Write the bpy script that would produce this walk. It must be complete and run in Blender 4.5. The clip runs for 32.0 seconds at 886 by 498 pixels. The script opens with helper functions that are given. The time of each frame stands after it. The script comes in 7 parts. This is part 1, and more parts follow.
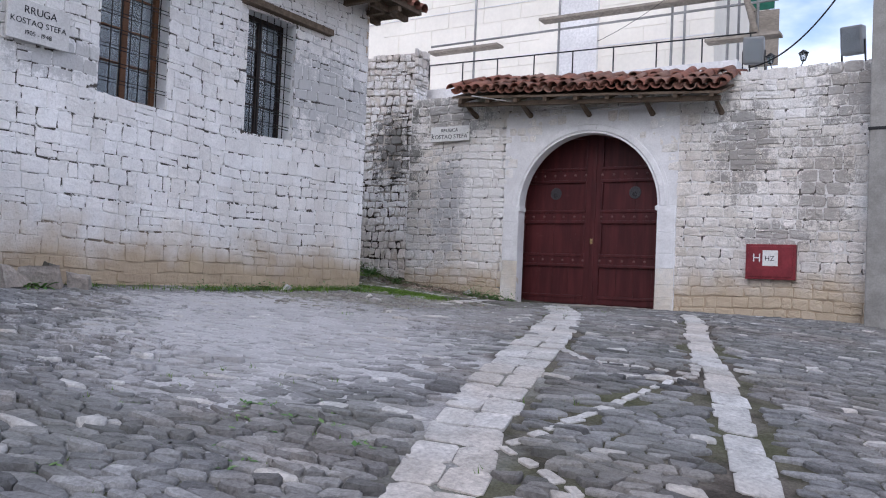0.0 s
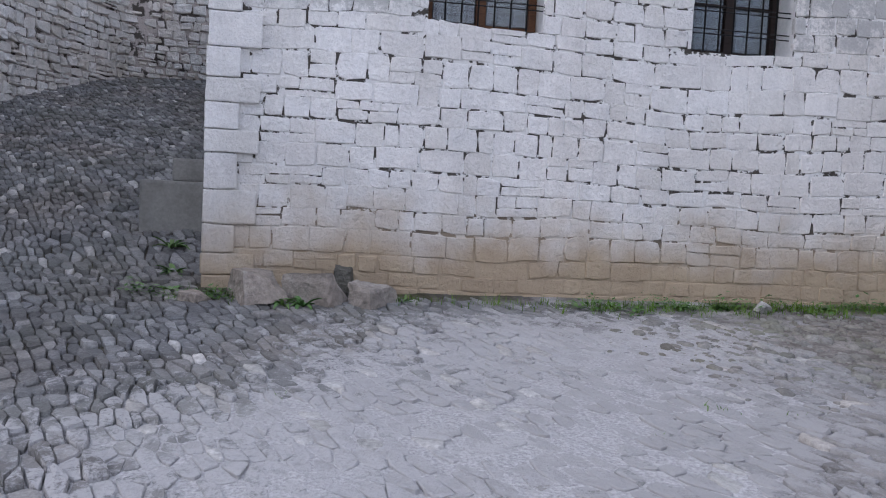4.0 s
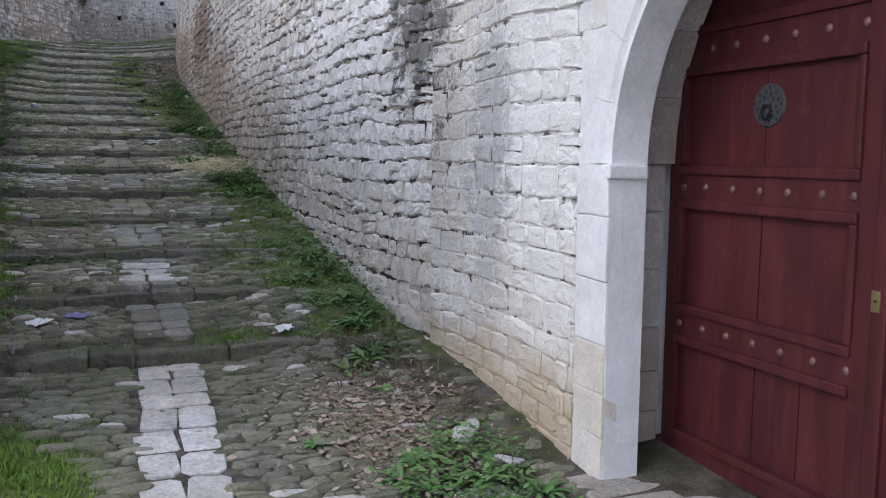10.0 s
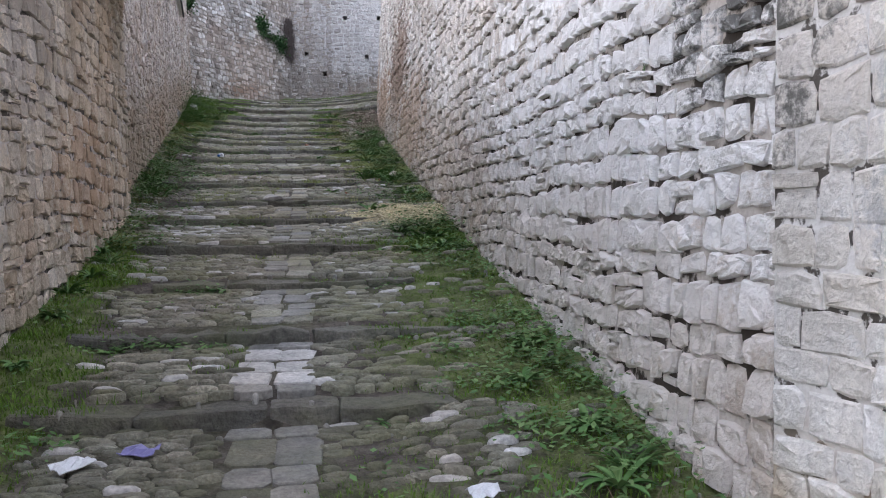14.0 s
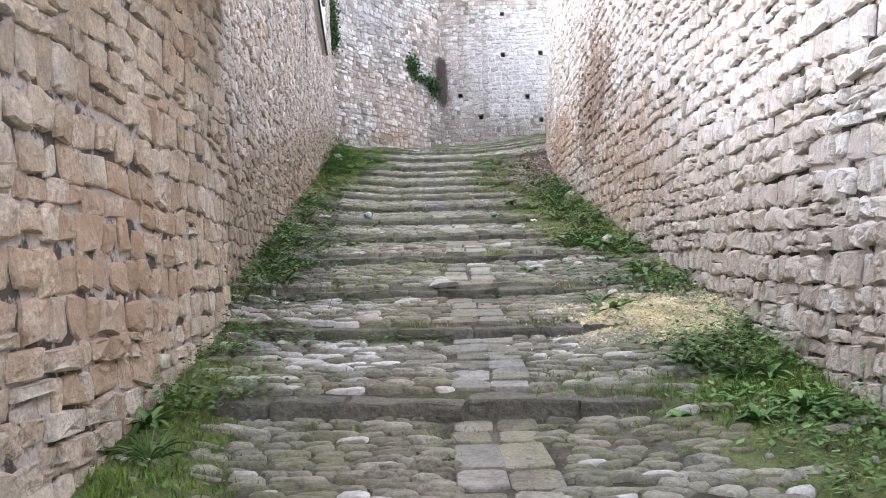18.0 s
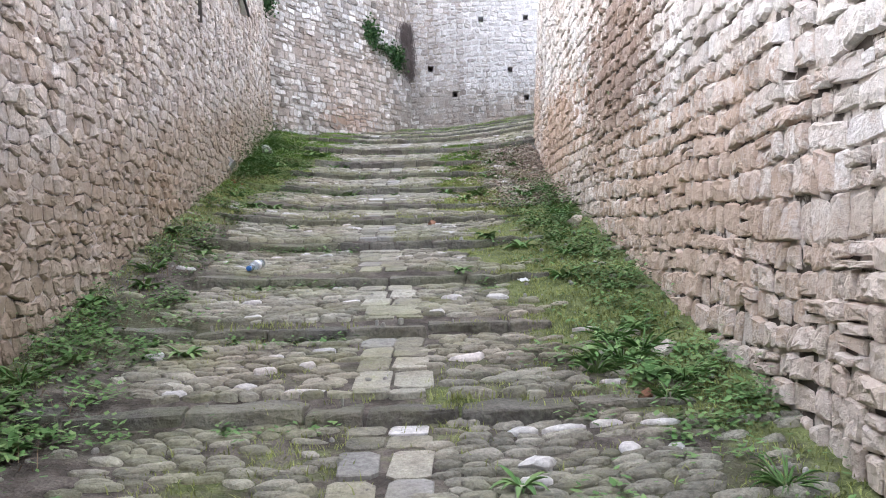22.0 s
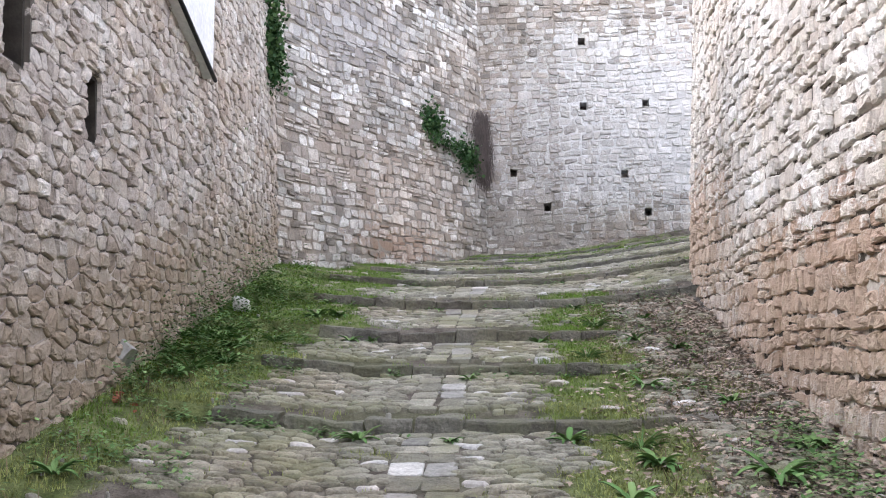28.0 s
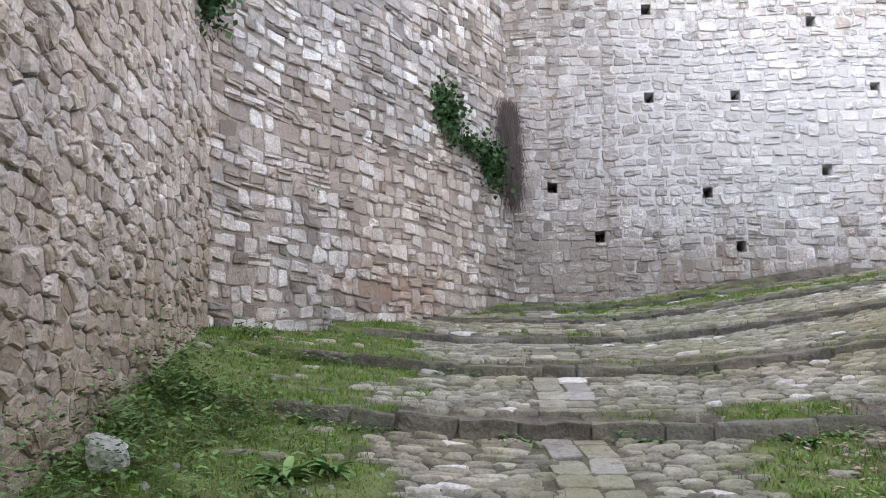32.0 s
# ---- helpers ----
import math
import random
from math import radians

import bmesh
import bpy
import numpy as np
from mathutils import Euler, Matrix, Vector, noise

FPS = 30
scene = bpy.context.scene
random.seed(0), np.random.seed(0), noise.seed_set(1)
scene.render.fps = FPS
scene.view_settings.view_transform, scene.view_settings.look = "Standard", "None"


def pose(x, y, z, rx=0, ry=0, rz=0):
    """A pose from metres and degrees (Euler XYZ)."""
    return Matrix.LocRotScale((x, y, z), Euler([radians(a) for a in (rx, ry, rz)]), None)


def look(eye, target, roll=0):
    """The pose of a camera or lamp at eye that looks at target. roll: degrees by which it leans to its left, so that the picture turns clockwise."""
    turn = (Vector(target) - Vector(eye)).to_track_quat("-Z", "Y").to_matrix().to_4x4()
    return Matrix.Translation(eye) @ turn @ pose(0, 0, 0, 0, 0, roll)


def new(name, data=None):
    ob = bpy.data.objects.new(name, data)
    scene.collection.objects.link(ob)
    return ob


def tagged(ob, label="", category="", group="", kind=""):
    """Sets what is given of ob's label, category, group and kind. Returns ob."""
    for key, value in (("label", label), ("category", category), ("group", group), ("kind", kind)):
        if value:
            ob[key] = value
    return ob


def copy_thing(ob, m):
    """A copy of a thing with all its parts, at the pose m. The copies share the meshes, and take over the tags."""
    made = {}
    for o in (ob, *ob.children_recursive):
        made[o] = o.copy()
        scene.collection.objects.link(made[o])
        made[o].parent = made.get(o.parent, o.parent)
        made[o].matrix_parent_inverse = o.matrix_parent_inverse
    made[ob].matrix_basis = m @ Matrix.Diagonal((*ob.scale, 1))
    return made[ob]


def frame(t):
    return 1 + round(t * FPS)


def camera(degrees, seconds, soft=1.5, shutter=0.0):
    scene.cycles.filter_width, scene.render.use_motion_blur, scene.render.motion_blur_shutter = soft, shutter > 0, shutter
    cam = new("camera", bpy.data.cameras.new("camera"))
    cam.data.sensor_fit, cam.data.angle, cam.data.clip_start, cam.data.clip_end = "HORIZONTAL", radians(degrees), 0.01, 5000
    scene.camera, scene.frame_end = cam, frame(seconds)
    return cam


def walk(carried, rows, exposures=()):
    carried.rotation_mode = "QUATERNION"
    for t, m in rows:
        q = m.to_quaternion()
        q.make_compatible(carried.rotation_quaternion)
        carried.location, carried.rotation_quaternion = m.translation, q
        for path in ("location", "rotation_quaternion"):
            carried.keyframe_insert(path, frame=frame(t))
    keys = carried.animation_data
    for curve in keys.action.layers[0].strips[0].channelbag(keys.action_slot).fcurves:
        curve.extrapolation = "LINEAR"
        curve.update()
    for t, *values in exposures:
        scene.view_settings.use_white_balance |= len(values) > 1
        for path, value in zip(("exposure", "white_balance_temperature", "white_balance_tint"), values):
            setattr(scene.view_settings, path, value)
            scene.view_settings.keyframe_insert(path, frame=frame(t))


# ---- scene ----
LENS = 54.88
PATH = [
    (0, (-12.815, -5.688, 0.333), (-11.130, -4.613, 0.408), 2.56),
    (0.5, (-12.199, -5.561, 0.453), (-10.611, -4.346, 0.497), 2.90),
    (1, (-11.649, -5.360, 0.530), (-10.177, -4.006, 0.543), 2.92),
    (1.5, (-11.044, -5.251, 0.668), (-9.696, -3.775, 0.637), 3.22),
    (2, (-10.573, -5.063, 0.760), (-9.327, -3.500, 0.695), 3.33),
    (2.5, (-10.080, -4.787, 0.759), (-8.991, -3.111, 0.693), 2.69),
    (4.5, (-7.887, -3.998, 1.065), (-7.608, -2.024, 0.902), 3.16),
    (5, (-7.356, -3.950, 1.323), (-6.823, -2.035, 1.103), 3.23),
    (5.5, (-6.865, -3.879, 1.347), (-6.082, -2.049, 1.155), 2.95),
    (6, (-6.287, -3.679, 1.382), (-5.379, -1.906, 1.204), 2.74),
    (6.5, (-5.711, -3.627, 1.431), (-4.693, -1.915, 1.255), 2.71),
    (7, (-5.233, -3.402, 1.445), (-4.176, -1.714, 1.271), 2.63),
    (7.5, (-4.661, -3.306, 1.505), (-3.639, -1.597, 1.322), 2.40),
    (8, (-4.088, -3.225, 1.580), (-3.129, -1.481, 1.388), 1.76),
    (8.5, (-3.542, -3.086, 1.646), (-2.615, -1.325, 1.448), 1.47),
    (9, (-2.936, -3.023, 1.679), (-2.040, -1.247, 1.473), 1.08),
    (9.5, (-2.510, -2.777, 1.683), (-1.672, -0.974, 1.472), 0.73),
    (10, (-2.145, -2.531, 1.690), (-1.403, -0.686, 1.476), 0.55),
    (10.5, (-1.864, -2.238, 1.763), (-1.253, -0.346, 1.543), 0.14),
    (11, (-1.682, -1.856, 1.799), (-1.133, 0.054, 1.577), -0.01),
    (11.5, (-1.542, -1.624, 1.755), (-1.042, 0.301, 1.551), -0.16),
    (12, (-1.495, -1.246, 1.706), (-1.039, 0.695, 1.537), -0.31),
    (12.5, (-1.517, -0.865, 1.620), (-1.115, 1.090, 1.483), -0.39),
    (13, (-1.490, -0.419, 1.564), (-1.134, 1.546, 1.447), -0.55),
    (13.5, (-1.542, 0.001, 1.514), (-1.223, 1.973, 1.410), -0.66),
    (15.5, (-1.444, 1.850, 1.551), (-1.264, 3.842, 1.564), -1.13),
    (16, (-1.570, 2.322, 1.579), (-1.432, 4.316, 1.618), -1.10),
    (16.5, (-1.601, 2.803, 1.627), (-1.542, 4.801, 1.679), -1.19),
    (17, (-1.688, 3.365, 1.650), (-1.705, 5.364, 1.710), -1.33),
    (17.5, (-1.810, 3.921, 1.747), (-1.863, 5.920, 1.805), -1.31),
    (18, (-1.980, 4.533, 1.931), (-2.026, 6.532, 1.966), -1.28),
    (18.5, (-2.036, 5.026, 2.086), (-2.025, 7.026, 2.099), -1.17),
    (19, (-2.095, 5.665, 2.204), (-1.997, 7.663, 2.201), -1.13),
    (19.5, (-2.092, 6.242, 2.376), (-1.986, 8.239, 2.357), -1.16),
    (20, (-1.942, 6.799, 2.490), (-1.846, 8.796, 2.463), -1.24),
    (20.5, (-1.838, 7.423, 2.525), (-1.763, 9.421, 2.494), -1.42),
    (21, (-1.661, 7.999, 2.534), (-1.609, 9.998, 2.501), -1.53),
    (21.5, (-1.648, 8.667, 2.700), (-1.623, 10.667, 2.668), -1.58),
    (22, (-1.635, 9.212, 2.875), (-1.641, 11.212, 2.846), -1.62),
    (22.5, (-1.652, 9.806, 3.029), (-1.688, 11.805, 3.008), -1.50),
    (23, (-1.748, 10.445, 3.141), (-1.814, 12.444, 3.129), -1.63),
    (23.5, (-1.792, 11.093, 3.280), (-1.887, 13.090, 3.344), -1.73),
    (24, (-1.838, 11.670, 3.278), (-1.961, 13.661, 3.426), -1.68),
    (24.5, (-1.803, 12.288, 3.249), (-1.926, 14.277, 3.424), -1.62),
    (25, (-1.879, 12.898, 3.329), (-1.989, 14.886, 3.520), -1.68),
    (25.5, (-1.887, 13.456, 3.427), (-1.983, 15.443, 3.632), -1.58),
    (27.5, (-1.854, 15.667, 4.066), (-1.994, 17.651, 4.278), -0.73),
    (28, (-1.936, 16.289, 4.191), (-2.104, 18.270, 4.411), -0.65),
    (28.5, (-2.036, 16.924, 4.271), (-2.232, 18.900, 4.509), -0.62),
    (29, (-2.202, 17.592, 4.424), (-2.414, 19.564, 4.675), -0.51),
    (29.5, (-2.370, 18.261, 4.519), (-2.537, 20.237, 4.780), -0.22),
    (30, (-2.643, 18.924, 4.623), (-2.791, 20.900, 4.892), -0.23),
    (30.5, (-2.742, 19.673, 4.766), (-2.847, 21.652, 5.036), 0.03),
    (31, (-2.944, 20.321, 4.817), (-3.015, 22.301, 5.092), 0.12),
    (31.5, (-3.121, 20.937, 4.933), (-3.167, 22.916, 5.217), -0.02),
    (32, (-3.315, 21.536, 5.052), (-3.358, 23.516, 5.333), -0.09),
]

import collections

# ---------------- camera ----------------
EXPOSURES = [(0, 0.27, 5900, 16), (7, 0.2, 5900, 15), (10, 0.82, 5850, 13), (13, 1.03, 5900, 15), (16, 1.85, 6350, 15), (18, 2.18, 6300, 15), (21.5, 2.22, 6300, 15), (24, 2.19, 6350, 14), (28, 1.97, 6400, 14), (32, 1.87, 6400, 14)]
cam = camera(LENS, 32.0, soft=1.1)
walk(cam, [(t, look(eye, aim, roll)) for t, eye, aim, roll in PATH], EXPOSURES)

# ---------------- daylight ----------------
SUN_FROM = Vector((-0.90, -0.26, 0.62)).normalized()
sky_world = bpy.data.worlds.new("sky")
scene.world = sky_world
sky_world.use_nodes = True
_bg = sky_world.node_tree.nodes["Background"]
_sky = sky_world.node_tree.nodes.new("ShaderNodeTexSky")
_sky.sky_type, _sky.sun_disc = "NISHITA", False
_sky.sun_elevation = math.asin(SUN_FROM.z)
_sky.sun_rotation = math.atan2(SUN_FROM.x, SUN_FROM.y)
_sky.air_density, _sky.dust_density, _sky.ozone_density = 1.0, 2.0, 1.0
_t = sky_world.node_tree
_dir = _t.nodes.new("ShaderNodeTexCoord").outputs["Generated"]
_map = _t.nodes.new("ShaderNodeMapping")
_map.inputs["Scale"].default_value = (1.0, 1.0, 2.2)
_t.links.new(_dir, _map.inputs["Vector"])
_cl = _t.nodes.new("ShaderNodeTexNoise")
_cl.inputs["Scale"].default_value, _cl.inputs["Detail"].default_value, _cl.inputs["Roughness"].default_value = 2.4, 7.0, 0.55
_t.links.new(_map.outputs[0], _cl.inputs["Vector"])
_cover = _t.nodes.new("ShaderNodeMapRange")
_cover.interpolation_type = "SMOOTHSTEP"
_cover.inputs[1].default_value, _cover.inputs[2].default_value, _cover.inputs[4].default_value = 0.36, 0.62, 0.95
_t.links.new(_cl.outputs["Fac"], _cover.inputs[0])
_mix = _t.nodes.new("ShaderNodeMix")
_mix.data_type = "RGBA"
_t.links.new(_cover.outputs[0], _mix.inputs[0])
_t.links.new(_sky.outputs[0], _mix.inputs[6])
_mix.inputs[7].default_value = (8.6, 8.7, 9.0, 1)
_t.links.new(_mix.outputs[2], _bg.inputs[0])
_bg.inputs[1].default_value = 0.15
sun = new("sun", bpy.data.lights.new("sun", "SUN"))
sun.data.energy, sun.data.angle, sun.data.color = 0.45, radians(16), (1.0, 0.95, 0.88)
sun.matrix_world = look(SUN_FROM * 40, (0, 0, 0))

# ---------------- node helpers ----------------


def start_material(name, rough=0.85, metal=0.0):
    m = bpy.data.materials.new(name)
    m.use_nodes = True
    tree = m.node_tree
    bsdf = tree.nodes["Principled BSDF"]
    bsdf.inputs["Roughness"].default_value = rough
    bsdf.inputs["Metallic"].default_value = metal
    bsdf.inputs["Specular IOR Level"].default_value = 0.25 if not metal else 0.5
    return m, tree, bsdf


def feed(tree, socket, value):
    if hasattr(value, "is_output"):
        tree.links.new(value, socket)
    elif isinstance(value, tuple) and len(value) == 3 and socket.type == "RGBA":
        socket.default_value = (*value, 1)
    else:
        socket.default_value = value


def calc(tree, op, a, b=0.0, clamp=False):
    n = tree.nodes.new("ShaderNodeMath")
    n.operation, n.use_clamp = op, clamp
    feed(tree, n.inputs[0], a)
    feed(tree, n.inputs[1], b)
    return n.outputs[0]


def place(tree):
    return tree.nodes.new("ShaderNodeNewGeometry").outputs["Position"]


def grain(tree, where, scale, detail=4.0, rough=0.55, stretch=None):
    if stretch:
        mp = tree.nodes.new("ShaderNodeMapping")
        mp.inputs["Scale"].default_value = stretch
        tree.links.new(where, mp.inputs["Vector"])
        where = mp.outputs[0]
    n = tree.nodes.new("ShaderNodeTexNoise")
    n.inputs["Scale"].default_value = scale
    n.inputs["Detail"].default_value = detail
    n.inputs["Roughness"].default_value = rough
    tree.links.new(where, n.inputs["Vector"])
    return n.outputs["Fac"]


def ramp(tree, fac, stops, smooth=False):
    n = tree.nodes.new("ShaderNodeValToRGB")
    if smooth:
        n.color_ramp.interpolation = "EASE"
    els = n.color_ramp.elements
    while len(els) < len(stops):
        els.new(0.5)
    for e, (p, c) in zip(els, stops):
        e.position = p
        e.color = (*c, 1) if isinstance(c, tuple) else (c, c, c, 1)
    tree.links.new(fac, n.inputs[0])
    return n.outputs[0]


def blend(tree, fac, a, b, mode="MIX"):
    n = tree.nodes.new("ShaderNodeMix")
    n.data_type, n.blend_type = "RGBA", mode
    feed(tree, n.inputs[0], fac)
    feed(tree, n.inputs[6], a)
    feed(tree, n.inputs[7], b)
    return n.outputs[2]


def span(tree, value, lo, hi):
    n = tree.nodes.new("ShaderNodeMapRange")
    n.interpolation_type = "SMOOTHSTEP"
    feed(tree, n.inputs[0], value)
    n.inputs[1].default_value, n.inputs[2].default_value = lo, hi
    return n.outputs[0]


def bumps(tree, bsdf, height, strength, distance):
    n = tree.nodes.new("ShaderNodeBump")
    n.inputs["Strength"].default_value = strength
    n.inputs["Distance"].default_value = distance
    tree.links.new(height, n.inputs["Height"])
    tree.links.new(n.outputs[0], bsdf.inputs["Normal"])


def lottery(tree):
    """A number of its own for every piece, joined or loose."""
    a = tree.nodes.new("ShaderNodeNewGeometry").outputs["Random Per Island"]
    b = tree.nodes.new("ShaderNodeObjectInfo").outputs["Random"]
    return calc(tree, "FRACT", calc(tree, "ADD", a, b))


def axes(tree, where):
    s = tree.nodes.new("ShaderNodeSeparateXYZ")
    tree.links.new(where, s.inputs[0])
    return s.outputs


def masonry(name, tints, spots=(), relief=0.6, dirt=((0.16, 0.14, 0.12), 0.35), rough=0.9, fine=22.0, mottle=1.0):
    """Stone whose pieces vary; spots: patches (colour, x, y, z, radius, stretch in z, strength); dirt: grey-brown weathering."""
    m, t, bsdf = start_material(name, rough)
    pos = place(t)
    r = lottery(t)
    col = ramp(t, r, [(i / (len(tints) - 1), c) for i, c in enumerate(tints)])
    big, mid, tiny = grain(t, pos, 1.3, 3), grain(t, pos, 9.0, 5, 0.62), grain(t, pos, fine * 2.0, 5, 0.7)
    col = blend(t, 1.0, col, ramp(t, mid, [(0.30, 1 - 0.30 * mottle), (0.70, 1 + 0.18 * mottle)]), "MULTIPLY")
    col = blend(t, 1.0, col, ramp(t, tiny, [(0.32, 1 - 0.34 * mottle), (0.68, 1 + 0.2 * mottle)]), "MULTIPLY")
    # tall run-off streaks and broad patches of another tone
    run_off = grain(t, pos, 2.4, 5, 0.6, (1, 1, 0.22))
    col = blend(t, 1.0, col, ramp(t, run_off, [(0.32, 1 - 0.24 * mottle), (0.62, 1.06)]), "MULTIPLY")
    warm = span(t, grain(t, pos, 0.75, 4, 0.6), 0.42, 0.66)
    col = blend(t, calc(t, "MULTIPLY", warm, 0.55 * mottle), col, blend(t, 1.0, col, (0.92, 0.80, 0.70), "MULTIPLY"))
    weather = calc(t, "MULTIPLY", span(t, calc(t, "ADD", big, calc(t, "MULTIPLY", mid, 0.45)), 0.62, 0.92), dirt[1])
    col = blend(t, weather, col, dirt[0])
    xyz = axes(t, pos)
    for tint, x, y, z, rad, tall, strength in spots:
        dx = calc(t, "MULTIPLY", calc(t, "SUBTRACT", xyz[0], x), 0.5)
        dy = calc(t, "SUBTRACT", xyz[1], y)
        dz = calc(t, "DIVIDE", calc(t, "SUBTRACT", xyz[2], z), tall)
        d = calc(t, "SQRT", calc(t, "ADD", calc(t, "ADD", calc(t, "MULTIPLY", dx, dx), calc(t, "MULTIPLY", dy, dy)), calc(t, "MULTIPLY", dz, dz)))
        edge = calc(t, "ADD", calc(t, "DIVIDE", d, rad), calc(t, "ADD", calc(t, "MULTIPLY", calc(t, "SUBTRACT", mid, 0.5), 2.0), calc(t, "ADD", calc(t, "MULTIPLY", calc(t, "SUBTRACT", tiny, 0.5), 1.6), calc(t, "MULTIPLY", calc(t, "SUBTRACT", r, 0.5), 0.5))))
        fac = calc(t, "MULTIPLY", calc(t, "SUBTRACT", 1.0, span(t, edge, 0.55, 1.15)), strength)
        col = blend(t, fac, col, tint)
    t.links.new(col, bsdf.inputs["Base Color"])
    hgt = calc(t, "ADD", calc(t, "MULTIPLY", grain(t, pos, fine, 6, 0.6), 0.6), calc(t, "ADD", calc(t, "MULTIPLY", tiny, 0.25), calc(t, "MULTIPLY", mid, 0.9)))
    bumps(t, bsdf, hgt, relief, 0.03)
    return m


def tide(m, low, tint, z0, z1, slope=0.0, y0=0.0, strength=1.0, wob=0.5):
    """A band of another tint at a wall's foot, with an uneven upper edge, where damp and splashes have taken the surface."""
    t = m.node_tree
    bsdf = t.nodes["Principled BSDF"]
    old = bsdf.inputs["Base Color"].links[0].from_socket
    pos = place(t)
    xyz = axes(t, pos)
    h = calc(t, "SUBTRACT", xyz[2], calc(t, "MULTIPLY", calc(t, "SUBTRACT", xyz[1], y0), slope))
    h = calc(t, "ADD", h, calc(t, "MULTIPLY", calc(t, "SUBTRACT", grain(t, pos, 2.2, 4), 0.5), wob * 2))
    fac = calc(t, "MULTIPLY", calc(t, "SUBTRACT", 1.0, span(t, h, z0, z1)), strength)
    tone = blend(t, grain(t, pos, 5.0, 4), low, tint)
    t.links.new(blend(t, fac, old, tone), bsdf.inputs["Base Color"])
    return m


def plain(name, tint, rough=0.7, metal=0.0, vary=0.25, scale=9.0, bump=0.15, tint2=None, speck=0.15):
    m, t, bsdf = start_material(name, rough, metal)
    pos = place(t)
    n = grain(t, pos, scale, 5)
    dark = tint2 or tuple(c * (1 - vary) for c in tint)
    col = blend(t, span(t, n, 0.3, 0.7), dark, tint)
    col = blend(t, 1.0, col, ramp(t, grain(t, pos, scale * 9, 4), [(0.3, 1 - speck), (0.7, 1 + speck / 2)]), "MULTIPLY")
    t.links.new(col, bsdf.inputs["Base Color"])
    if bump:
        bumps(t, bsdf, grain(t, pos, scale * 4, 5), bump, 0.01)
    return m


# ---------------- materials ----------------
WASH = [(0.80, 0.78, 0.77), (0.85, 0.84, 0.84), (0.77, 0.75, 0.73), (0.87, 0.86, 0.86), (0.81, 0.79, 0.77)]
LIME = [(0.62, 0.59, 0.56), (0.73, 0.71, 0.69), (0.52, 0.47, 0.43), (0.77, 0.76, 0.75), (0.66, 0.61, 0.56), (0.72, 0.69, 0.65)]
OCHRE = [(0.62, 0.51, 0.40), (0.74, 0.65, 0.545), (0.53, 0.43, 0.325), (0.78, 0.71, 0.63), (0.68, 0.56, 0.425)]
RUBBLE = [(0.48, 0.40, 0.345), (0.70, 0.635, 0.585), (0.38, 0.315, 0.27), (0.80, 0.755, 0.715), (0.54, 0.465, 0.39), (0.70, 0.635, 0.58)]
SLATE = [(0.13, 0.13, 0.133), (0.27, 0.27, 0.275), (0.19, 0.19, 0.19), (0.42, 0.417, 0.417), (0.23, 0.23, 0.23)]

m_wash = masonry("whitewashed_stone", WASH, [((0.42, 0.42, 0.42), -4.2, 1.8, 2.75, 0.75, 0.8, 0.75), ((0.40, 0.40, 0.40), -7.9, 1.9, 2.35, 0.45, 0.5, 0.6)], 0.7, ((0.55, 0.52, 0.49), 0.30), mottle=0.35)
tide(m_wash, (0.36, 0.27, 0.19), (0.55, 0.45, 0.32), 0.30, 0.95, wob=0.45)
m_gate_stone = masonry("gate_wall_stone", [(0.80, 0.78, 0.75), (0.85, 0.84, 0.82), (0.74, 0.71, 0.66), (0.88, 0.87, 0.86), (0.79, 0.76, 0.72)],
                       [((0.86, 0.855, 0.85), 0.2, 1.9, 1.9, 0.9, 1.5, 0.6), ((0.36, 0.36, 0.375), 0.1, 2.55, 1.75, 0.34, 3.0, 0.6), ((0.10, 0.10, 0.092), 0.0, 3.7, 2.7, 0.55, 1.9, 0.85),
                        ((0.20, 0.19, 0.18), 0.2, -2.6, 2.5, 0.5, 1.5, 0.7), ((0.22, 0.20, 0.18), 0.2, -3.7, 2.0, 0.45, 1.6, 0.6), ((0.18, 0.17, 0.16), 0.2, -4.2, 3.3, 0.7, 0.8, 0.6),
                        ((0.24, 0.23, 0.22), 0.2, -3.1, 1.2, 0.55, 0.4, 0.6), ((0.15, 0.15, 0.14), 0.1, 2.6, 3.4, 0.9, 0.5, 0.6)], 0.75, ((0.42, 0.37, 0.31), 0.35), mottle=0.6)
tide(m_gate_stone, (0.42, 0.32, 0.21), (0.58, 0.48, 0.34), 0.25, 0.75, wob=0.4, strength=0.85)
# whitest spot: limewash at the lane's foot, with missing light put into its colour
m_lime = masonry("limestone_rubble", LIME, [((0.17, 0.098, 0.06), 0.1, 17.9, 4.4, 1.9, 0.75, 0.72), ((0.46, 0.31, 0.21), 0.1, 15.5, 3.0, 2.8, 0.3, 0.6), ((0.36, 0.215, 0.135), 0.1, 22.5, 4.3, 2.8, 0.3, 0.7), ((0.44, 0.29, 0.20), 0.3, 27.4, 5.4, 2.2, 0.4, 0.65), ((0.74, 0.72, 0.70), 0.1, 10.5, 3.8, 2.0, 0.9, 0.3), ((0.88, 0.87, 0.865), 0.1, 5.2, 1.8, 3.2, 0.75, 0.85), ((0.09, 0.088, 0.08), 0.05, 3.85, 2.8, 0.42, 1.8, 0.85)], 0.9, ((0.34, 0.29, 0.25), 0.40), mottle=0.7)
tide(m_lime, (0.44, 0.33, 0.24), (0.58, 0.48, 0.38), 0.45, 1.3, slope=0.19, y0=1.8, wob=0.5, strength=0.45)
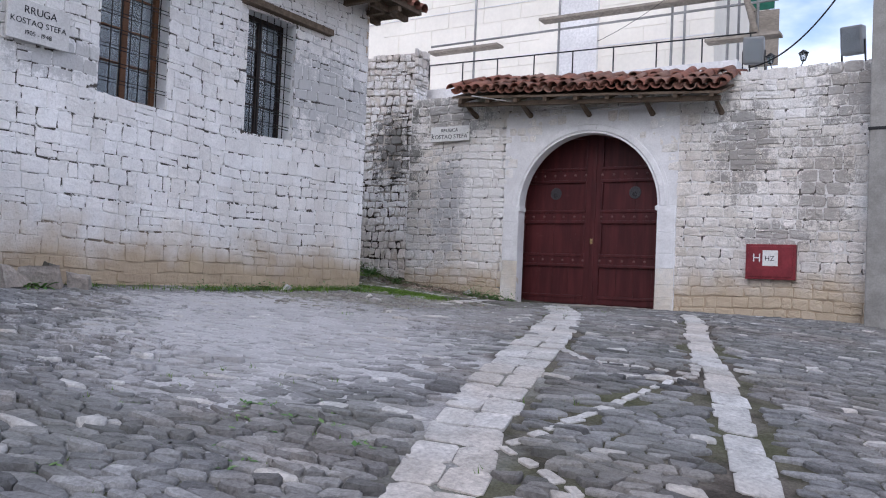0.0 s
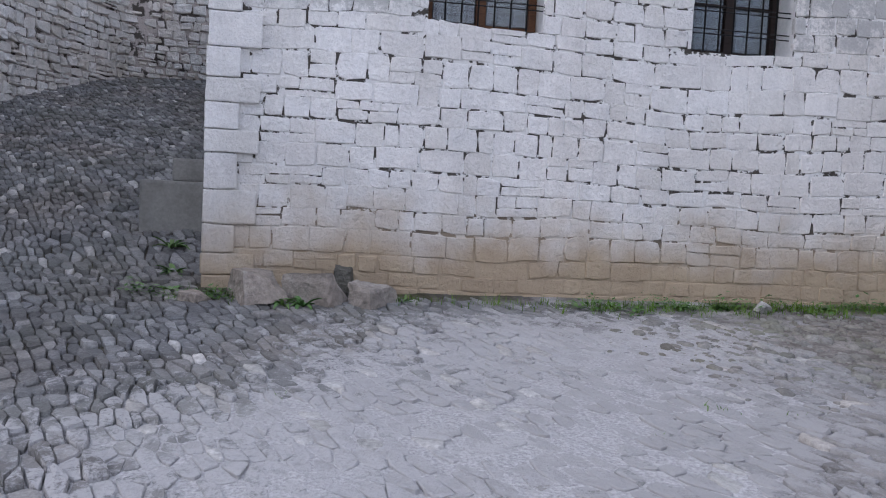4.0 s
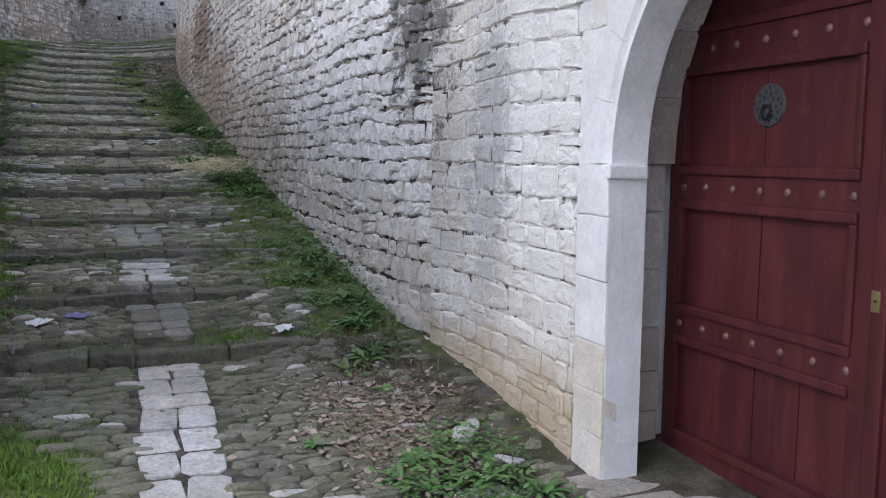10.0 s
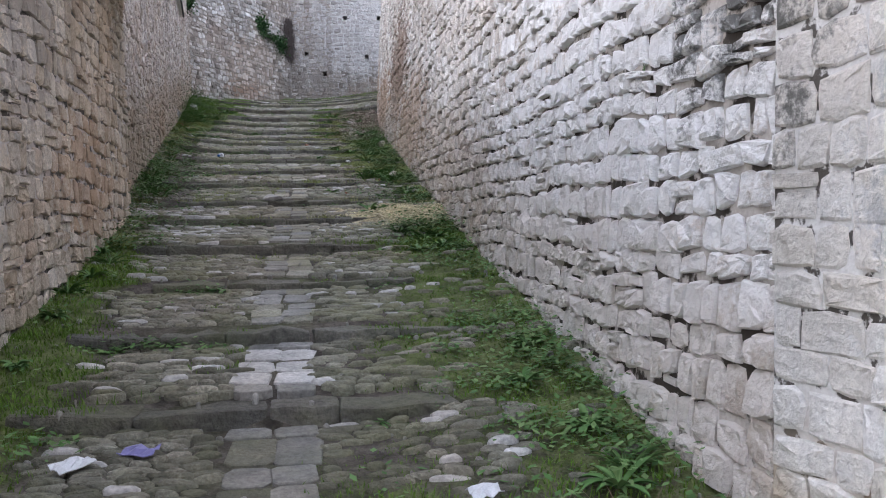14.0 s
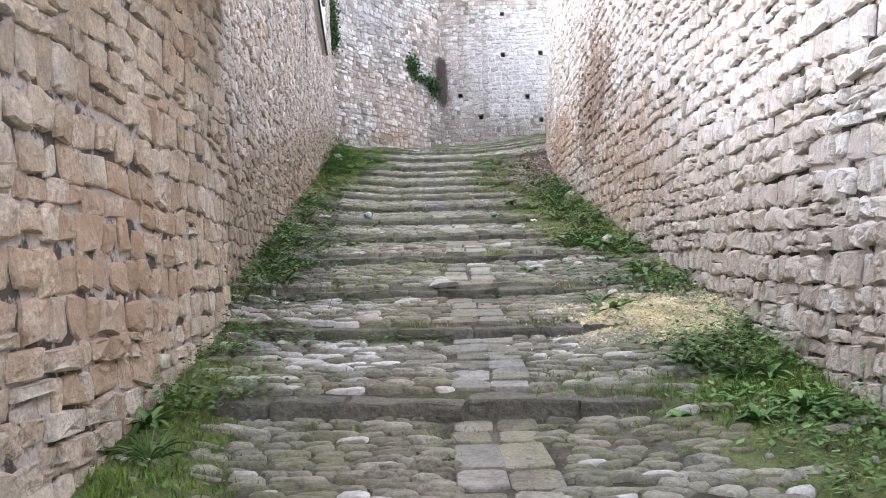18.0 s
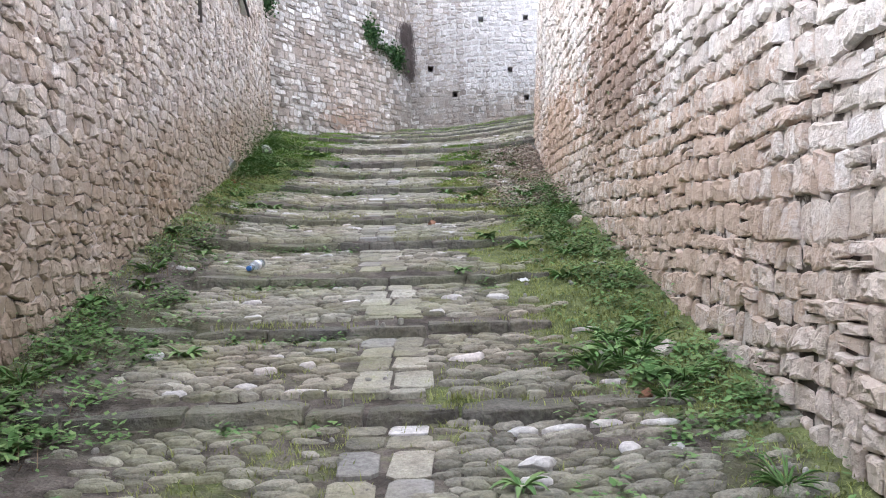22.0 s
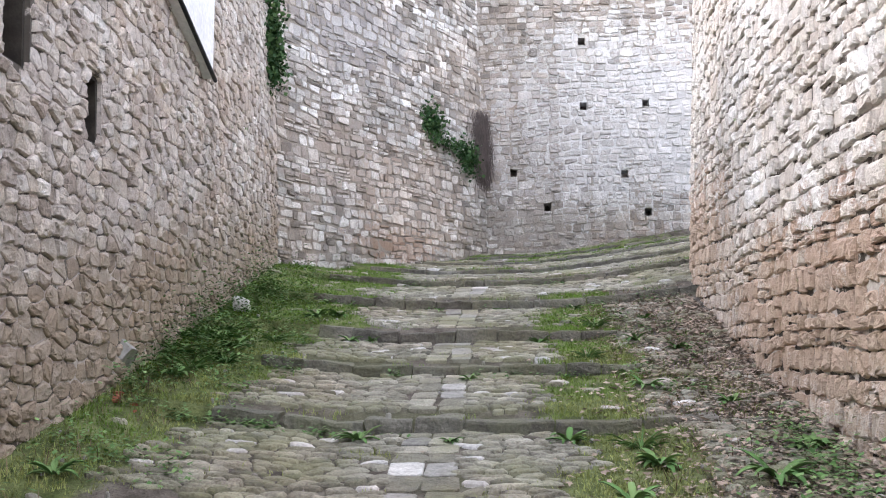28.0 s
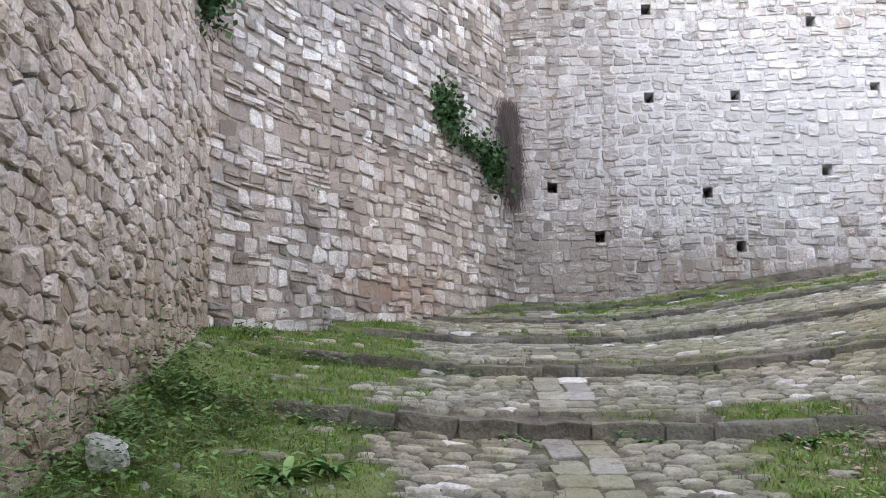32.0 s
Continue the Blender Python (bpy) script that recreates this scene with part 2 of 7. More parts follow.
m_ochre = masonry("ochre_stone", OCHRE, [((0.66, 0.62, 0.58), -3.5, 4.6, 1.9, 1.2, 0.7, 0.6), ((0.47, 0.30, 0.19), -3.6, 8.5, 1.9, 1.3, 0.5, 0.5), ((0.40, 0.37, 0.35), -3.4, 6.2, 3.3, 1.4, 0.8, 0.5)], 0.8, ((0.30, 0.25, 0.19), 0.3))
m_rubble = masonry("weathered_rubble", RUBBLE, [((0.38, 0.22, 0.13), -4.5, 18.3, 3.4, 0.8, 0.5, 0.5), ((0.13, 0.12, 0.12), -4.9, 21.0, 6.9, 0.9, 0.6, 0.5)], 0.9, ((0.44, 0.40, 0.38), 0.4))
tide(m_rubble, (0.24, 0.18, 0.125), (0.36, 0.28, 0.20), 0.4, 1.3, slope=0.19, y0=1.0, wob=0.6, strength=0.7)
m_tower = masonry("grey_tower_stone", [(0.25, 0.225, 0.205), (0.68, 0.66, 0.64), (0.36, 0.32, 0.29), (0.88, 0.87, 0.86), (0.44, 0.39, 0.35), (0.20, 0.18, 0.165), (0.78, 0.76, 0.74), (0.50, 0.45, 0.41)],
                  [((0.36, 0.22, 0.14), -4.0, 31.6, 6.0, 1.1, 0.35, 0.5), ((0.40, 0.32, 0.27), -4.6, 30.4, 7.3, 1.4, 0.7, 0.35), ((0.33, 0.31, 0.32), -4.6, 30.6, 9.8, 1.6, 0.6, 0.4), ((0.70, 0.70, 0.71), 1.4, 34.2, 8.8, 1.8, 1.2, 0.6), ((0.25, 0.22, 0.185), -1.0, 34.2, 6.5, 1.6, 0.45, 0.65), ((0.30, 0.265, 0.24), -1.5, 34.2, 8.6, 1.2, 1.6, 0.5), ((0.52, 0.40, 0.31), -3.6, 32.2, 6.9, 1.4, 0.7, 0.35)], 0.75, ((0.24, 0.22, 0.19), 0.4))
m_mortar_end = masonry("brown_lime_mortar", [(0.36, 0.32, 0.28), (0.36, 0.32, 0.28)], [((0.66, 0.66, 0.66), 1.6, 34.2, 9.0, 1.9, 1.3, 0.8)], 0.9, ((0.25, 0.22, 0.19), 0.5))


def make_open_joint(name, a, b, void, lo, hi, size=5.5):
    """Lime pointing that has fallen out here and there, so that the joints gape dark."""
    m, t, bsdf = start_material(name, 0.9)
    pos = place(t)
    n, fine = grain(t, pos, size, 5, 0.6), grain(t, pos, 40, 4)
    col = blend(t, span(t, fine, 0.3, 0.7), a, b)
    col = blend(t, span(t, n, lo, hi), col, void)
    t.links.new(col, bsdf.inputs["Base Color"])
    bumps(t, bsdf, fine, 0.6, 0.01)
    return m


m_mortar = make_open_joint("old_lime_mortar_open", (0.42, 0.37, 0.34), (0.56, 0.50, 0.465), (0.09, 0.078, 0.068), 0.49, 0.56)
m_mortar_white = make_open_joint("whitewashed_mortar", (0.72, 0.71, 0.70), (0.80, 0.79, 0.78), (0.075, 0.067, 0.06), 0.49, 0.54, 11.0)
tide(m_mortar_white, (0.36, 0.28, 0.20), (0.53, 0.43, 0.31), 0.30, 0.95, wob=0.45)
m_mortar_gate = make_open_joint("limewashed_gate_mortar", (0.66, 0.64, 0.62), (0.76, 0.745, 0.73), (0.10, 0.09, 0.08), 0.54, 0.60, 9.0)
tide(m_mortar_gate, (0.36, 0.28, 0.20), (0.53, 0.43, 0.31), 0.30, 0.85, wob=0.4)
m_earth_joint = make_open_joint("earth_mortar", (0.44, 0.40, 0.36), (0.55, 0.51, 0.47), (0.06, 0.05, 0.042), 0.47, 0.54)
# the last spot darkens the yard cobbles before the gate
m_cobble = masonry("cobblestone", SLATE, [((0.56, 0.55, 0.555), -6.6, 0.5, 0.0, 0.9, 3.0, 0.8), ((0.55, 0.54, 0.545), -7.5, -0.8, 0.0, 1.0, 3.0, 0.8), ((0.50, 0.49, 0.495), -8.3, -1.8, 0.0, 0.8, 3.0, 0.65), ((0.33, 0.32, 0.315), -5.2, -0.9, 0.0, 1.5, 3.0, 0.5), ((0.25, 0.225, 0.20), -4.2, 0.5, 0.0, 0.75, 3.0, 0.6), ((0.105, 0.10, 0.085), -1.4, -0.1, 0.0, 1.6, 3.0, 0.65)], 0.7, ((0.13, 0.135, 0.11), 0.35), 0.7, 26)
# the one spot darkens the cobbles round the lane mouth
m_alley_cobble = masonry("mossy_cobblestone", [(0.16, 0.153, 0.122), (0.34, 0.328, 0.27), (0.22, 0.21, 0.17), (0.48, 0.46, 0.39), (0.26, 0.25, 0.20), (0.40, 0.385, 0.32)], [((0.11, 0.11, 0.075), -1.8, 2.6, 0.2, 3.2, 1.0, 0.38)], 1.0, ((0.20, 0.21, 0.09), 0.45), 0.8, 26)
m_kerb = masonry("step_stone", [(0.15, 0.145, 0.125), (0.24, 0.23, 0.20), (0.13, 0.125, 0.11), (0.20, 0.19, 0.165)], [], 1.1, ((0.13, 0.14, 0.07), 0.45), 0.85, 20)
m_white_slab = masonry("white_paving", [(0.54, 0.53, 0.51), (0.66, 0.645, 0.63), (0.58, 0.57, 0.55), (0.72, 0.71, 0.70)], [], 0.6, ((0.34, 0.325, 0.30), 0.4), 0.7, 20)
m_boulder = masonry("pale_boulder", [(0.40, 0.36, 0.32), (0.50, 0.46, 0.42)], [], 0.9, ((0.26, 0.22, 0.19), 0.6), 0.9, 14)
m_sill = masonry("worn_threshold", [(0.48, 0.45, 0.41), (0.60, 0.57, 0.53)], [], 0.8, ((0.24, 0.21, 0.17), 0.5), 0.8, 20)
m_paver = masonry("grey_paving", [(0.24, 0.235, 0.22), (0.34, 0.33, 0.31), (0.28, 0.275, 0.26), (0.39, 0.38, 0.36)], [], 0.55, ((0.18, 0.185, 0.11), 0.45), 0.75, 20)


def make_ground():
    m, t, bsdf = start_material("earth", 0.95)
    pos = place(t)
    big, mid, tiny = grain(t, pos, 0.9, 4), grain(t, pos, 6, 5), grain(t, pos, 60, 4)
    col = blend(t, span(t, mid, 0.35, 0.65), (0.055, 0.046, 0.038), (0.15, 0.13, 0.11))
    col = blend(t, calc(t, "MULTIPLY", span(t, big, 0.45, 0.65), 0.6), col, (0.09, 0.10, 0.045))
    xyz = axes(t, pos)
    px, py = calc(t, "ADD", xyz[0], 7.5), calc(t, "ADD", xyz[1], 0.8)
    dx = calc(t, "MULTIPLY", calc(t, "ADD", calc(t, "MULTIPLY", px, 0.75), calc(t, "MULTIPLY", py, 0.66)), 0.5)
    dy = calc(t, "SUBTRACT", calc(t, "MULTIPLY", py, 0.75), calc(t, "MULTIPLY", px, 0.66))
    d = calc(t, "SQRT", calc(t, "ADD", calc(t, "MULTIPLY", dx, dx), calc(t, "MULTIPLY", dy, dy)))
    d = calc(t, "ADD", d, calc(t, "MULTIPLY", calc(t, "SUBTRACT", grain(t, pos, 1.6, 5), 0.5), 2.6))
    col = blend(t, calc(t, "MULTIPLY", calc(t, "SUBTRACT", 1.0, span(t, d, 1.2, 2.2)), 0.9), col, (0.56, 0.55, 0.555))
    # pale trodden dirt before the house corner
    ex, ey = calc(t, "ADD", xyz[0], 4.25), calc(t, "SUBTRACT", xyz[1], 0.4)
    e = calc(t, "SQRT", calc(t, "ADD", calc(t, "MULTIPLY", ex, ex), calc(t, "MULTIPLY", ey, ey)))
    e = calc(t, "ADD", e, calc(t, "MULTIPLY", calc(t, "SUBTRACT", grain(t, pos, 2.6, 5), 0.5), 2.2))
    col = blend(t, calc(t, "MULTIPLY", calc(t, "SUBTRACT", 1.0, span(t, e, 1.0, 1.7)), 0.85), col, blend(t, span(t, mid, 0.35, 0.65), (0.13, 0.112, 0.095), (0.33, 0.30, 0.27)))
    moss = t.nodes.new("ShaderNodeAttribute")
    moss.attribute_name = "moss"
    green = blend(t, span(t, mid, 0.35, 0.65), (0.075, 0.10, 0.028), (0.15, 0.18, 0.06))
    edge = span(t, calc(t, "ADD", moss.outputs["Fac"], calc(t, "MULTIPLY", calc(t, "SUBTRACT", grain(t, pos, 9, 5), 0.5), 0.9)), 0.25, 0.6)
    col = blend(t, calc(t, "MULTIPLY", edge, 0.85), col, green)
    col = blend(t, 1.0, col, ramp(t, tiny, [(0.3, 0.7), (0.7, 1.2)]), "MULTIPLY")
    t.links.new(col, bsdf.inputs["Base Color"])
    bumps(t, bsdf, calc(t, "ADD", mid, calc(t, "MULTIPLY", tiny, 0.5)), 0.8, 0.04)
    return m


def make_leaf(name, a, b, c, dry=None):
    m, t, bsdf = start_material(name, 0.6)
    pos = place(t)
    col = ramp(t, lottery(t), [(0.0, a), (0.5, b), (1.0, c)])
    if dry:
        far = calc(t, "ADD", axes(t, pos)[1], calc(t, "MULTIPLY", calc(t, "SUBTRACT", grain(t, pos, 0.8, 4), 0.5), 14.0))
        col = blend(t, calc(t, "MULTIPLY", span(t, far, 6.5, 12.5), calc(t, "SUBTRACT", 1.0, span(t, far, 21.5, 25.0))), col, blend(t, lottery(t), dry, tuple(v * 0.6 for v in dry)))
    col = blend(t, 1.0, col, ramp(t, grain(t, pos, 4, 4), [(0.3, 0.65), (0.7, 1.15)]), "MULTIPLY")
    t.links.new(col, bsdf.inputs["Base Color"])
    bsdf.inputs["Specular IOR Level"].default_value = 0.08
    return m


def make_wood(name, a, b, rough=0.6, along=(1, 1, 12)):
    m, t, bsdf = start_material(name, rough)
    pos = place(t)
    n = grain(t, pos, 14, 6, 0.6, along)
    col = blend(t, span(t, n, 0.3, 0.7), a, b)
    col = blend(t, 1.0, col, ramp(t, grain(t, pos, 5, 4), [(0.3, 0.75), (0.7, 1.1)]), "MULTIPLY")
    t.links.new(col, bsdf.inputs["Base Color"])
    bumps(t, bsdf, n, 0.25, 0.01)
    return m


def make_door_paint():
    m, t, bsdf = start_material("oxblood_paint", 0.48)
    pos = place(t)
    n = grain(t, pos, 10, 6, 0.6, (1, 1, 0.12))
    col = blend(t, span(t, n, 0.3, 0.75), (0.053, 0.0132, 0.015), (0.097, 0.0243, 0.0262))
    chip = span(t, grain(t, pos, 34, 5, 0.7), 0.70, 0.74)
    col = blend(t, calc(t, "MULTIPLY", chip, 0.6), col, (0.45, 0.34, 0.32))
    rub = span(t, grain(t, pos, 5.0, 6, 0.7, (1, 0.5, 1.6)), 0.60, 0.80)
    col = blend(t, calc(t, "MULTIPLY", rub, 0.35), col, (0.21, 0.10, 0.10))
    t.links.new(calc(t, "ADD", 0.30, calc(t, "MULTIPLY", grain(t, pos, 6, 5), 0.3)), bsdf.inputs["Roughness"])
    t.links.new(col, bsdf.inputs["Base Color"])
    bumps(t, bsdf, n, 0.3, 0.008)
    return m


m_ground = make_ground()
m_grass = make_leaf("grass", (0.085, 0.17, 0.022), (0.13, 0.235, 0.036), (0.18, 0.265, 0.058), (0.35, 0.39, 0.135))
m_weed = make_leaf("weed_leaf", (0.085, 0.18, 0.055), (0.13, 0.24, 0.08), (0.20, 0.30, 0.115))
m_dry = make_leaf("dry_stalk", (0.17, 0.12, 0.08), (0.24, 0.18, 0.12), (0.13, 0.09, 0.07))
m_ivy = make_leaf("ivy_leaf", (0.028, 0.065, 0.028), (0.045, 0.10, 0.038), (0.08, 0.14, 0.05))
m_straw = make_leaf("straw", (0.72, 0.64, 0.42), (0.84, 0.77, 0.56), (0.64, 0.55, 0.34))
m_dead = make_leaf("dead_leaf", (0.34, 0.265, 0.21), (0.46, 0.375, 0.31), (0.24, 0.185, 0.145))
m_creeper = make_leaf("dry_creeper", (0.10, 0.08, 0.075), (0.15, 0.12, 0.11), (0.07, 0.06, 0.055))
m_door = make_door_paint()
m_wood = make_wood("weathered_timber", (0.09, 0.065, 0.045), (0.17, 0.125, 0.09), 0.75, (1, 10, 1))
m_plank = make_wood("grey_plank", (0.22, 0.19, 0.16), (0.36, 0.32, 0.27), 0.8, (1, 1, 10))
m_frame1 = make_wood("brown_window_paint", (0.10, 0.045, 0.022), (0.16, 0.075, 0.036), 0.5)
m_frame2 = make_wood("dark_window_paint", (0.018, 0.012, 0.010), (0.035, 0.022, 0.018), 0.5)
# near-black lining colour: the shade inside the slit openings
m_slit_shade = plain("slit_shade", (0.06, 0.052, 0.045), 0.9, 0, 0.4, 8, 0.5)
m_iron = plain("wrought_iron", (0.02, 0.02, 0.022), 0.5, 0.6)
m_stud = plain("dull_iron_stud", (0.20, 0.10, 0.095), 0.5, 0.3)
m_knocker = plain("blued_iron", (0.085, 0.085, 0.095), 0.5, 0.3, 0.4, 40)
m_brass = plain("brass", (0.55, 0.42, 0.20), 0.35, 0.9)
m_white_paint = plain("white_limewash", (0.80, 0.80, 0.81), 0.85, 0, 0.14, 4, 1.0, speck=0.08)
m_jamb = masonry("stained_jamb_stone", [(0.76, 0.74, 0.69), (0.80, 0.785, 0.76)], [], 0.5, ((0.56, 0.47, 0.34), 0.4), 0.85, mottle=0.5)
m_plate = plain("white_enamel", (0.74, 0.74, 0.72), 0.4, 0, 0.05, 5, 0)
m_grey_plate = plain("grey_marble", (0.62, 0.61, 0.60), 0.5, 0, 0.12, 8, 0.05)
m_ink = plain("dark_lettering", (0.03, 0.03, 0.035), 0.6, 0, 0.1, 9, 0)
m_red = plain("faded_red_paint", (0.24, 0.032, 0.042), 0.5, 0, 0.35, 6, 0.1)
m_concrete = plain("grey_concrete", (0.33, 0.32, 0.30), 0.85, 0, 0.25, 5, 0.4)
m_plaster = plain("cream_plaster", (0.88, 0.84, 0.76), 0.9, 0, 0.07, 1.2, 0.2, speck=0.04)
m_plaster_white = plain("white_plaster", (0.82, 0.81, 0.81), 0.9, 0, 0.10, 2.0, 0.2)
m_galv = plain("galvanised_tube", (0.42, 0.42, 0.42), 0.45, 0.7)
m_tile = masonry("terracotta_tile", [(0.24, 0.095, 0.065), (0.33, 0.15, 0.11), (0.19, 0.08, 0.06), (0.34, 0.20, 0.155)], [], 0.4, ((0.13, 0.10, 0.08), 0.5))
m_lamp_case = plain("grey_lamp_case", (0.24, 0.25, 0.26), 0.5, 0.3)
m_cable = plain("black_cable", (0.02, 0.02, 0.02), 0.6)
m_white_cable = plain("pale_cable", (0.66, 0.64, 0.61), 0.6)
m_paper = plain("litter_paper", (0.74, 0.75, 0.78), 0.6, 0, 0.1, 12, 0)
m_purple = plain("purple_wrapper", (0.30, 0.28, 0.55), 0.4, 0, 0.3, 12, 0)
m_blue_cap = plain("blue_cap", (0.05, 0.16, 0.42), 0.4)
m_brown_stone = masonry("brown_stone", [(0.24, 0.12, 0.07), (0.30, 0.16, 0.10)], [], 0.5, ((0.1, 0.07, 0.05), 0.3))
m_brick_red = masonry("red_brick", [(0.36, 0.14, 0.08), (0.42, 0.18, 0.11)], [], 0.5, ((0.2, 0.12, 0.09), 0.3))
# dark tone for the unlit room behind the windows
m_room_shade = plain("unlit_room_shade", (0.10, 0.105, 0.115), 0.9, 0, 0.3, 1.0, 0)
m_net = plain("green_netting", (0.03, 0.16, 0.11), 0.8)


def make_glass(name, tint, rough):
    m, t, bsdf = start_material(name, rough)
    bsdf.inputs["Base Color"].default_value = (*tint, 1)
    bsdf.inputs["Transmission Weight"].default_value = 0.85
    bsdf.inputs["IOR"].default_value = 1.45
    bsdf.inputs["Specular IOR Level"].default_value = 0.5
    return m


m_glass = make_glass("window_glass", (0.75, 0.82, 0.88), 0.06)
m_pet = make_glass("clear_plastic", (0.75, 0.85, 0.95), 0.12)

# ---------------- building helpers ----------------
RNG = random.Random(7)


def part(name, bm, material, parent=None, label="", smooth=False):
    me = bpy.data.meshes.new(name)
    if smooth:
        for fc in bm.faces:
            fc.smooth = True
    bm.to_mesh(me)
    bm.free()
    if material:
        me.materials.append(material)
    ob = new(name, me)
    ob.parent = parent
    return tagged(ob, label) if label else ob


def mesh_part(name, verts, faces, material, parent=None, label="", smooth=False, kind=""):
    me = bpy.data.meshes.new(name)
    me.from_pydata(verts, [], faces)
    if smooth:
        me.polygons.foreach_set("use_smooth", [True] * len(me.polygons))
    me.materials.append(material)
    ob = new(name, me)
    ob.parent = parent
    return tagged(ob, label, kind=kind)


def add_box(bm, lo, hi, bevel=0.0, m=None):
    made = bmesh.ops.create_cube(bm, size=1)["verts"]
    for v in made:
        v.co = Vector([lo[i] + (v.co[i] + 0.5) * (hi[i] - lo[i]) for i in range(3)])
    if bevel:
        edges = list({e for v in made for e in v.link_edges})
        made = bmesh.ops.bevel(bm, geom=edges, offset=bevel, segments=2, affect="EDGES", profile=0.6)["verts"]
    if m is not None:
        bmesh.ops.transform(bm, matrix=m, verts=list({v for v in made}))
    return made


def box_part(name, lo, hi, material, parent=None, bevel=0.004, label="", m=None):
    bm = bmesh.new()
    add_box(bm, lo, hi, bevel, m)
    return part(name, bm, material, parent, label)


def tube(bm, pts, radius, sides=8):
    pts = [Vector(p) for p in pts]
    rings = []
    for i, p in enumerate(pts):
        d = (pts[min(i + 1, len(pts) - 1)] - pts[max(i - 1, 0)]).normalized()
        a = d.orthogonal().normalized() if abs(d.z) > 0.99 else d.cross(Vector((0, 0, 1))).normalized()
        b = d.cross(a)
        r = radius[i] if isinstance(radius, (list, tuple)) else radius
        rings.append([bm.verts.new(p + a * r * math.cos(k * math.tau / sides) + b * r * math.sin(k * math.tau / sides)) for k in range(sides)])
    for r0, r1 in zip(rings, rings[1:]):
        for k in range(sides):
            bm.faces.new((r0[k], r0[(k + 1) % sides], r1[(k + 1) % sides], r1[k]))
    for r in (rings[0][::-1], rings[-1]):
        bm.faces.new(r)


def tube_part(name, pts, radius, material, parent=None, sides=8, label=""):
    bm = bmesh.new()
    tube(bm, pts, radius, sides)
    return part(name, bm, material, parent, label, smooth=True)


def empty(name, at, label, category, group="", kind=""):
    ob = new(name)
    ob.location = at
    ob.empty_display_size = 0.1
    return tagged(ob, label, category, group, kind)


def under(child, parent):
    """Hang a child whose vertices are in world places under a parent that stands elsewhere."""
    child.parent = parent
    child.matrix_parent_inverse = Matrix.Translation(parent.location).inverted()
    return child


def wob(x, y, z=0.0, s=1.0):
    return noise.noise(Vector((x * s, y * s, z * s)))


# ---------------- ground ----------------
# places in the yard whose height is known: x, y, z
YARD = np.array([(-4.28, .81, .08), (-4.81, .35, .03), (-8.9, 1.9, .15), (-7.4, 1.9, .12), (-5.6, 1.9, .14), (-3.2, 1.83, .17), (.2, 0, 0), (.2, 1.2, 0),
                 (0, -4.3, 0), (-12.8, -5.7, -1.2), (-10.6, -5, -.78), (-7.36, -3.95, -.22), (-5.2, -3.4, -.07), (-2.9, -3, 0), (-1.75, 3.2, .28), (0, 3.4, .3), (-11.6, 6.8, .75)])
_d = np.linalg.norm(YARD[:, None, :2] - YARD[None, :, :2], axis=2) - 0.3 * np.eye(len(YARD))
_a = np.c_[YARD[:, :2], np.ones(len(YARD))]
_w = np.linalg.solve(np.block([[_d, _a], [_a.T, np.zeros((3, 3))]]), np.r_[YARD[:, 2], 0, 0, 0])


def yard(x, y):
    x, y = min(max(x, -22), 3), min(max(y, -14), 9)
    return float(np.hypot(YARD[:, 0] - x, YARD[:, 1] - y) @ _w[:-3] + _w[-3] * x + _w[-2] * y + _w[-1])


STEPS = [3.55, 4.65, 5.92, 7.30, 8.90, 10.46, 11.78, 13.50, 15.00, 16.45, 17.95, 19.50, 20.62, 22.48, 24.05, 25.42, 27.10, 28.57, 30.30, 31.95, 33.4]
RISE = [.12, .10, .08, .07, .10, .08, .08, .09, .08, .09, .10, .09, .08, .11, .10, .13, .12, .10, .09, .07, .06]
LINE = [(-1, 0), (1, .05), (3.2, .27), (3.55, .36), (4.67, .59), (7.6, 1.04), (9.9, 1.38), (15, 2.28), (18.3, 2.91), (22.2, 3.6), (23.5, 3.86), (26.9, 4.68), (28.6, 5.1), (34.2, 6.05), (60, 8)]
_ly, _lz = zip(*LINE)


def line(y):
    return float(np.interp(y, _ly, _lz))


def left_edge(y):
    return float(np.interp(y, [1.8, 10.9, 11.4, 22.3, 29], [-3.2, -3.75, -4.0, -5.02, -5.57]))


def strip_x(y):
    return float(np.interp(y, [0, 3.2, 10, 15, 18.3, 23, 27, 34], [-1.85, -1.75, -1.85, -2.0, -2.37, -2.57, -2.62, -2.2]))


def edge_bend(i, x):
    """How far a step's edge lies beyond its middle, at x."""
    far = max(0.0, STEPS[i] - 26) / 6
    return 0.05 * wob(x, STEPS[i], 3.1, 0.8) + 0.012 * (x + 2.2) ** 2 + far * (0.16 * max(0, x + 1.5) - 0.05 * (x + 2.2))


def cross(x, y):
    """Rise of the ground towards the sides of the lane."""
    up = 0.11 * max(0, -3.3 - x) * min(1, max(0, (y - 13) / 6))
    up += 0.05 * max(0, left_edge(y) + 0.7 - x)
    up += 0.06 * max(0, x + 0.5) * min(1, y / 6)
    return up + 0.10 * max(0, x + 1.6) * min(1, max(0, (y - 25.5) / 3))


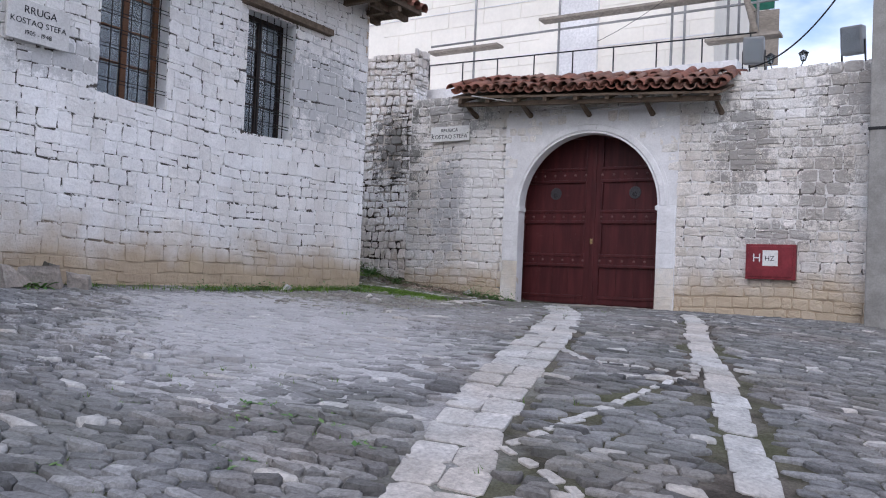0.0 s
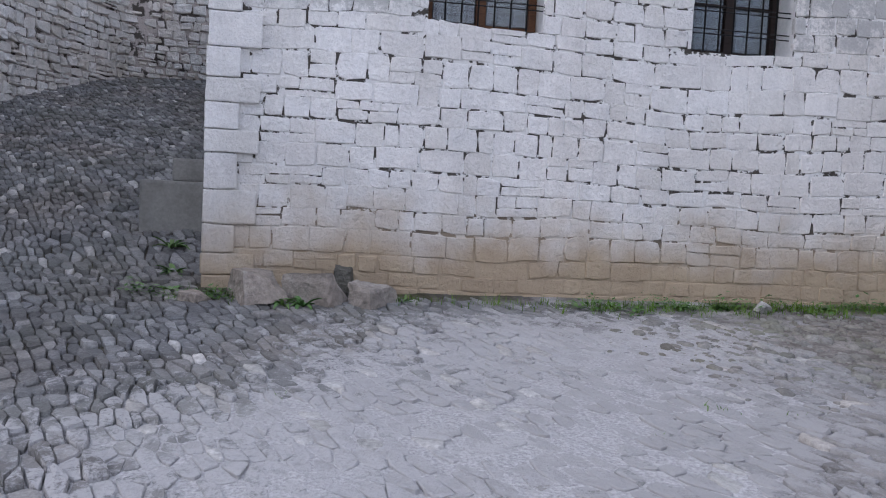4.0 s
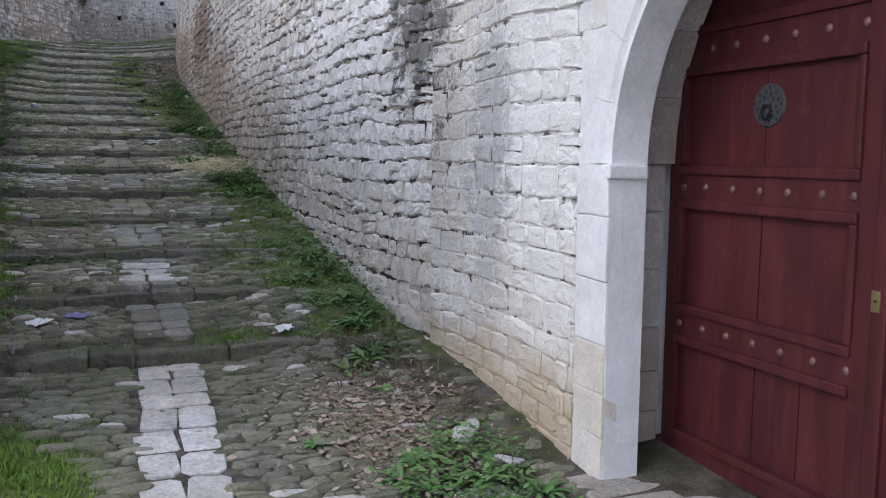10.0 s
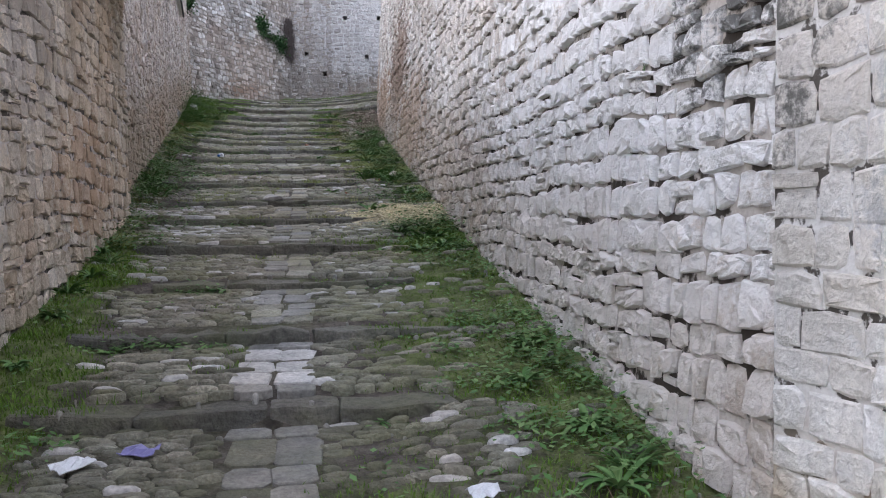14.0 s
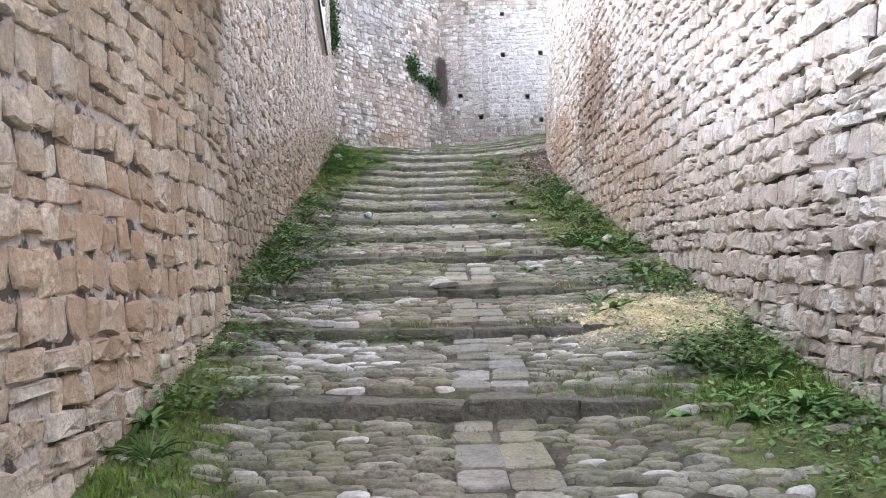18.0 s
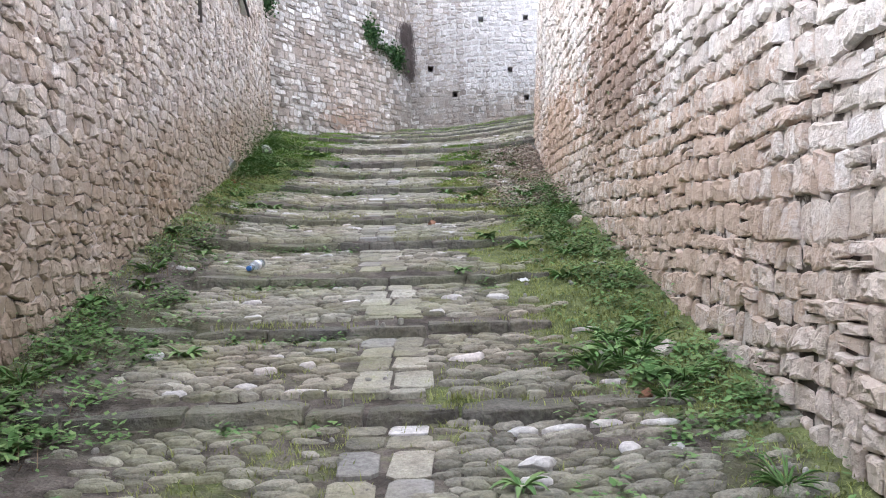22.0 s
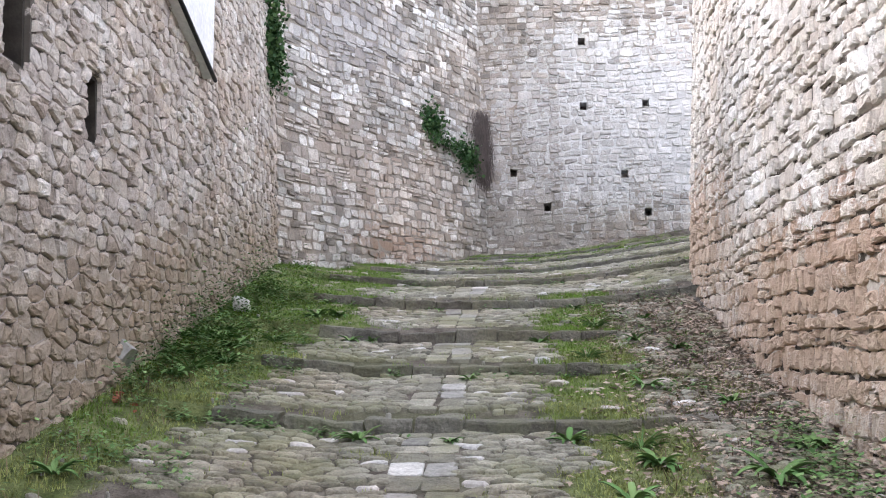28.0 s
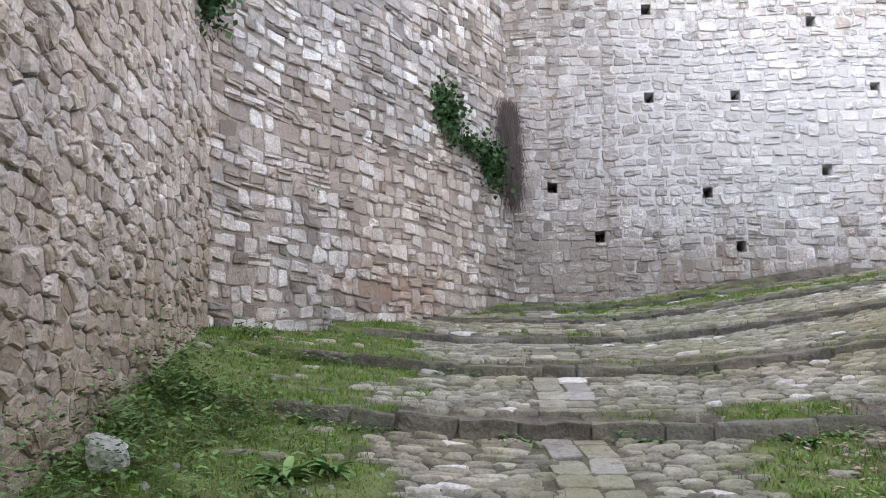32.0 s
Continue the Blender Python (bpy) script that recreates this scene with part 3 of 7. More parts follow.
def lane(x, y):
    k = -1
    for i in range(len(STEPS)):
        if y - edge_bend(i, x) >= STEPS[i]:
            k = i
    if k < 0:
        a, za, b, zb = 2.0, line(2.0), STEPS[0], line(STEPS[0]) - RISE[0]
    elif k + 1 < len(STEPS):
        a, za, b, zb = STEPS[k], line(STEPS[k]), STEPS[k + 1], line(STEPS[k + 1]) - RISE[k + 1]
    else:
        return line(y) + cross(x, y)
    off = edge_bend(max(k, 0), x)
    f = min(1, max(0, (y - off - a) / (b - a)))
    stepped = za + f * (zb - za)
    side = min(1, max(0, (x + 1.25) / 0.5)) if y < 26 else 0.0
    side = max(side, min(1, max(0, (left_edge(y) + 0.55 - x) / 0.4)))
    return stepped * (1 - side) + (line(y) - 0.03) * side + cross(x, y)


def ground_z(x, y):
    if y < 1.9:
        return yard(x, y)
    if x < -7.5:
        return yard(x, min(y, 2.4)) + .26 * (max(2.4, min(y, 12)) - 2.4)
    f = min(1.0, (y - 1.9) / 1.1)
    return yard(x, y) * (1 - f) + lane(x, y) * f if f < 1 else lane(x, y)


def lush(x, y):
    """How much grass grows at a place of the lane, 0 to 1."""
    if y < .2:
        return 0.0
    le = left_edge(y)
    edge = float(np.interp(y, [3.5, 5, 8, 9, 11, 13, 15, 17, 20, 23, 26], [-.55, -1.35, -1.3, -1.0, -.7, -.8, -1.35, -1.7, -1.5, -1.35, -1.3]))
    right = min(1, max(0, (x - edge - 0.5 * wob(x, y, 1, .8) - .25 * wob(x, y, 8, 2.6)) / .45)) * float(np.interp(y, [3.6, 4.4, 8.4, 8.9, 10.0, 10.6, 14, 16, 20, 26, 27], [.5, .66, .66, .95, .95, .5, .58, .76, .82, .6, .35]))
    wide = float(np.interp(y, [4, 9, 11, 14, 18, 22, 26], [.75, .7, .35, .45, .7, 1.0, 1.3]))
    left = min(1, max(0, (le + wide + 0.35 * wob(x, y, 4, .7) + .2 * wob(x, y, 8, 2.6) - x) / .4)) * float(np.interp(y, [4, 9.3, 10.2, 18, 20, 24], [.85, .8, .35, .35, .65, .85]))
    if y > 25.6:
        left = max(left, min(1, max(0, (-3.5 + .55 * wob(x, y, 3, .9) + .35 * wob(x, y, 6, 2.6) - x) / .45)))
    patch = max(0, wob(x, y, 9, .7) - .2) * 1.2 + max(0, wob(x, y, 2, 2.2) - .26) * .9
    if y < 3.4:
        corner = max(0, 1 - math.hypot((x + 2.72) / .66, (y - 1.5) / 1.2))
        return min(1, corner * 1.7 + patch * .55 + (0.2 * max(0, (x + .55) / .4) if y > 1.6 else 0))
    if y > 20.3 and x > -.95:
        right *= .25
    if 20 < y < 27.5:
        right = max(right, min(1, 1.6 * max(0, 1 - abs(x + 1.25 - .25 * wob(x, y, 5, .8)) / .55)))
    lawn = max(0, 1 - abs(y - 33.2) / 1.0) if y > 31 else 0
    return min(1, max(right, left, lawn, patch * .8))


def make_floor():
    xs = [-300, -120, -50, -25] + list(np.arange(-16, -6.0, .4)) + list(np.arange(-6, 1.0, .16)) + [1.3, 2, 3, 5, 8, 15, 40, 120, 300]
    ys = {-300, -120, -50, -25, -18, -14, 36, 38, 45, 60, 120, 300}
    ys |= {round(v, 3) for v in np.arange(-12, 3.4, .3)} | {round(v, 3) for v in np.arange(3.4, 36, .16)}
    edges = {round(Y + d, 3) for Y in STEPS for d in (-.008, .03)}
    ys = sorted({v for v in ys if min(abs(v - e) for e in edges) > .05} | edges)
    verts, faces = [], []
    for y in ys:
        for x in xs:
            yy, sunk = y, 0.0
            if 3 < y < 36 and -6 < x < 4:
                k = min(range(len(STEPS)), key=lambda i: abs(STEPS[i] - y))
                yy = y + edge_bend(k, x) * max(0, 1 - abs(y - STEPS[k]) / .6)
                sunk = .035 if 0 <= y - STEPS[k] < .2 else 0.0
            zz = ground_z(x, yy) - sunk
            verts.append((x, yy, zz + (0.012 * wob(x, y, 0, 2.3) if abs(x) < 30 else 0)))
    w = len(xs)
    for j in range(len(ys) - 1):
        for i in range(w - 1):
            faces.append((j * w + i, j * w + i + 1, (j + 1) * w + i + 1, (j + 1) * w + i))
    ob = mesh_part("ground", verts, faces, m_ground, smooth=True)
    moss = ob.data.attributes.new("moss", "FLOAT", "POINT")
    moss.data.foreach_set("value", [lush(x, y) if -6 < x < 3 and y < 35 else 0.0 for x, y, _ in verts])
    return tagged(ob, "bare trodden earth with dust and moss", "ground", kind="structure")


ground = make_floor()

# ---------------- stone walls ----------------


class Run:
    """A wall's face: a line in plan with its outward side to the right of travel when side is 1."""

    def __init__(self, pts, side=1, batter=0.0, foot=0.0, slope=0.0, y0=0.0):
        self.p = [Vector((x, y, 0)) for x, y in pts]
        self.s = [0.0]
        for a, b in zip(self.p, self.p[1:]):
            self.s.append(self.s[-1] + (b - a).length)
        self.length, self.side, self.batter = self.s[-1], side, batter
        self.foot, self.slope, self.y0 = foot, slope, y0

    def at(self, u, v, d):
        u = min(max(u, 0), self.length)
        i = max(k for k in range(len(self.p) - 1) if self.s[k] <= u + 1e-9)
        a, b = self.p[i], self.p[i + 1]
        t = (b - a).normalized()
        n = Vector((t.y, -t.x, 0)) * self.side
        q = a + t * (u - self.s[i])
        h = v - self.foot - self.slope * (q.y - self.y0)
        return (q.x + n.x * (d - self.batter * h), q.y + n.y * (d - self.batter * h), v)


def stone_shape(run, quad, proud, rng, detail=2, tilt=.09, dressed=False):
    """One stone of a wall: quad is its outline, (u, v) corners anticlockwise seen from the front; dressed stones have flat faces and sharp edges, the others are lumpy and rounded."""
    c = [Vector(q) for q in quad]
    mid = sum(c, Vector((0, 0))) / len(c)
    out = []
    if len(c) != 4:
        small = max(.03, 2 * min((p - mid).length for p in c))
        for k in range(len(c)):
            a, b, z = c[k], c[(k + 1) % len(c)], c[k - 1]
            f = rng.choice((.08, .14, .22, .28))
            out += [a.lerp(z, f), a.lerp(b, f)] if rng.random() < .6 else [a.lerp(mid, .05)]
    else:
        small = min((c[1] - c[0]).length, (c[3] - c[0]).length)
        for k in range(4):
            a, b, z = c[k], c[(k + 1) % 4], c[k - 1]
            cut = small * rng.choice((.01, .03, .05, .14) if dressed else (.03, .07, .12, .21))
            out.append(a + ((b - a).normalized() + (z - a).normalized()) * cut * .55)
            e = a.lerp(b, rng.uniform(.3, .7))
            out.append(e.lerp(mid, rng.uniform(-.05, .04) * small / max((e - mid).length, .01)))
    n = len(out)
    tx, tz = rng.uniform(-tilt, tilt), rng.uniform(-tilt, tilt * .7)
    seed = rng.random() * 50
    if dressed:
        rings = [(.0012, proud * .35, .001), (min(.007, small * .06), proud, .0015), (small * .24, proud + .001, .003)]
    else:
        rings = [(.002, proud * .42, .003), (min(.015, small * .11), proud * .92, .006), (small * .30, proud, .0095)]
    if detail < 2:
        rings = rings[:2]
    lump = 0 if dressed else .36 * min(.05, proud)
    verts = [run.at(p.x, p.y, -.03) for p in out]
    for off, deep, rough in rings:
        for p in out:
            v = mid - p
            q = p + v * min(.8, off / max(v.length, 1e-3))
            o = q - mid
            bulge = lump * noise.noise(Vector((q.x * 11, q.y * 11, seed)))
            verts.append(run.at(q.x, q.y, deep + bulge + (tx * o.x + tz * o.y) * (.5 if off < .005 else 1) + rng.uniform(-rough, rough) * min(1, abs(proud) / .03)))
    verts.append(run.at(mid.x, mid.y, proud + (0 if dressed else rng.uniform(-.12, .16) * proud)))
    r = len(rings)
    faces = [(k * n + i, k * n + (i + 1) % n, (k + 1) * n + (i + 1) % n, (k + 1) * n + i) for k in range(r) for i in range(n)]
    faces += [(r * n + i, r * n + (i + 1) % n, (r + 1) * n) for i in range(n)]
    if run.side < 0:
        faces = [f[::-1] for f in faces]
    return verts, faces


def lay(run, u0, u1, low, high, course, length, rng, gap=0.012, skip=None, holes=(), wave=0.03, ragged=0.02, single=True, split=.88, stagger=0.0):
    """Quads of random coursed rubble between u0 and u1, from low(u) to high(u)."""
    quads = []
    v = min(low(u0 + (u1 - u0) * k / 20) for k in range(21)) - 0.2
    top = max(high(u0 + (u1 - u0) * k / 20) for k in range(21))
    row = 0
    while v < top:
        H = course * (rng.uniform(.78, 1.28) if single else rng.uniform(1.6, 2.4))

        def wv(u, vv):
            return vv + wave * (noise.noise(Vector((u * 0.45, vv * 1.6, 5.0))) + .45 * noise.noise(Vector((u * 1.3, vv * 1.7, 1.0))))
        u = u0 - rng.random() * length
        while u < u1:
            L = length * rng.uniform(0.9, 2.3)
            ua, ub = max(u, u0), min(u + L, u1)
            u += L
            if ub - ua < 0.03:
                continue
            kind = rng.random()
            hop = stagger * H * rng.uniform(-1, 1)
            if single:
                cuts = [0, 1] if kind < split else [0, rng.uniform(.35, .65), 1]
            elif kind < 0.22 and ub - ua < length * 1.7:
                cuts = [0, 1]
            elif kind < 0.84:
                cuts = [0, rng.uniform(.38, .62), 1]
            else:
                cuts = [0, rng.uniform(.26, .38), rng.uniform(.60, .72), 1]
            for ca, cb in zip(cuts, cuts[1:]):
                n = max(1, round((ub - ua) / (length * rng.uniform(0.75, 1.35))))
                xs = [0] + sorted(min(.92, max(.08, (i + rng.uniform(-.28, .28)) / n)) for i in range(1, n)) + [1]
                for xa, xb in zip(xs, xs[1:]):
                    a, b = ua + (ub - ua) * xa, ua + (ub - ua) * xb
                    va, vb = v + H * ca + hop, v + H * cb + hop
                    m = (a + b) / 2
                    if b - a < 0.028 or vb < low(m) - 0.02 or va > high(m) - 0.04:
                        continue
                    vb = min(vb, high(m) + 0.05)
                    for h0, h1, z0, z1 in holes:
                        if a < h1 and b > h0 and va < z1 and vb > z0:
                            ox, oz = min(b - h0, h1 - a), min(vb - z0, z1 - va)
                            if ox <= oz:
                                a, b = (a, h0) if b - h0 <= h1 - a else (h1, b)
                            else:
                                va, vb = (va, z0) if vb - z0 <= z1 - va else (z1, vb)
                    if b - a < 0.025 or vb - va < 0.02 or (skip and skip(a, b, va, vb)):
                        continue
                    j = lambda s: rng.uniform(-s, s)
                    g = gap * rng.choice((.3, .6, .9, 1.2, 2.2)) / 2
                    jj = min(ragged, (b - a) * .14, (vb - va) * .16)
                    quads.append([(a + g + j(jj), wv(a, va) + g + j(jj)), (b - g + j(jj), wv(b, va) + g + j(jj)), (b - g + j(jj), wv(b, vb) - g + j(jj)), (a + g + j(jj), wv(a, vb) - g + j(jj))])
        v += H
        row += 1
    return quads


def cells(pts, stretch, reach):
    """The cells of a scattering of points: each one's polygon, nearest-point fashion, with lengths along u pressed by stretch."""
    P = [(u / stretch, v) for u, v in pts]
    grid = collections.defaultdict(list)
    for i, (x, y) in enumerate(P):
        grid[int(x // reach), int(y // reach)].append(i)
    found = []
    for i, (x, y) in enumerate(P):
        gx, gy = int(x // reach), int(y // reach)
        near = []
        for a in (gx - 1, gx, gx + 1):
            for b in (gy - 1, gy, gy + 1):
                near += [((P[k][0] - x) ** 2 + (P[k][1] - y) ** 2, k) for k in grid.get((a, b), ()) if k != i]
        near.sort()
        h = reach * .5
        poly = [(x - h, y - h), (x + h, y - h), (x + h, y + h), (x - h, y + h)]
        for dd, k in near:
            far = max((px - x) ** 2 + (py - y) ** 2 for px, py in poly)
            if dd > 4 * far:
                break
            nx, ny = P[k][0] - x, P[k][1] - y
            lim = (nx * (P[k][0] + x) + ny * (P[k][1] + y)) / 2
            kept, m = [], len(poly)
            for j in range(m):
                p, q = poly[j], poly[(j + 1) % m]
                dp, dq = nx * p[0] + ny * p[1] - lim, nx * q[0] + ny * q[1] - lim
                if dp <= 0:
                    kept.append(p)
                if (dp < 0 < dq) or (dq < 0 < dp):
                    f = dp / (dp - dq)
                    kept.append((p[0] + (q[0] - p[0]) * f, p[1] + (q[1] - p[1]) * f))
            poly = kept
            if len(poly) < 3:
                break
        # short edges merge, so that a stone has few clear sides
        tidy = [p for j, p in enumerate(poly) if math.dist(p, poly[j - 1]) > reach * .045] if len(poly) > 3 else []
        found.append([(px * stretch, py) for px, py in tidy] if len(tidy) > 2 else [])
    return found


def shrink(poly, gap):
    """A polygon drawn in by half a joint."""
    cx, cy = sum(p[0] for p in poly) / len(poly), sum(p[1] for p in poly) / len(poly)
    out = []
    for x, y in poly:
        d = math.hypot(x - cx, y - cy)
        f = max(.5, 1 - gap * .7 / max(d, 1e-4))
        out.append((cx + (x - cx) * f, cy + (y - cy) * f))
    return out


def scatter(u0, u1, v0, v1, course, length, rng, stray=.22, drop=.06):
    """Points in wavering rows, some left out so that their neighbours grow larger."""
    pts, v = [], v0
    while v < v1:
        c = course(v) if callable(course) else course
        h = c * rng.uniform(.6, 1.45)
        u = u0 - rng.random() * length
        while u < u1 + length:
            pts.append((u, v + rng.uniform(-stray, stray) * c + .35 * c * noise.noise(Vector((u * .6, v * .8, 3.0)))))
            u += length * rng.uniform(.45, 1.7)
        v += h
    return [p for p in pts if rng.random() > drop]


def rubble(run, u0, u1, low, high, course, length, rng, gap=.012, holes=(), stray=.22, skip=None):
    """Random rubble between u0 and u1, from low(u) to high(u): polygons."""
    lows = [low(u0 + (u1 - u0) * k / 30) for k in range(31)]
    highs = [high(u0 + (u1 - u0) * k / 30) for k in range(31)]
    pts = [p for p in scatter(u0, u1, min(lows) - course, max(highs) + course, course, length, rng, stray)
           if low(min(max(p[0], u0), u1)) - 2 * course < p[1] < high(min(max(p[0], u0), u1)) + 2 * course]
    out = []
    for (pu, pv), poly in zip(pts, cells(pts, length / course, course * 3.4)):
        if not poly or not u0 <= pu <= u1 or not low(pu) - .04 < pv < high(pu):
            continue
        top = high(pu) + .04
        poly = [[min(max(a, u0), u1), min(b, top)] for a, b in poly]
        gone = False
        for h0, h1, z0, z1 in holes:
            if h0 < pu < h1 and z0 < pv < z1:
                gone = True
            for p in poly:
                if h0 < p[0] < h1 and z0 < p[1] < z1:
                    ds = (p[0] - h0, h1 - p[0], p[1] - z0, z1 - p[1])
                    k = ds.index(min(ds))
                    p[0 if k < 2 else 1] = (h0, h1, z0, z1)[k]
        us, vs = [p[0] for p in poly], [p[1] for p in poly]
        if gone or max(us) - min(us) < .05 or max(vs) - min(vs) < .04 or (skip and skip(min(us), max(us), min(vs), max(vs))):
            continue
        poly = shrink(poly, gap * rng.choice((.3, .6, .9, 1.3, 2.0)))
        if len(poly) == 4:
            poly.insert(1, tuple((a + b) / 2 for a, b in zip(poly[0], poly[1])))
        out.append(poly)
    return out


def build_stones(wall, run, quads, material, rng, proud=(0.012, 0.04), near=None, limit=300, smooth=False, name="stone", tilt=.09, dressed=False):
    """The stones nearest the path as parts of their own, the others joined."""
    order = sorted(quads, key=lambda q: near(*run.at(sum(p[0] for p in q) / len(q), sum(p[1] for p in q) / len(q), 0))) if near else quads
    verts, faces = [], []
    for i, q in enumerate(order):
        vs, fs = stone_shape(run, q, rng.uniform(*proud), rng, 2 if i < max(limit, len(order) * 0.7) else 1, tilt, dressed)
        if i < limit:
            mesh_part(name, vs, fs, material, wall, smooth=smooth)
        else:
            o = len(verts)
            verts += vs
            faces += [tuple(k + o for k in f) for f in fs]
    if verts:
        mesh_part("stonework", verts, faces, material, wall, smooth=smooth, kind="stuff")


def backing(name, run, u_list, low, high, thick, material, label, holes=(), reveal=None):
    """The wall's body: a strip of given thickness, with rectangular openings right through."""
    us = sorted(set([round(u, 4) for u in u_list] + [round(s, 4) for s in run.s if u_list[0] < s < u_list[-1]] + [h[0] for h in holes] + [h[1] for h in holes]))
    bm = bmesh.new()
    for a, b in zip(us, us[1:]):
        m = (a + b) / 2
        cuts = sorted([h for h in holes if h[0] <= m <= h[1]], key=lambda h: h[2])
        spans, za, zb = [], (low(a), low(b)), (high(a), high(b))
        for h in cuts:
            spans.append((za, (h[2], h[2])))
            za = (h[3], h[3])
        spans.append((za, zb))
        for (l0, l1), (t0, t1) in spans:
            q = [run.at(a, l0, 0), run.at(b, l1, 0), run.at(b, t1, 0), run.at(a, t0, 0)]
            r = [run.at(a, l0, -thick), run.at(b, l1, -thick), run.at(b, t1, -thick), run.at(a, t0, -thick)]
            f = [bm.verts.new(p) for p in q]
            k = [bm.verts.new(p) for p in r]
            fs = [f, k[::-1]] + [[f[(i + 1) % 4], f[i], k[i], k[(i + 1) % 4]] for i in range(4)]
            for n, face in enumerate(fs):
                bm.faces.new(face if run.side > 0 else face[::-1]).material_index = 1 if reveal and n > 1 else 0
    ob = part(name, bm, material)
    if reveal:
        ob.data.materials.append(reveal)
    return tagged(ob, label, "wall", kind="structure")

# ---------------- walls of the place ----------------
def near_lane(x, y, z):
    """Rank of a piece: how far it lies from the walked line at eye height."""
    px = -2.0 if y > -2 else -2.0 + (y + 2) * 0.5
    return abs(x - px) * 0.4 + abs(z - ground_z(-2.0, y) - 1.5) + 0.12 * max(0, y - 8)


# the whitewashed house front
WIN_1 = (-7.49, -6.65, 2.07, 3.66)
WIN_2 = (-5.50, -4.68, 2.03, 3.55)
front = Run([(-8.95, 1.97), (-3.2, 1.83)], batter=0.012)
_h = [(WIN_1[0] + 8.95, WIN_1[1] + 8.95, WIN_1[2], WIN_1[3]), (WIN_2[0] + 8.95, WIN_2[1] + 8.95, WIN_2[2], WIN_2[3])]
wall_house = backing("wall_house_front", front, np.linspace(0, front.length, 12), lambda u: -0.3, lambda u: 4.35, 0.5, m_mortar_white, "whitewashed stone house wall with bare ochre stones at its foot", _h, m_white_paint)
# the house wall along the lane, of ochre stone
side = Run([(-3.2, 1.86), (-3.52, 7.6), (-3.75, 10.9)], batter=0.01, foot=0.2, slope=0.19, y0=2)
wall_side = backing("wall_house_side", side, np.linspace(.12, side.length, 14), lambda u: -0.3, lambda u: 4.6 + 0.02 * u, 0.5, m_mortar, "ochre rubble side wall of the house along the lane")
# its other side, up the neighbouring lane
flank = Run([(-9.5, 10.7), (-8.95, 1.97)], batter=0.01)
wall_flank = backing("wall_house_flank", flank, np.linspace(0, flank.length, 10), lambda u: -0.3, lambda u: 4.35, 0.5, m_mortar_white, "whitewashed side wall of the house")
# the wall with the gate
gate_run = Run([(0.14, 3.4), (0.22, 3.0), (0.22, -8.4)], batter=0.004)
_k = gate_run.s[1]


def gate_u(y):
    return _k + 3.0 - y


GC, GR, GZ = -0.105, 1.215, 1.665
_g = [(gate_u(1.50), gate_u(-1.5), -0.5, 3.1)]
wall_gate = backing("wall_gate", gate_run, np.linspace(0, gate_run.length, 16), lambda u: -0.6, lambda u: 3.66, 0.7, m_mortar_gate, "pale stone wall with black weathering and a gateway", _g, m_white_paint)
# the long retaining wall of the lane
long_run = Run([(0.55, 28.6), (0.34, 27.4), (0.18, 24.5), (0.06, 20), (0.06, 17), (0.02, 12), (-0.02, 8), (0.0, 4.3), (0.14, 3.4)], batter=0.055, foot=-0.35, slope=0.19, y0=0)
_span = long_run.length


def long_y(u):
    return long_run.at(u, 0, 0)[1]


def long_top(u):
    y = long_y(u)
    return line(y) + 4.7 if y > 5.2 else 4.62 + 0.1 * wob(y, 2, 0, 3)


wall_long = backing("wall_lane", long_run, np.linspace(0, _span, 50), lambda u: line(long_y(u)) - 0.6, long_top, 0.45, m_earth_joint, "tall battered limestone rubble wall along the stepped lane")
# the older wall across from it
old_run = Run([(-3.98, 10.9), (-4.12, 12.4), (-5.02, 22.3), (-5.57, 29.05)], batter=0.02, foot=-0.2, slope=0.19, y0=0)
SLITS = [(20.95, 21.28, 5.92, 6.75), (22.12, 22.42, 5.70, 6.24)]
_os = [(math.hypot(-4.12 + 3.98, 1.5) + math.hypot(a - 12.4, (a - 12.4) * 0.9 / 9.9), math.hypot(-4.12 + 3.98, 1.5) + math.hypot(b - 12.4, (b - 12.4) * 0.9 / 9.9), z0, z1) for a, b, z0, z1 in SLITS]
wall_old = backing("wall_old", old_run, np.linspace(0, old_run.length, 40), lambda u: line(10.9 + u) - 0.6, lambda u: line(10.9 + u) + 5.0, 0.8, m_mortar, "weathered rubble wall with slit openings", _os)
# the tall walls that close the lane
skew_run = Run([(-5.57, 29.05), (-2.48, 34.25)], batter=0.035, foot=5.5)
wall_skew = backing("wall_skew", skew_run, np.linspace(0, skew_run.length, 10), lambda u: 4.6, lambda u: 12.6, 1.0, m_mortar_end, "tall rubble wall with ivy in its corner")
PUTLOG = [(0.40, 7.69), (0.86, 6.87), (-0.42, 9.19), (-1.93, 7.79), (-1.23, 7.03), (-0.42, 10.62), (0.89, 9.2), (2.1, 10.38), (2.19, 8.02), (3.0, 9.3)]
end_run = Run([(-3.1, 34.26), (9, 34.05)], batter=0.012, foot=6)
_e = [(x + 3.1 - 0.075, x + 3.1 + 0.075, z - 0.085, z + 0.085) for x, z in PUTLOG]
wall_end = backing("wall_end", end_run, np.linspace(0, end_run.length, 18), lambda u: 5.0, lambda u: 12.6, 0.4, m_mortar_end, "tall coursed stone wall with square putlog holes", _e)
wall_turn = backing("wall_turn", Run([(1.15, 28.72), (9.5, 30.4)], side=-1), np.linspace(0, 9, 8), lambda u: 4.5, lambda u: 10.6, 0.8, m_mortar, "plain wall beyond the bend of the lane")


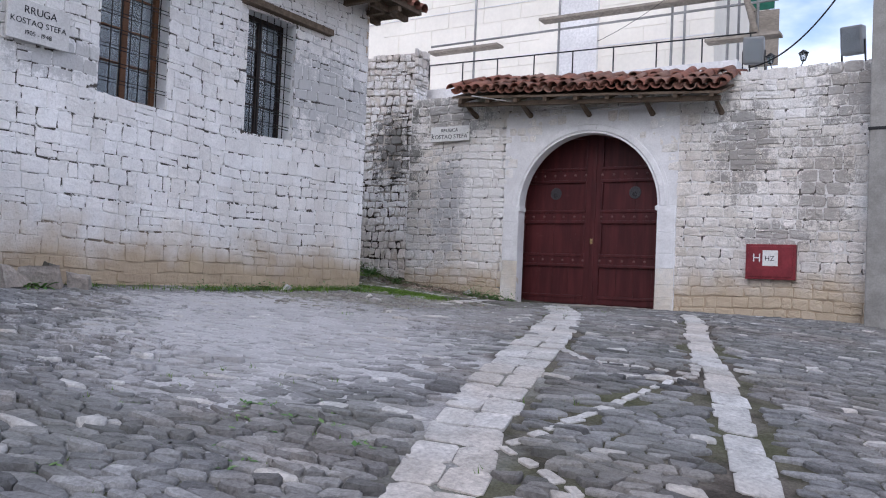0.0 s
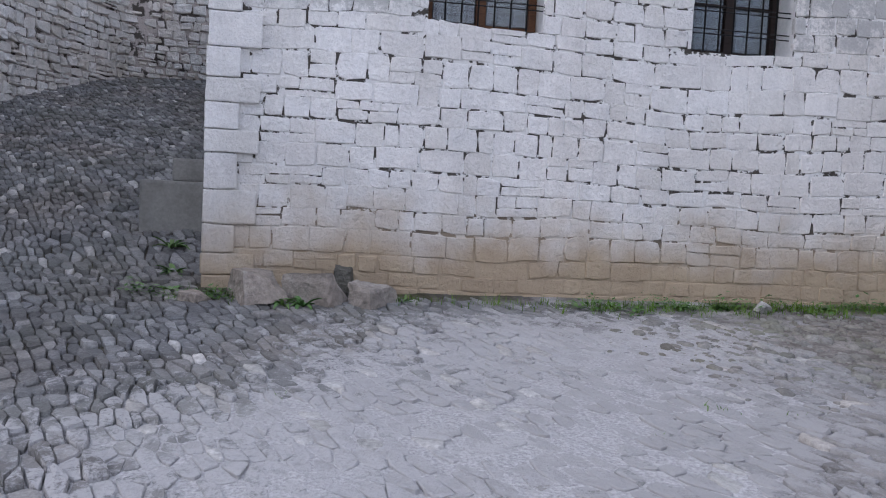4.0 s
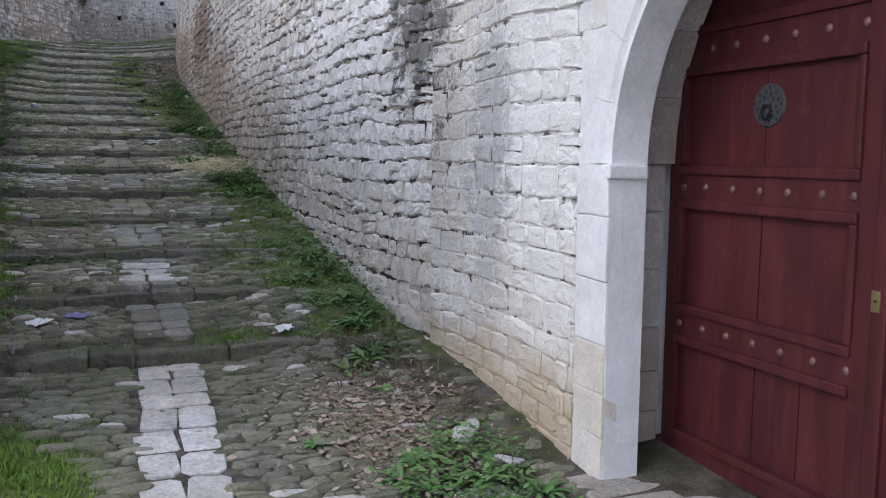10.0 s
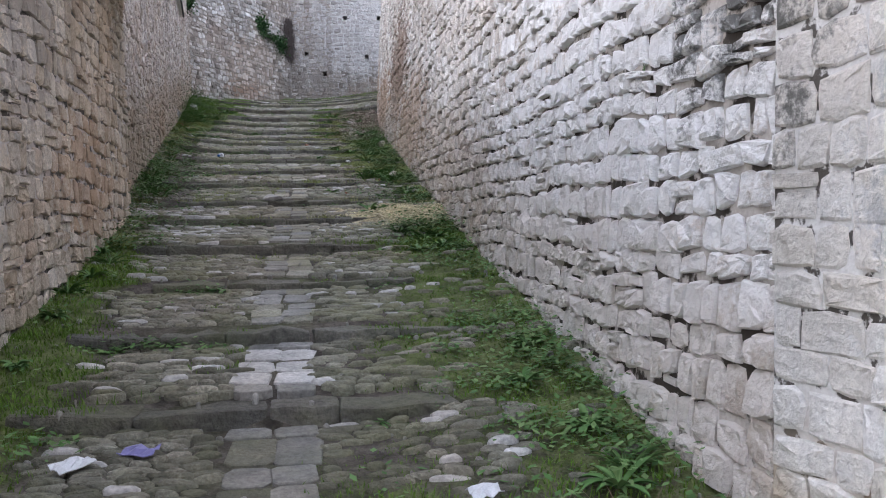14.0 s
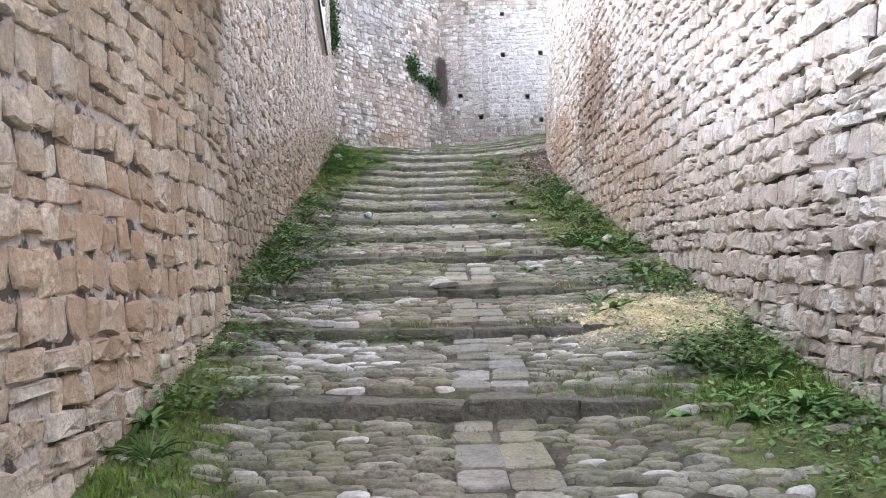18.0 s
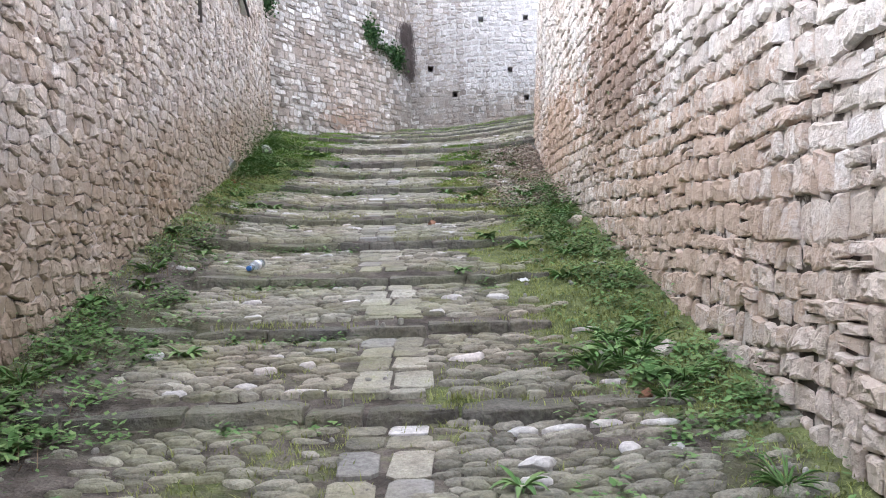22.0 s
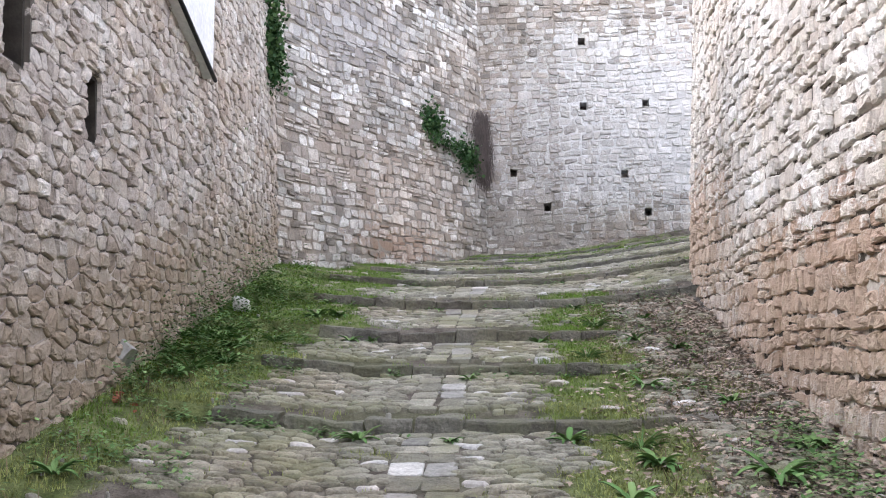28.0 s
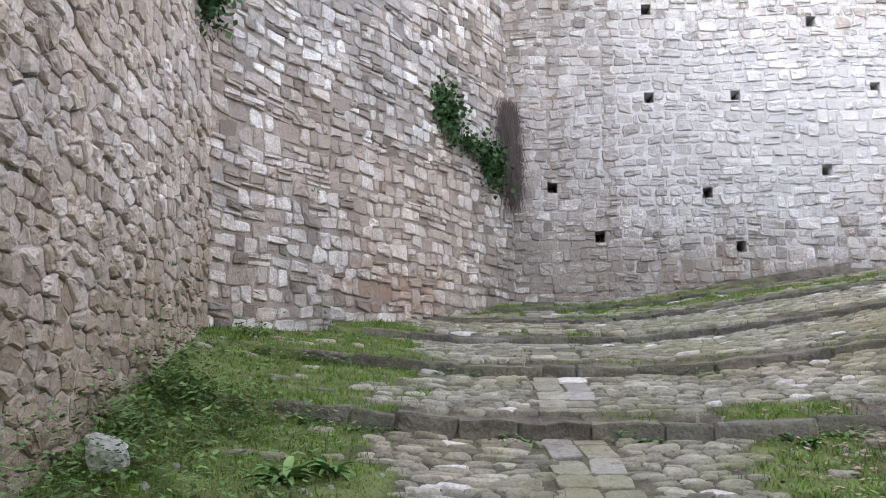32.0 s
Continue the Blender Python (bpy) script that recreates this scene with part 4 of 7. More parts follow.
def dress():
    """Stones on all the walls."""
    r = random.Random(11)
    q = lay(front, 0, front.length, lambda u: ground_z(-8.95 + u, 1.7), lambda u: 4.35, 0.140, 0.205, r, 0.0038, holes=_h, wave=0.06, ragged=0.0075, stagger=.05, split=.86)
    build_stones(wall_house, front, q, m_wash, r, (0.003, 0.014), lambda x, y, z: z, 300, tilt=.035, dressed=True)
    # whitewashed corner stones, long and short by turns
    z, k = ground_z(-8.9, 1.7) - .1, 0
    while z < 4.3:
        h = r.uniform(.15, .26)
        far = .34 if k % 2 else .2
        bm = bmesh.new()
        add_box(bm, (-8.99 + r.uniform(-.006, .006), 1.935 + r.uniform(-.004, .004), z + .003), (-8.97 + far, 2.31 - far * .55, min(z + h, 4.34) - .003), .012)
        bmesh.ops.subdivide_edges(bm, edges=[e for e in bm.edges if e.calc_length() > .1], cuts=2, use_grid_fill=True)
        for v in bm.verts:
            v.co += .006 * noise.noise_vector(v.co * 8)
        part("quoin", bm, m_wash, wall_house)
        z, k = z + h, k + 1
    r = random.Random(12)
    q = lay(flank, 0, flank.length, lambda u: 0.0, lambda u: 4.35, 0.185, 0.33, r, 0.012)
    build_stones(wall_flank, flank, q, m_wash, r, (0.010, 0.03), lambda x, y, z: y, 80)
    r = random.Random(13)
    q = lay(side, 0, side.length, lambda u: ground_z(-3.3, 1.9 + u) - 0.05, lambda u: 4.6 + .02 * u, 0.150, 0.195, r, 0.008, wave=.09, ragged=.030, stagger=.08, split=.86)
    build_stones(wall_side, side, q, m_ochre, r, (0.008, 0.034), near_lane, 300)

    def arch(a, b, va, vb):
        for u in (a, (a + b) / 2, b):
            for v in (va, (va + vb) / 2, vb):
                y = 3.0 - (u - _k)
                if v >= GZ and math.hypot(y - GC, v - GZ) < GR + 0.20:
                    return True
        return False
    r = random.Random(14)
    q = lay(gate_run, 0, gate_run.length, lambda u: ground_z(0.1, 3.4 - u) - 0.05, lambda u: 3.66, 0.146, 0.215, r, 0.0035, skip=arch, holes=[(gate_u(GC + GR + .299), gate_u(GC - GR - .299), -.6, GZ)], wave=0.055, ragged=.008, stagger=.03, split=.90)
    build_stones(wall_gate, gate_run, q, m_gate_stone, r, (0.008, 0.024), near_lane, 300, tilt=.04)
    r = random.Random(15)
    q = lay(long_run, 0, _span, lambda u: ground_z(-0.05, long_y(u)) - 0.06, long_top, 0.144, 0.145, r, 0.010, wave=.08, ragged=.026, stagger=.05, split=.88)
    build_stones(wall_long, long_run, q, m_lime, r, (0.014, 0.048), near_lane, 300, tilt=.07)
    butt = Run([(0.17, 3.39), (0.60, 3.39)])
    q = lay(butt, 0, butt.length, lambda u: 3.4, lambda u: 4.6, 0.13, 0.15, r, 0.012, wave=.05, ragged=.02)
    build_stones(wall_long, butt, q, m_lime, r, (0.012, 0.04), lambda x, y, z: z, 40)
    r = random.Random(16)
    q = rubble(old_run, 0, old_run.length, lambda u: ground_z(-4.2 - 0.09 * u, 10.9 + u) - 0.06, lambda u: line(10.9 + u) + 5.0, 0.104, 0.145, r, 0.007, holes=_os, stray=.24)
    build_stones(wall_old, old_run, q, m_rubble, r, (0.006, 0.036), near_lane, 300, tilt=.08)
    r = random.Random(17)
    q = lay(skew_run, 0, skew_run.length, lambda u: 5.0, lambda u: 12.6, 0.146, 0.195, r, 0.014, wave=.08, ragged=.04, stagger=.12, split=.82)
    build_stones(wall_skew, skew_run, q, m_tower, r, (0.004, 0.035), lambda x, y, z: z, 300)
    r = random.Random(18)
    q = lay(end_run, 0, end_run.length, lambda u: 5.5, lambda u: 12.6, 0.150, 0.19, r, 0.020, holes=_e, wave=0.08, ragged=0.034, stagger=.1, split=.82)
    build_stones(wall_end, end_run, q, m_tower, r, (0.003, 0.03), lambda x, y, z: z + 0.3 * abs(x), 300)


# masses behind the holes
box_part("wall_end_core", (-4.5, 34.72, 5.0), (9.5, 35.6, 12.6), m_mortar, None, 0)
tagged(bpy.data.objects["wall_end_core"], "solid core of the tall end wall", "wall", kind="structure")
# closed box added behind the slits so that no daylight comes through
_bm = bmesh.new()
for _lo, _hi in (((-7.3, 19.6, 4.4), (-7.1, 23.6, 8.2)), ((-7.1, 19.6, 4.4), (-5.86, 19.8, 8.2)), ((-7.1, 23.4, 4.4), (-5.92, 23.6, 8.2)), ((-7.1, 19.8, 8.0), (-5.9, 23.4, 8.2)), ((-7.1, 19.8, 4.4), (-5.9, 23.4, 4.6))):
    add_box(_bm, _lo, _hi)
tagged(part("wall_old_core", _bm, m_earth_joint), "closed box added behind the slit openings to keep daylight out", "wall", kind="structure")


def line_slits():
    """Dark linings added to the slit openings, with their shade put into the colour."""
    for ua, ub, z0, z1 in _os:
        w = empty("window_slit", old_run.at((ua + ub) / 2, z0, 0), "narrow slit opening with a dark lining that stands in for shade", "window", kind="structure")
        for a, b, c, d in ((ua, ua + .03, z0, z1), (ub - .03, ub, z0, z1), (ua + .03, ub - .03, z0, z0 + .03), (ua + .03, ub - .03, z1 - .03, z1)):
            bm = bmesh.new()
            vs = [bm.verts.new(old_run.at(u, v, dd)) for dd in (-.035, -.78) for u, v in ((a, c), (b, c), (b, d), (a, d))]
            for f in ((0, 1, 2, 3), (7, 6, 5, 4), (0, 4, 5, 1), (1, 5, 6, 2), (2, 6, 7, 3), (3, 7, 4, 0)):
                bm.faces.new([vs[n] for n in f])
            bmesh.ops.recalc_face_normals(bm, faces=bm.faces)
            under(part("lining_stone", bm, m_slit_shade), w)


line_slits()


# ---------------- paving ----------------
def bury(x, y):
    """Height of the ground and its slope."""
    z = ground_z(x, y)
    sx = max(-.3, min(.3, (ground_z(x + .06, y) - ground_z(x - .06, y)) / .12))
    sy = (ground_z(x, y + .04) - ground_z(x, y - .04)) / .08
    return z, sx, (sy if abs(sy) < .45 else 0.12)


def cobble(x, y, a, b, turn, high, rng, sides=7, flat=0.8, power=4.0):
    z, sx, sy = bury(x, y)
    ca, sa = math.cos(turn), math.sin(turn)
    rim, top = [], []
    for k in range(sides):
        w = math.tau * (k + rng.uniform(-.28, .28)) / sides
        e = 1.0 / max(abs(math.cos(w)) ** power + abs(math.sin(w)) ** power, 1e-6) ** (1 / power)
        px, py = a * e * math.cos(w) * rng.uniform(.92, 1.03), b * e * math.sin(w) * rng.uniform(.92, 1.03)
        rim.append((px * ca - py * sa, px * sa + py * ca))
    tilt = rng.uniform(-.05, .05)
    pt = lambda p, s, h: (x + p[0] * s, y + p[1] * s, z + sx * p[0] * s + sy * p[1] * s + h + tilt * p[1])
    verts = [pt(p, 1.0, -.03) for p in rim] + [pt(p, 0.985, high * .55) for p in rim] + [pt(p, flat, high * rng.uniform(.85, 1.0)) for p in rim] + [(x, y, z + high * 1.04)]
    n = sides
    faces = [(r * n + k, r * n + (k + 1) % n, (r + 1) * n + (k + 1) % n, (r + 1) * n + k) for r in range(2) for k in range(n)]
    faces += [(2 * n + k, 2 * n + (k + 1) % n, 3 * n) for k in range(n)]
    return verts, faces


def cobble_cell(poly, high, rng, flat=.84, ends=(.18, .36)):
    """A cobble with the outline of a polygon in plan."""
    cx, cy = sum(p[0] for p in poly) / len(poly), sum(p[1] for p in poly) / len(poly)
    z, sx, sy = bury(cx, cy)
    rim = []
    for k, a in enumerate(poly):
        b, c = poly[(k + 1) % len(poly)], poly[k - 1]
        f = rng.uniform(*ends)
        rim += [(a[0] + (c[0] - a[0]) * f - cx, a[1] + (c[1] - a[1]) * f - cy), (a[0] + (b[0] - a[0]) * f - cx, a[1] + (b[1] - a[1]) * f - cy)]
    tx, ty = rng.uniform(-.10, .10), rng.uniform(-.10, .10)
    pt = lambda p, s, h: (cx + p[0] * s, cy + p[1] * s, z + (sx + tx) * p[0] * s + (sy + ty) * p[1] * s + h)
    n = len(rim)
    verts = [pt(p, 1, -.035) for p in rim] + [pt(p, .985, high * .5) for p in rim] + [pt(p, flat, high * rng.uniform(.80, 1.06)) for p in rim] + [(cx, cy, z + high * rng.uniform(.96, 1.08))]
    faces = [(r * n + k, r * n + (k + 1) % n, (r + 1) * n + (k + 1) % n, (r + 1) * n + k) for r in range(2) for k in range(n)]
    return verts, faces + [(2 * n + k, 2 * n + (k + 1) % n, 3 * n) for k in range(n)]


def slab(x, y, a, b, turn, high, rng):
    """A worn paving stone, roughly squared, flush with the ground around it."""
    z, sx, sy = bury(x, y)
    ca, sa = math.cos(turn), math.sin(turn)
    rim = []
    for px, py in ((-1, -1), (1, -1), (1, 1), (-1, 1)):
        cx, cy = px * a * rng.uniform(.93, 1.03), py * b * rng.uniform(.93, 1.03)
        cut = rng.uniform(.008, .05) * min(1, min(a, b) / .09)
        pair = [(cx - px * cut, cy), (cx, cy - py * cut * rng.uniform(.5, 1.2))]
        rim += pair if px * py < 0 else pair[::-1]
    rim = [(p * ca - q * sa, p * sa + q * ca) for p, q in rim]
    n = len(rim)
    tx, ty = rng.uniform(-.03, .03), rng.uniform(-.03, .03)
    pt = lambda p, s, h: (x + p[0] * s, y + p[1] * s, z + (sx + tx) * p[0] * s + (sy + ty) * p[1] * s + h)
    verts = [pt(p, 1.0, -.03) for p in rim] + [pt(p, .995, high * .7) for p in rim] + [pt(p, .94, high + rng.uniform(-.0015, .0015)) for p in rim] + [(x, y, z + high)]
    faces = [(r * n + k, r * n + (k + 1) % n, (r + 1) * n + (k + 1) % n, (r + 1) * n + k) for r in range(2) for k in range(n)]
    return verts, faces + [(2 * n + k, 2 * n + (k + 1) % n, 3 * n) for k in range(n)]


def pour(name, pieces, material, parent, kind="stuff", smooth=True):
    verts, faces = [], []
    for vs, fs in pieces:
        o = len(verts)
        verts += vs
        faces += [tuple(k + o for k in f) for f in fs]
    if verts:
        mesh_part(name, verts, faces, material, parent, smooth=smooth, kind=kind)


STRIP_A = [(-11.6, -4.5), (-8.8, -3.4), (-6.4, -2.65), (-3.95, -1.72), (-2.4, -.9), (-.25, .1)]
STRIP_B = [(-10.4, -5.4), (-8.9, -4.9), (-5.08, -3.5), (-3.5, -3.05), (-1.6, -2.4)]
STRIP_C = [(-3.95, .03), (-2.5, .47), (-1.8, .62), (-.9, 1.0), (-.3, 1.22)]
THIN = [[(-9.11, -3.0), (-9.18, -3.73), (-9.6, -4.6)], [(-9.14, -3.77), (-7.03, -4.05), (-5.3, -3.55)], [(-7.03, -4.05), (-7.19, -3.34), (-6.6, -2.75)], [(-3.67, -.94), (-2.69, .11), (-2.45, .42)], [(-1.85, .5), (-1.0, -.55), (-.4, -1.2)]]


def off_line(x, y, pts):
    best = 9.0
    for (ax, ay), (bx, by) in zip(pts, pts[1:]):
        t = max(0, min(1, ((x - ax) * (bx - ax) + (y - ay) * (by - ay)) / ((bx - ax) ** 2 + (by - ay) ** 2)))
        best = min(best, math.hypot(x - ax - t * (bx - ax), y - ay - t * (by - ay)))
    return best


def along(pts, step, rng):
    """Places along a line with their direction."""
    for (ax, ay), (bx, by) in zip(pts, pts[1:]):
        L = math.hypot(bx - ax, by - ay)
        n = max(1, round(L / step))
        for i in range(n):
            f = (i + 0.5) / n
            yield ax + f * (bx - ax), ay + f * (by - ay), math.atan2(by - ay, bx - ax), L / n


def pave():
    strips = tagged(mesh_part("pavement", [(0, 0, -3), (.01, 0, -3), (0, .01, -3)], [(0, 1, 2)], m_paver), "cobbled lane and yard with pale paving strips", "pavement", kind="structure")
    r = random.Random(21)
    # two rows of squared stones up the middle of the lane
    y, n = 0.75, 0
    while y < 33.6:
        L = r.uniform(.17, .36)
        for k in (-1, 1):
            ly = L * r.uniform(.88, 1.0)
            x = strip_x(y) + k * 0.105 + .03 * wob(y, k, 0, .9)
            white = y < 3.5 or (4.68 < y < 5.6 and r.random() < .8) or r.random() < (.08 if y < 13 else .015)
            y0, y1 = y + L / 2 - ly / 2, y + L / 2 + ly / 2
            for i, Y in enumerate(STEPS):
                e = Y + edge_bend(i, x)
                if y0 < e + .2 and y1 > e - .02:
                    y0, y1 = (y0, e - .025) if e - y0 > y1 - e - .2 else (e + .21, y1)
            if y1 - y0 < .07:
                continue
            ly = y1 - y0
            vs, fs = slab(x + r.uniform(-.018, .018), (y0 + y1) / 2, 0.108 * r.uniform(.90, 1.04), ly / 2 - .002, r.uniform(-.09, .09), r.uniform(.008, .018), r)
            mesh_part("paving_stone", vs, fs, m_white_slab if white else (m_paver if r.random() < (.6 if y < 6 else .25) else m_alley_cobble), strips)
        y += L
    for pts, cols in ((STRIP_A, (-.1, .1)), (STRIP_B, (0,)), (STRIP_C, (-.06,))):
        for x, y, a, L in along(pts, .27, r):
            for c in cols:
                w = .104 if len(cols) > 1 else .11
                vs, fs = slab(x - math.sin(a) * c + r.uniform(-.015, .015), y + math.cos(a) * c + r.uniform(-.015, .015), L * .5 - .004, w * r.uniform(.9, 1.05), a + r.uniform(-.06, .06), r.uniform(.006, .014), r)
                mesh_part("paving_stone", vs, fs, m_white_slab, strips)
    rows = []
    for pts in THIN:
        for x, y, a, L in along(pts, .16, r):
            rows.append(slab(x, y, L * r.uniform(.3, .5), r.uniform(.022, .042), a + r.uniform(-.25, .25), r.uniform(.004, .012), r))
    pour("paving_row", rows, m_white_slab, strips, smooth=False)
    # step edges
    for i, Y in enumerate(STEPS):
        x = left_edge(Y) + (0.35 if i % 3 else 0.7) + (0.5 if Y > 21 else 0)
        stop = -0.75 - 0.35 * r.random() if Y < 26 else (0.2 if Y < 28 else 3.5)
        while x < stop:
            L = r.uniform(.24, .66)
            cx = x + L / 2
            yy = Y + edge_bend(i, cx)
            z = line(Y) + cross(cx, Y)
            bm = bmesh.new()
            add_box(bm, (-L / 2 + .006, -.02, -RISE[i] - .08), (L / 2 - .006, r.uniform(.18, .25), r.uniform(-.016, .010)), .020)
            bmesh.ops.subdivide_edges(bm, edges=[e for e in bm.edges if e.calc_length() > .07], cuts=2, use_grid_fill=True)
            for v in bm.verts:
                v.co += .017 * noise.noise_vector(v.co * 9 + Vector((x * 7, i * 3, 0)))
                v.co += Vector((0, .026 * wob(v.co.x * 5 + i, v.co.z * 6, x), .022 * wob(v.co.x * 6, v.co.y * 6, x + i)))
            slope = (edge_bend(i, cx + .1) - edge_bend(i, cx - .1)) / .2
            tilt = (cross(cx + .1, Y) - cross(cx - .1, Y)) / .2
            bmesh.ops.transform(bm, matrix=pose(cx, yy + r.uniform(-.014, .014), z, 0, -math.degrees(math.atan(tilt)), math.degrees(math.atan(slope)) + r.uniform(-4, 4)), verts=bm.verts)
            part("step_kerb", bm, m_kerb, strips, smooth=False)
            x += L
    # cobbles of the lane, in rows across it
    near, rest, pale = [], [], []
    pts = scatter(-6.2, 4.2, .8, 34.2, lambda v: .047 if 3.5 < v < 8.5 else .06, .15, r, .2, .05)
    for (px, py), poly in zip(pts, cells(pts, 2.5, .24)):
        right = .12 if py < 27.5 else 3.6
        if not poly or py < .9 or py > 34 or px > right or px < (left_edge(max(py, 1.9)) + .05 if py > 1.9 else -3.4):
            continue
        if abs(px - strip_x(py)) < .235 or off_line(px, py, STRIP_C) < .2 or any(abs(py - Y - .095 - edge_bend(i, px)) < .115 for i, Y in enumerate(STEPS)):
            continue
        if r.random() < min(.97, lush(px, py) * 1.25) or (px > -.6 and py < 26 and r.random() < .5) or (py > 2.2 and px < left_edge(py) + (.85 if 12.2 < py < 20 else .22 if 7 < py < 12.2 else .5) + .35 * wob(px, py, 2, .9) and r.random() < (.6 if 7 < py < 12.2 else .85)):
            continue
        piece = cobble_cell(shrink(poly, r.uniform(.005, .014)), r.uniform(.012, .034), r, .76)
        (pale if r.random() < (.3 if 9.3 < py < 11.9 and px < -2.5 + .5 * wob(px, py, 5, .8) else .06 if py < 14 else .04) else near if len(near) < 300 and py > 2 and px > -3.2 else rest).append(piece)
    for vs, fs in near:
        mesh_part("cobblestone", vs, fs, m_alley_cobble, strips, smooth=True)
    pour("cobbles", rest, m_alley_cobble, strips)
    pour("pale_cobbles", pale, m_white_slab, strips)
    # cobbles of the yard: flat, on edge, in wavering rows across the pale strips
    some, pale = [], []
    ca, sa = math.cos(radians(112)), math.sin(radians(112))
    pts = scatter(-9.5, 16, -6.5, 16.5, .062, .155, r, .22, .05)
    pts = [p for p in pts if -15 < p[0] * ca - p[1] * sa < .4 and -8.4 < p[0] * sa + p[1] * ca < 11.5]
    for (u, v), poly in zip(pts, cells(pts, 2.4, .25)):
        cx, cy = u * ca - v * sa, u * sa + v * ca
        if not poly or cx > .22 or cy > 1.75 and cx > -9.0 - .06 * max(0, cy - 2) or cy > .85 and cx > -3.4 or cy > 2.5 and cx < -13.0:
            continue
        if off_line(cx, cy, STRIP_A) < .25 or off_line(cx, cy, STRIP_B) < .2 or off_line(cx, cy, STRIP_C) < .2 or any(off_line(cx, cy, t) < .08 for t in THIN):
            continue
        dusty = 1.3 * off_line(cx, cy, [(-6.3, .9), (-7.4, -.7), (-8.2, -1.8)]) + wob(cx, cy, 3, .8) * 1.2 + wob(cx, cy, 5, 2.5) * .6
        if dusty < 1.5 and r.random() < .2 or (cx > -5.5 + .3 * wob(cx, cy, 1, 1.2) and cy > -.5 and cx < -2.6 and r.random() < .95):
            continue
        h = (r.uniform(.010, .028) if cx > -9 else r.uniform(.012, .042)) if dusty > 1.8 else r.uniform(.002, .011)
        plan = [(a * ca - b * sa, a * sa + b * ca) for a, b in shrink(poly, r.uniform(.004, .012))]
        (pale if r.random() < .035 else some).append(cobble_cell(plan, h, r, .88, (.06, .2)))
    pour("yard_cobbles", some, m_cobble, strips, smooth=False)
    pour("pale_yard_cobbles", pale, m_white_slab, strips)
    return strips

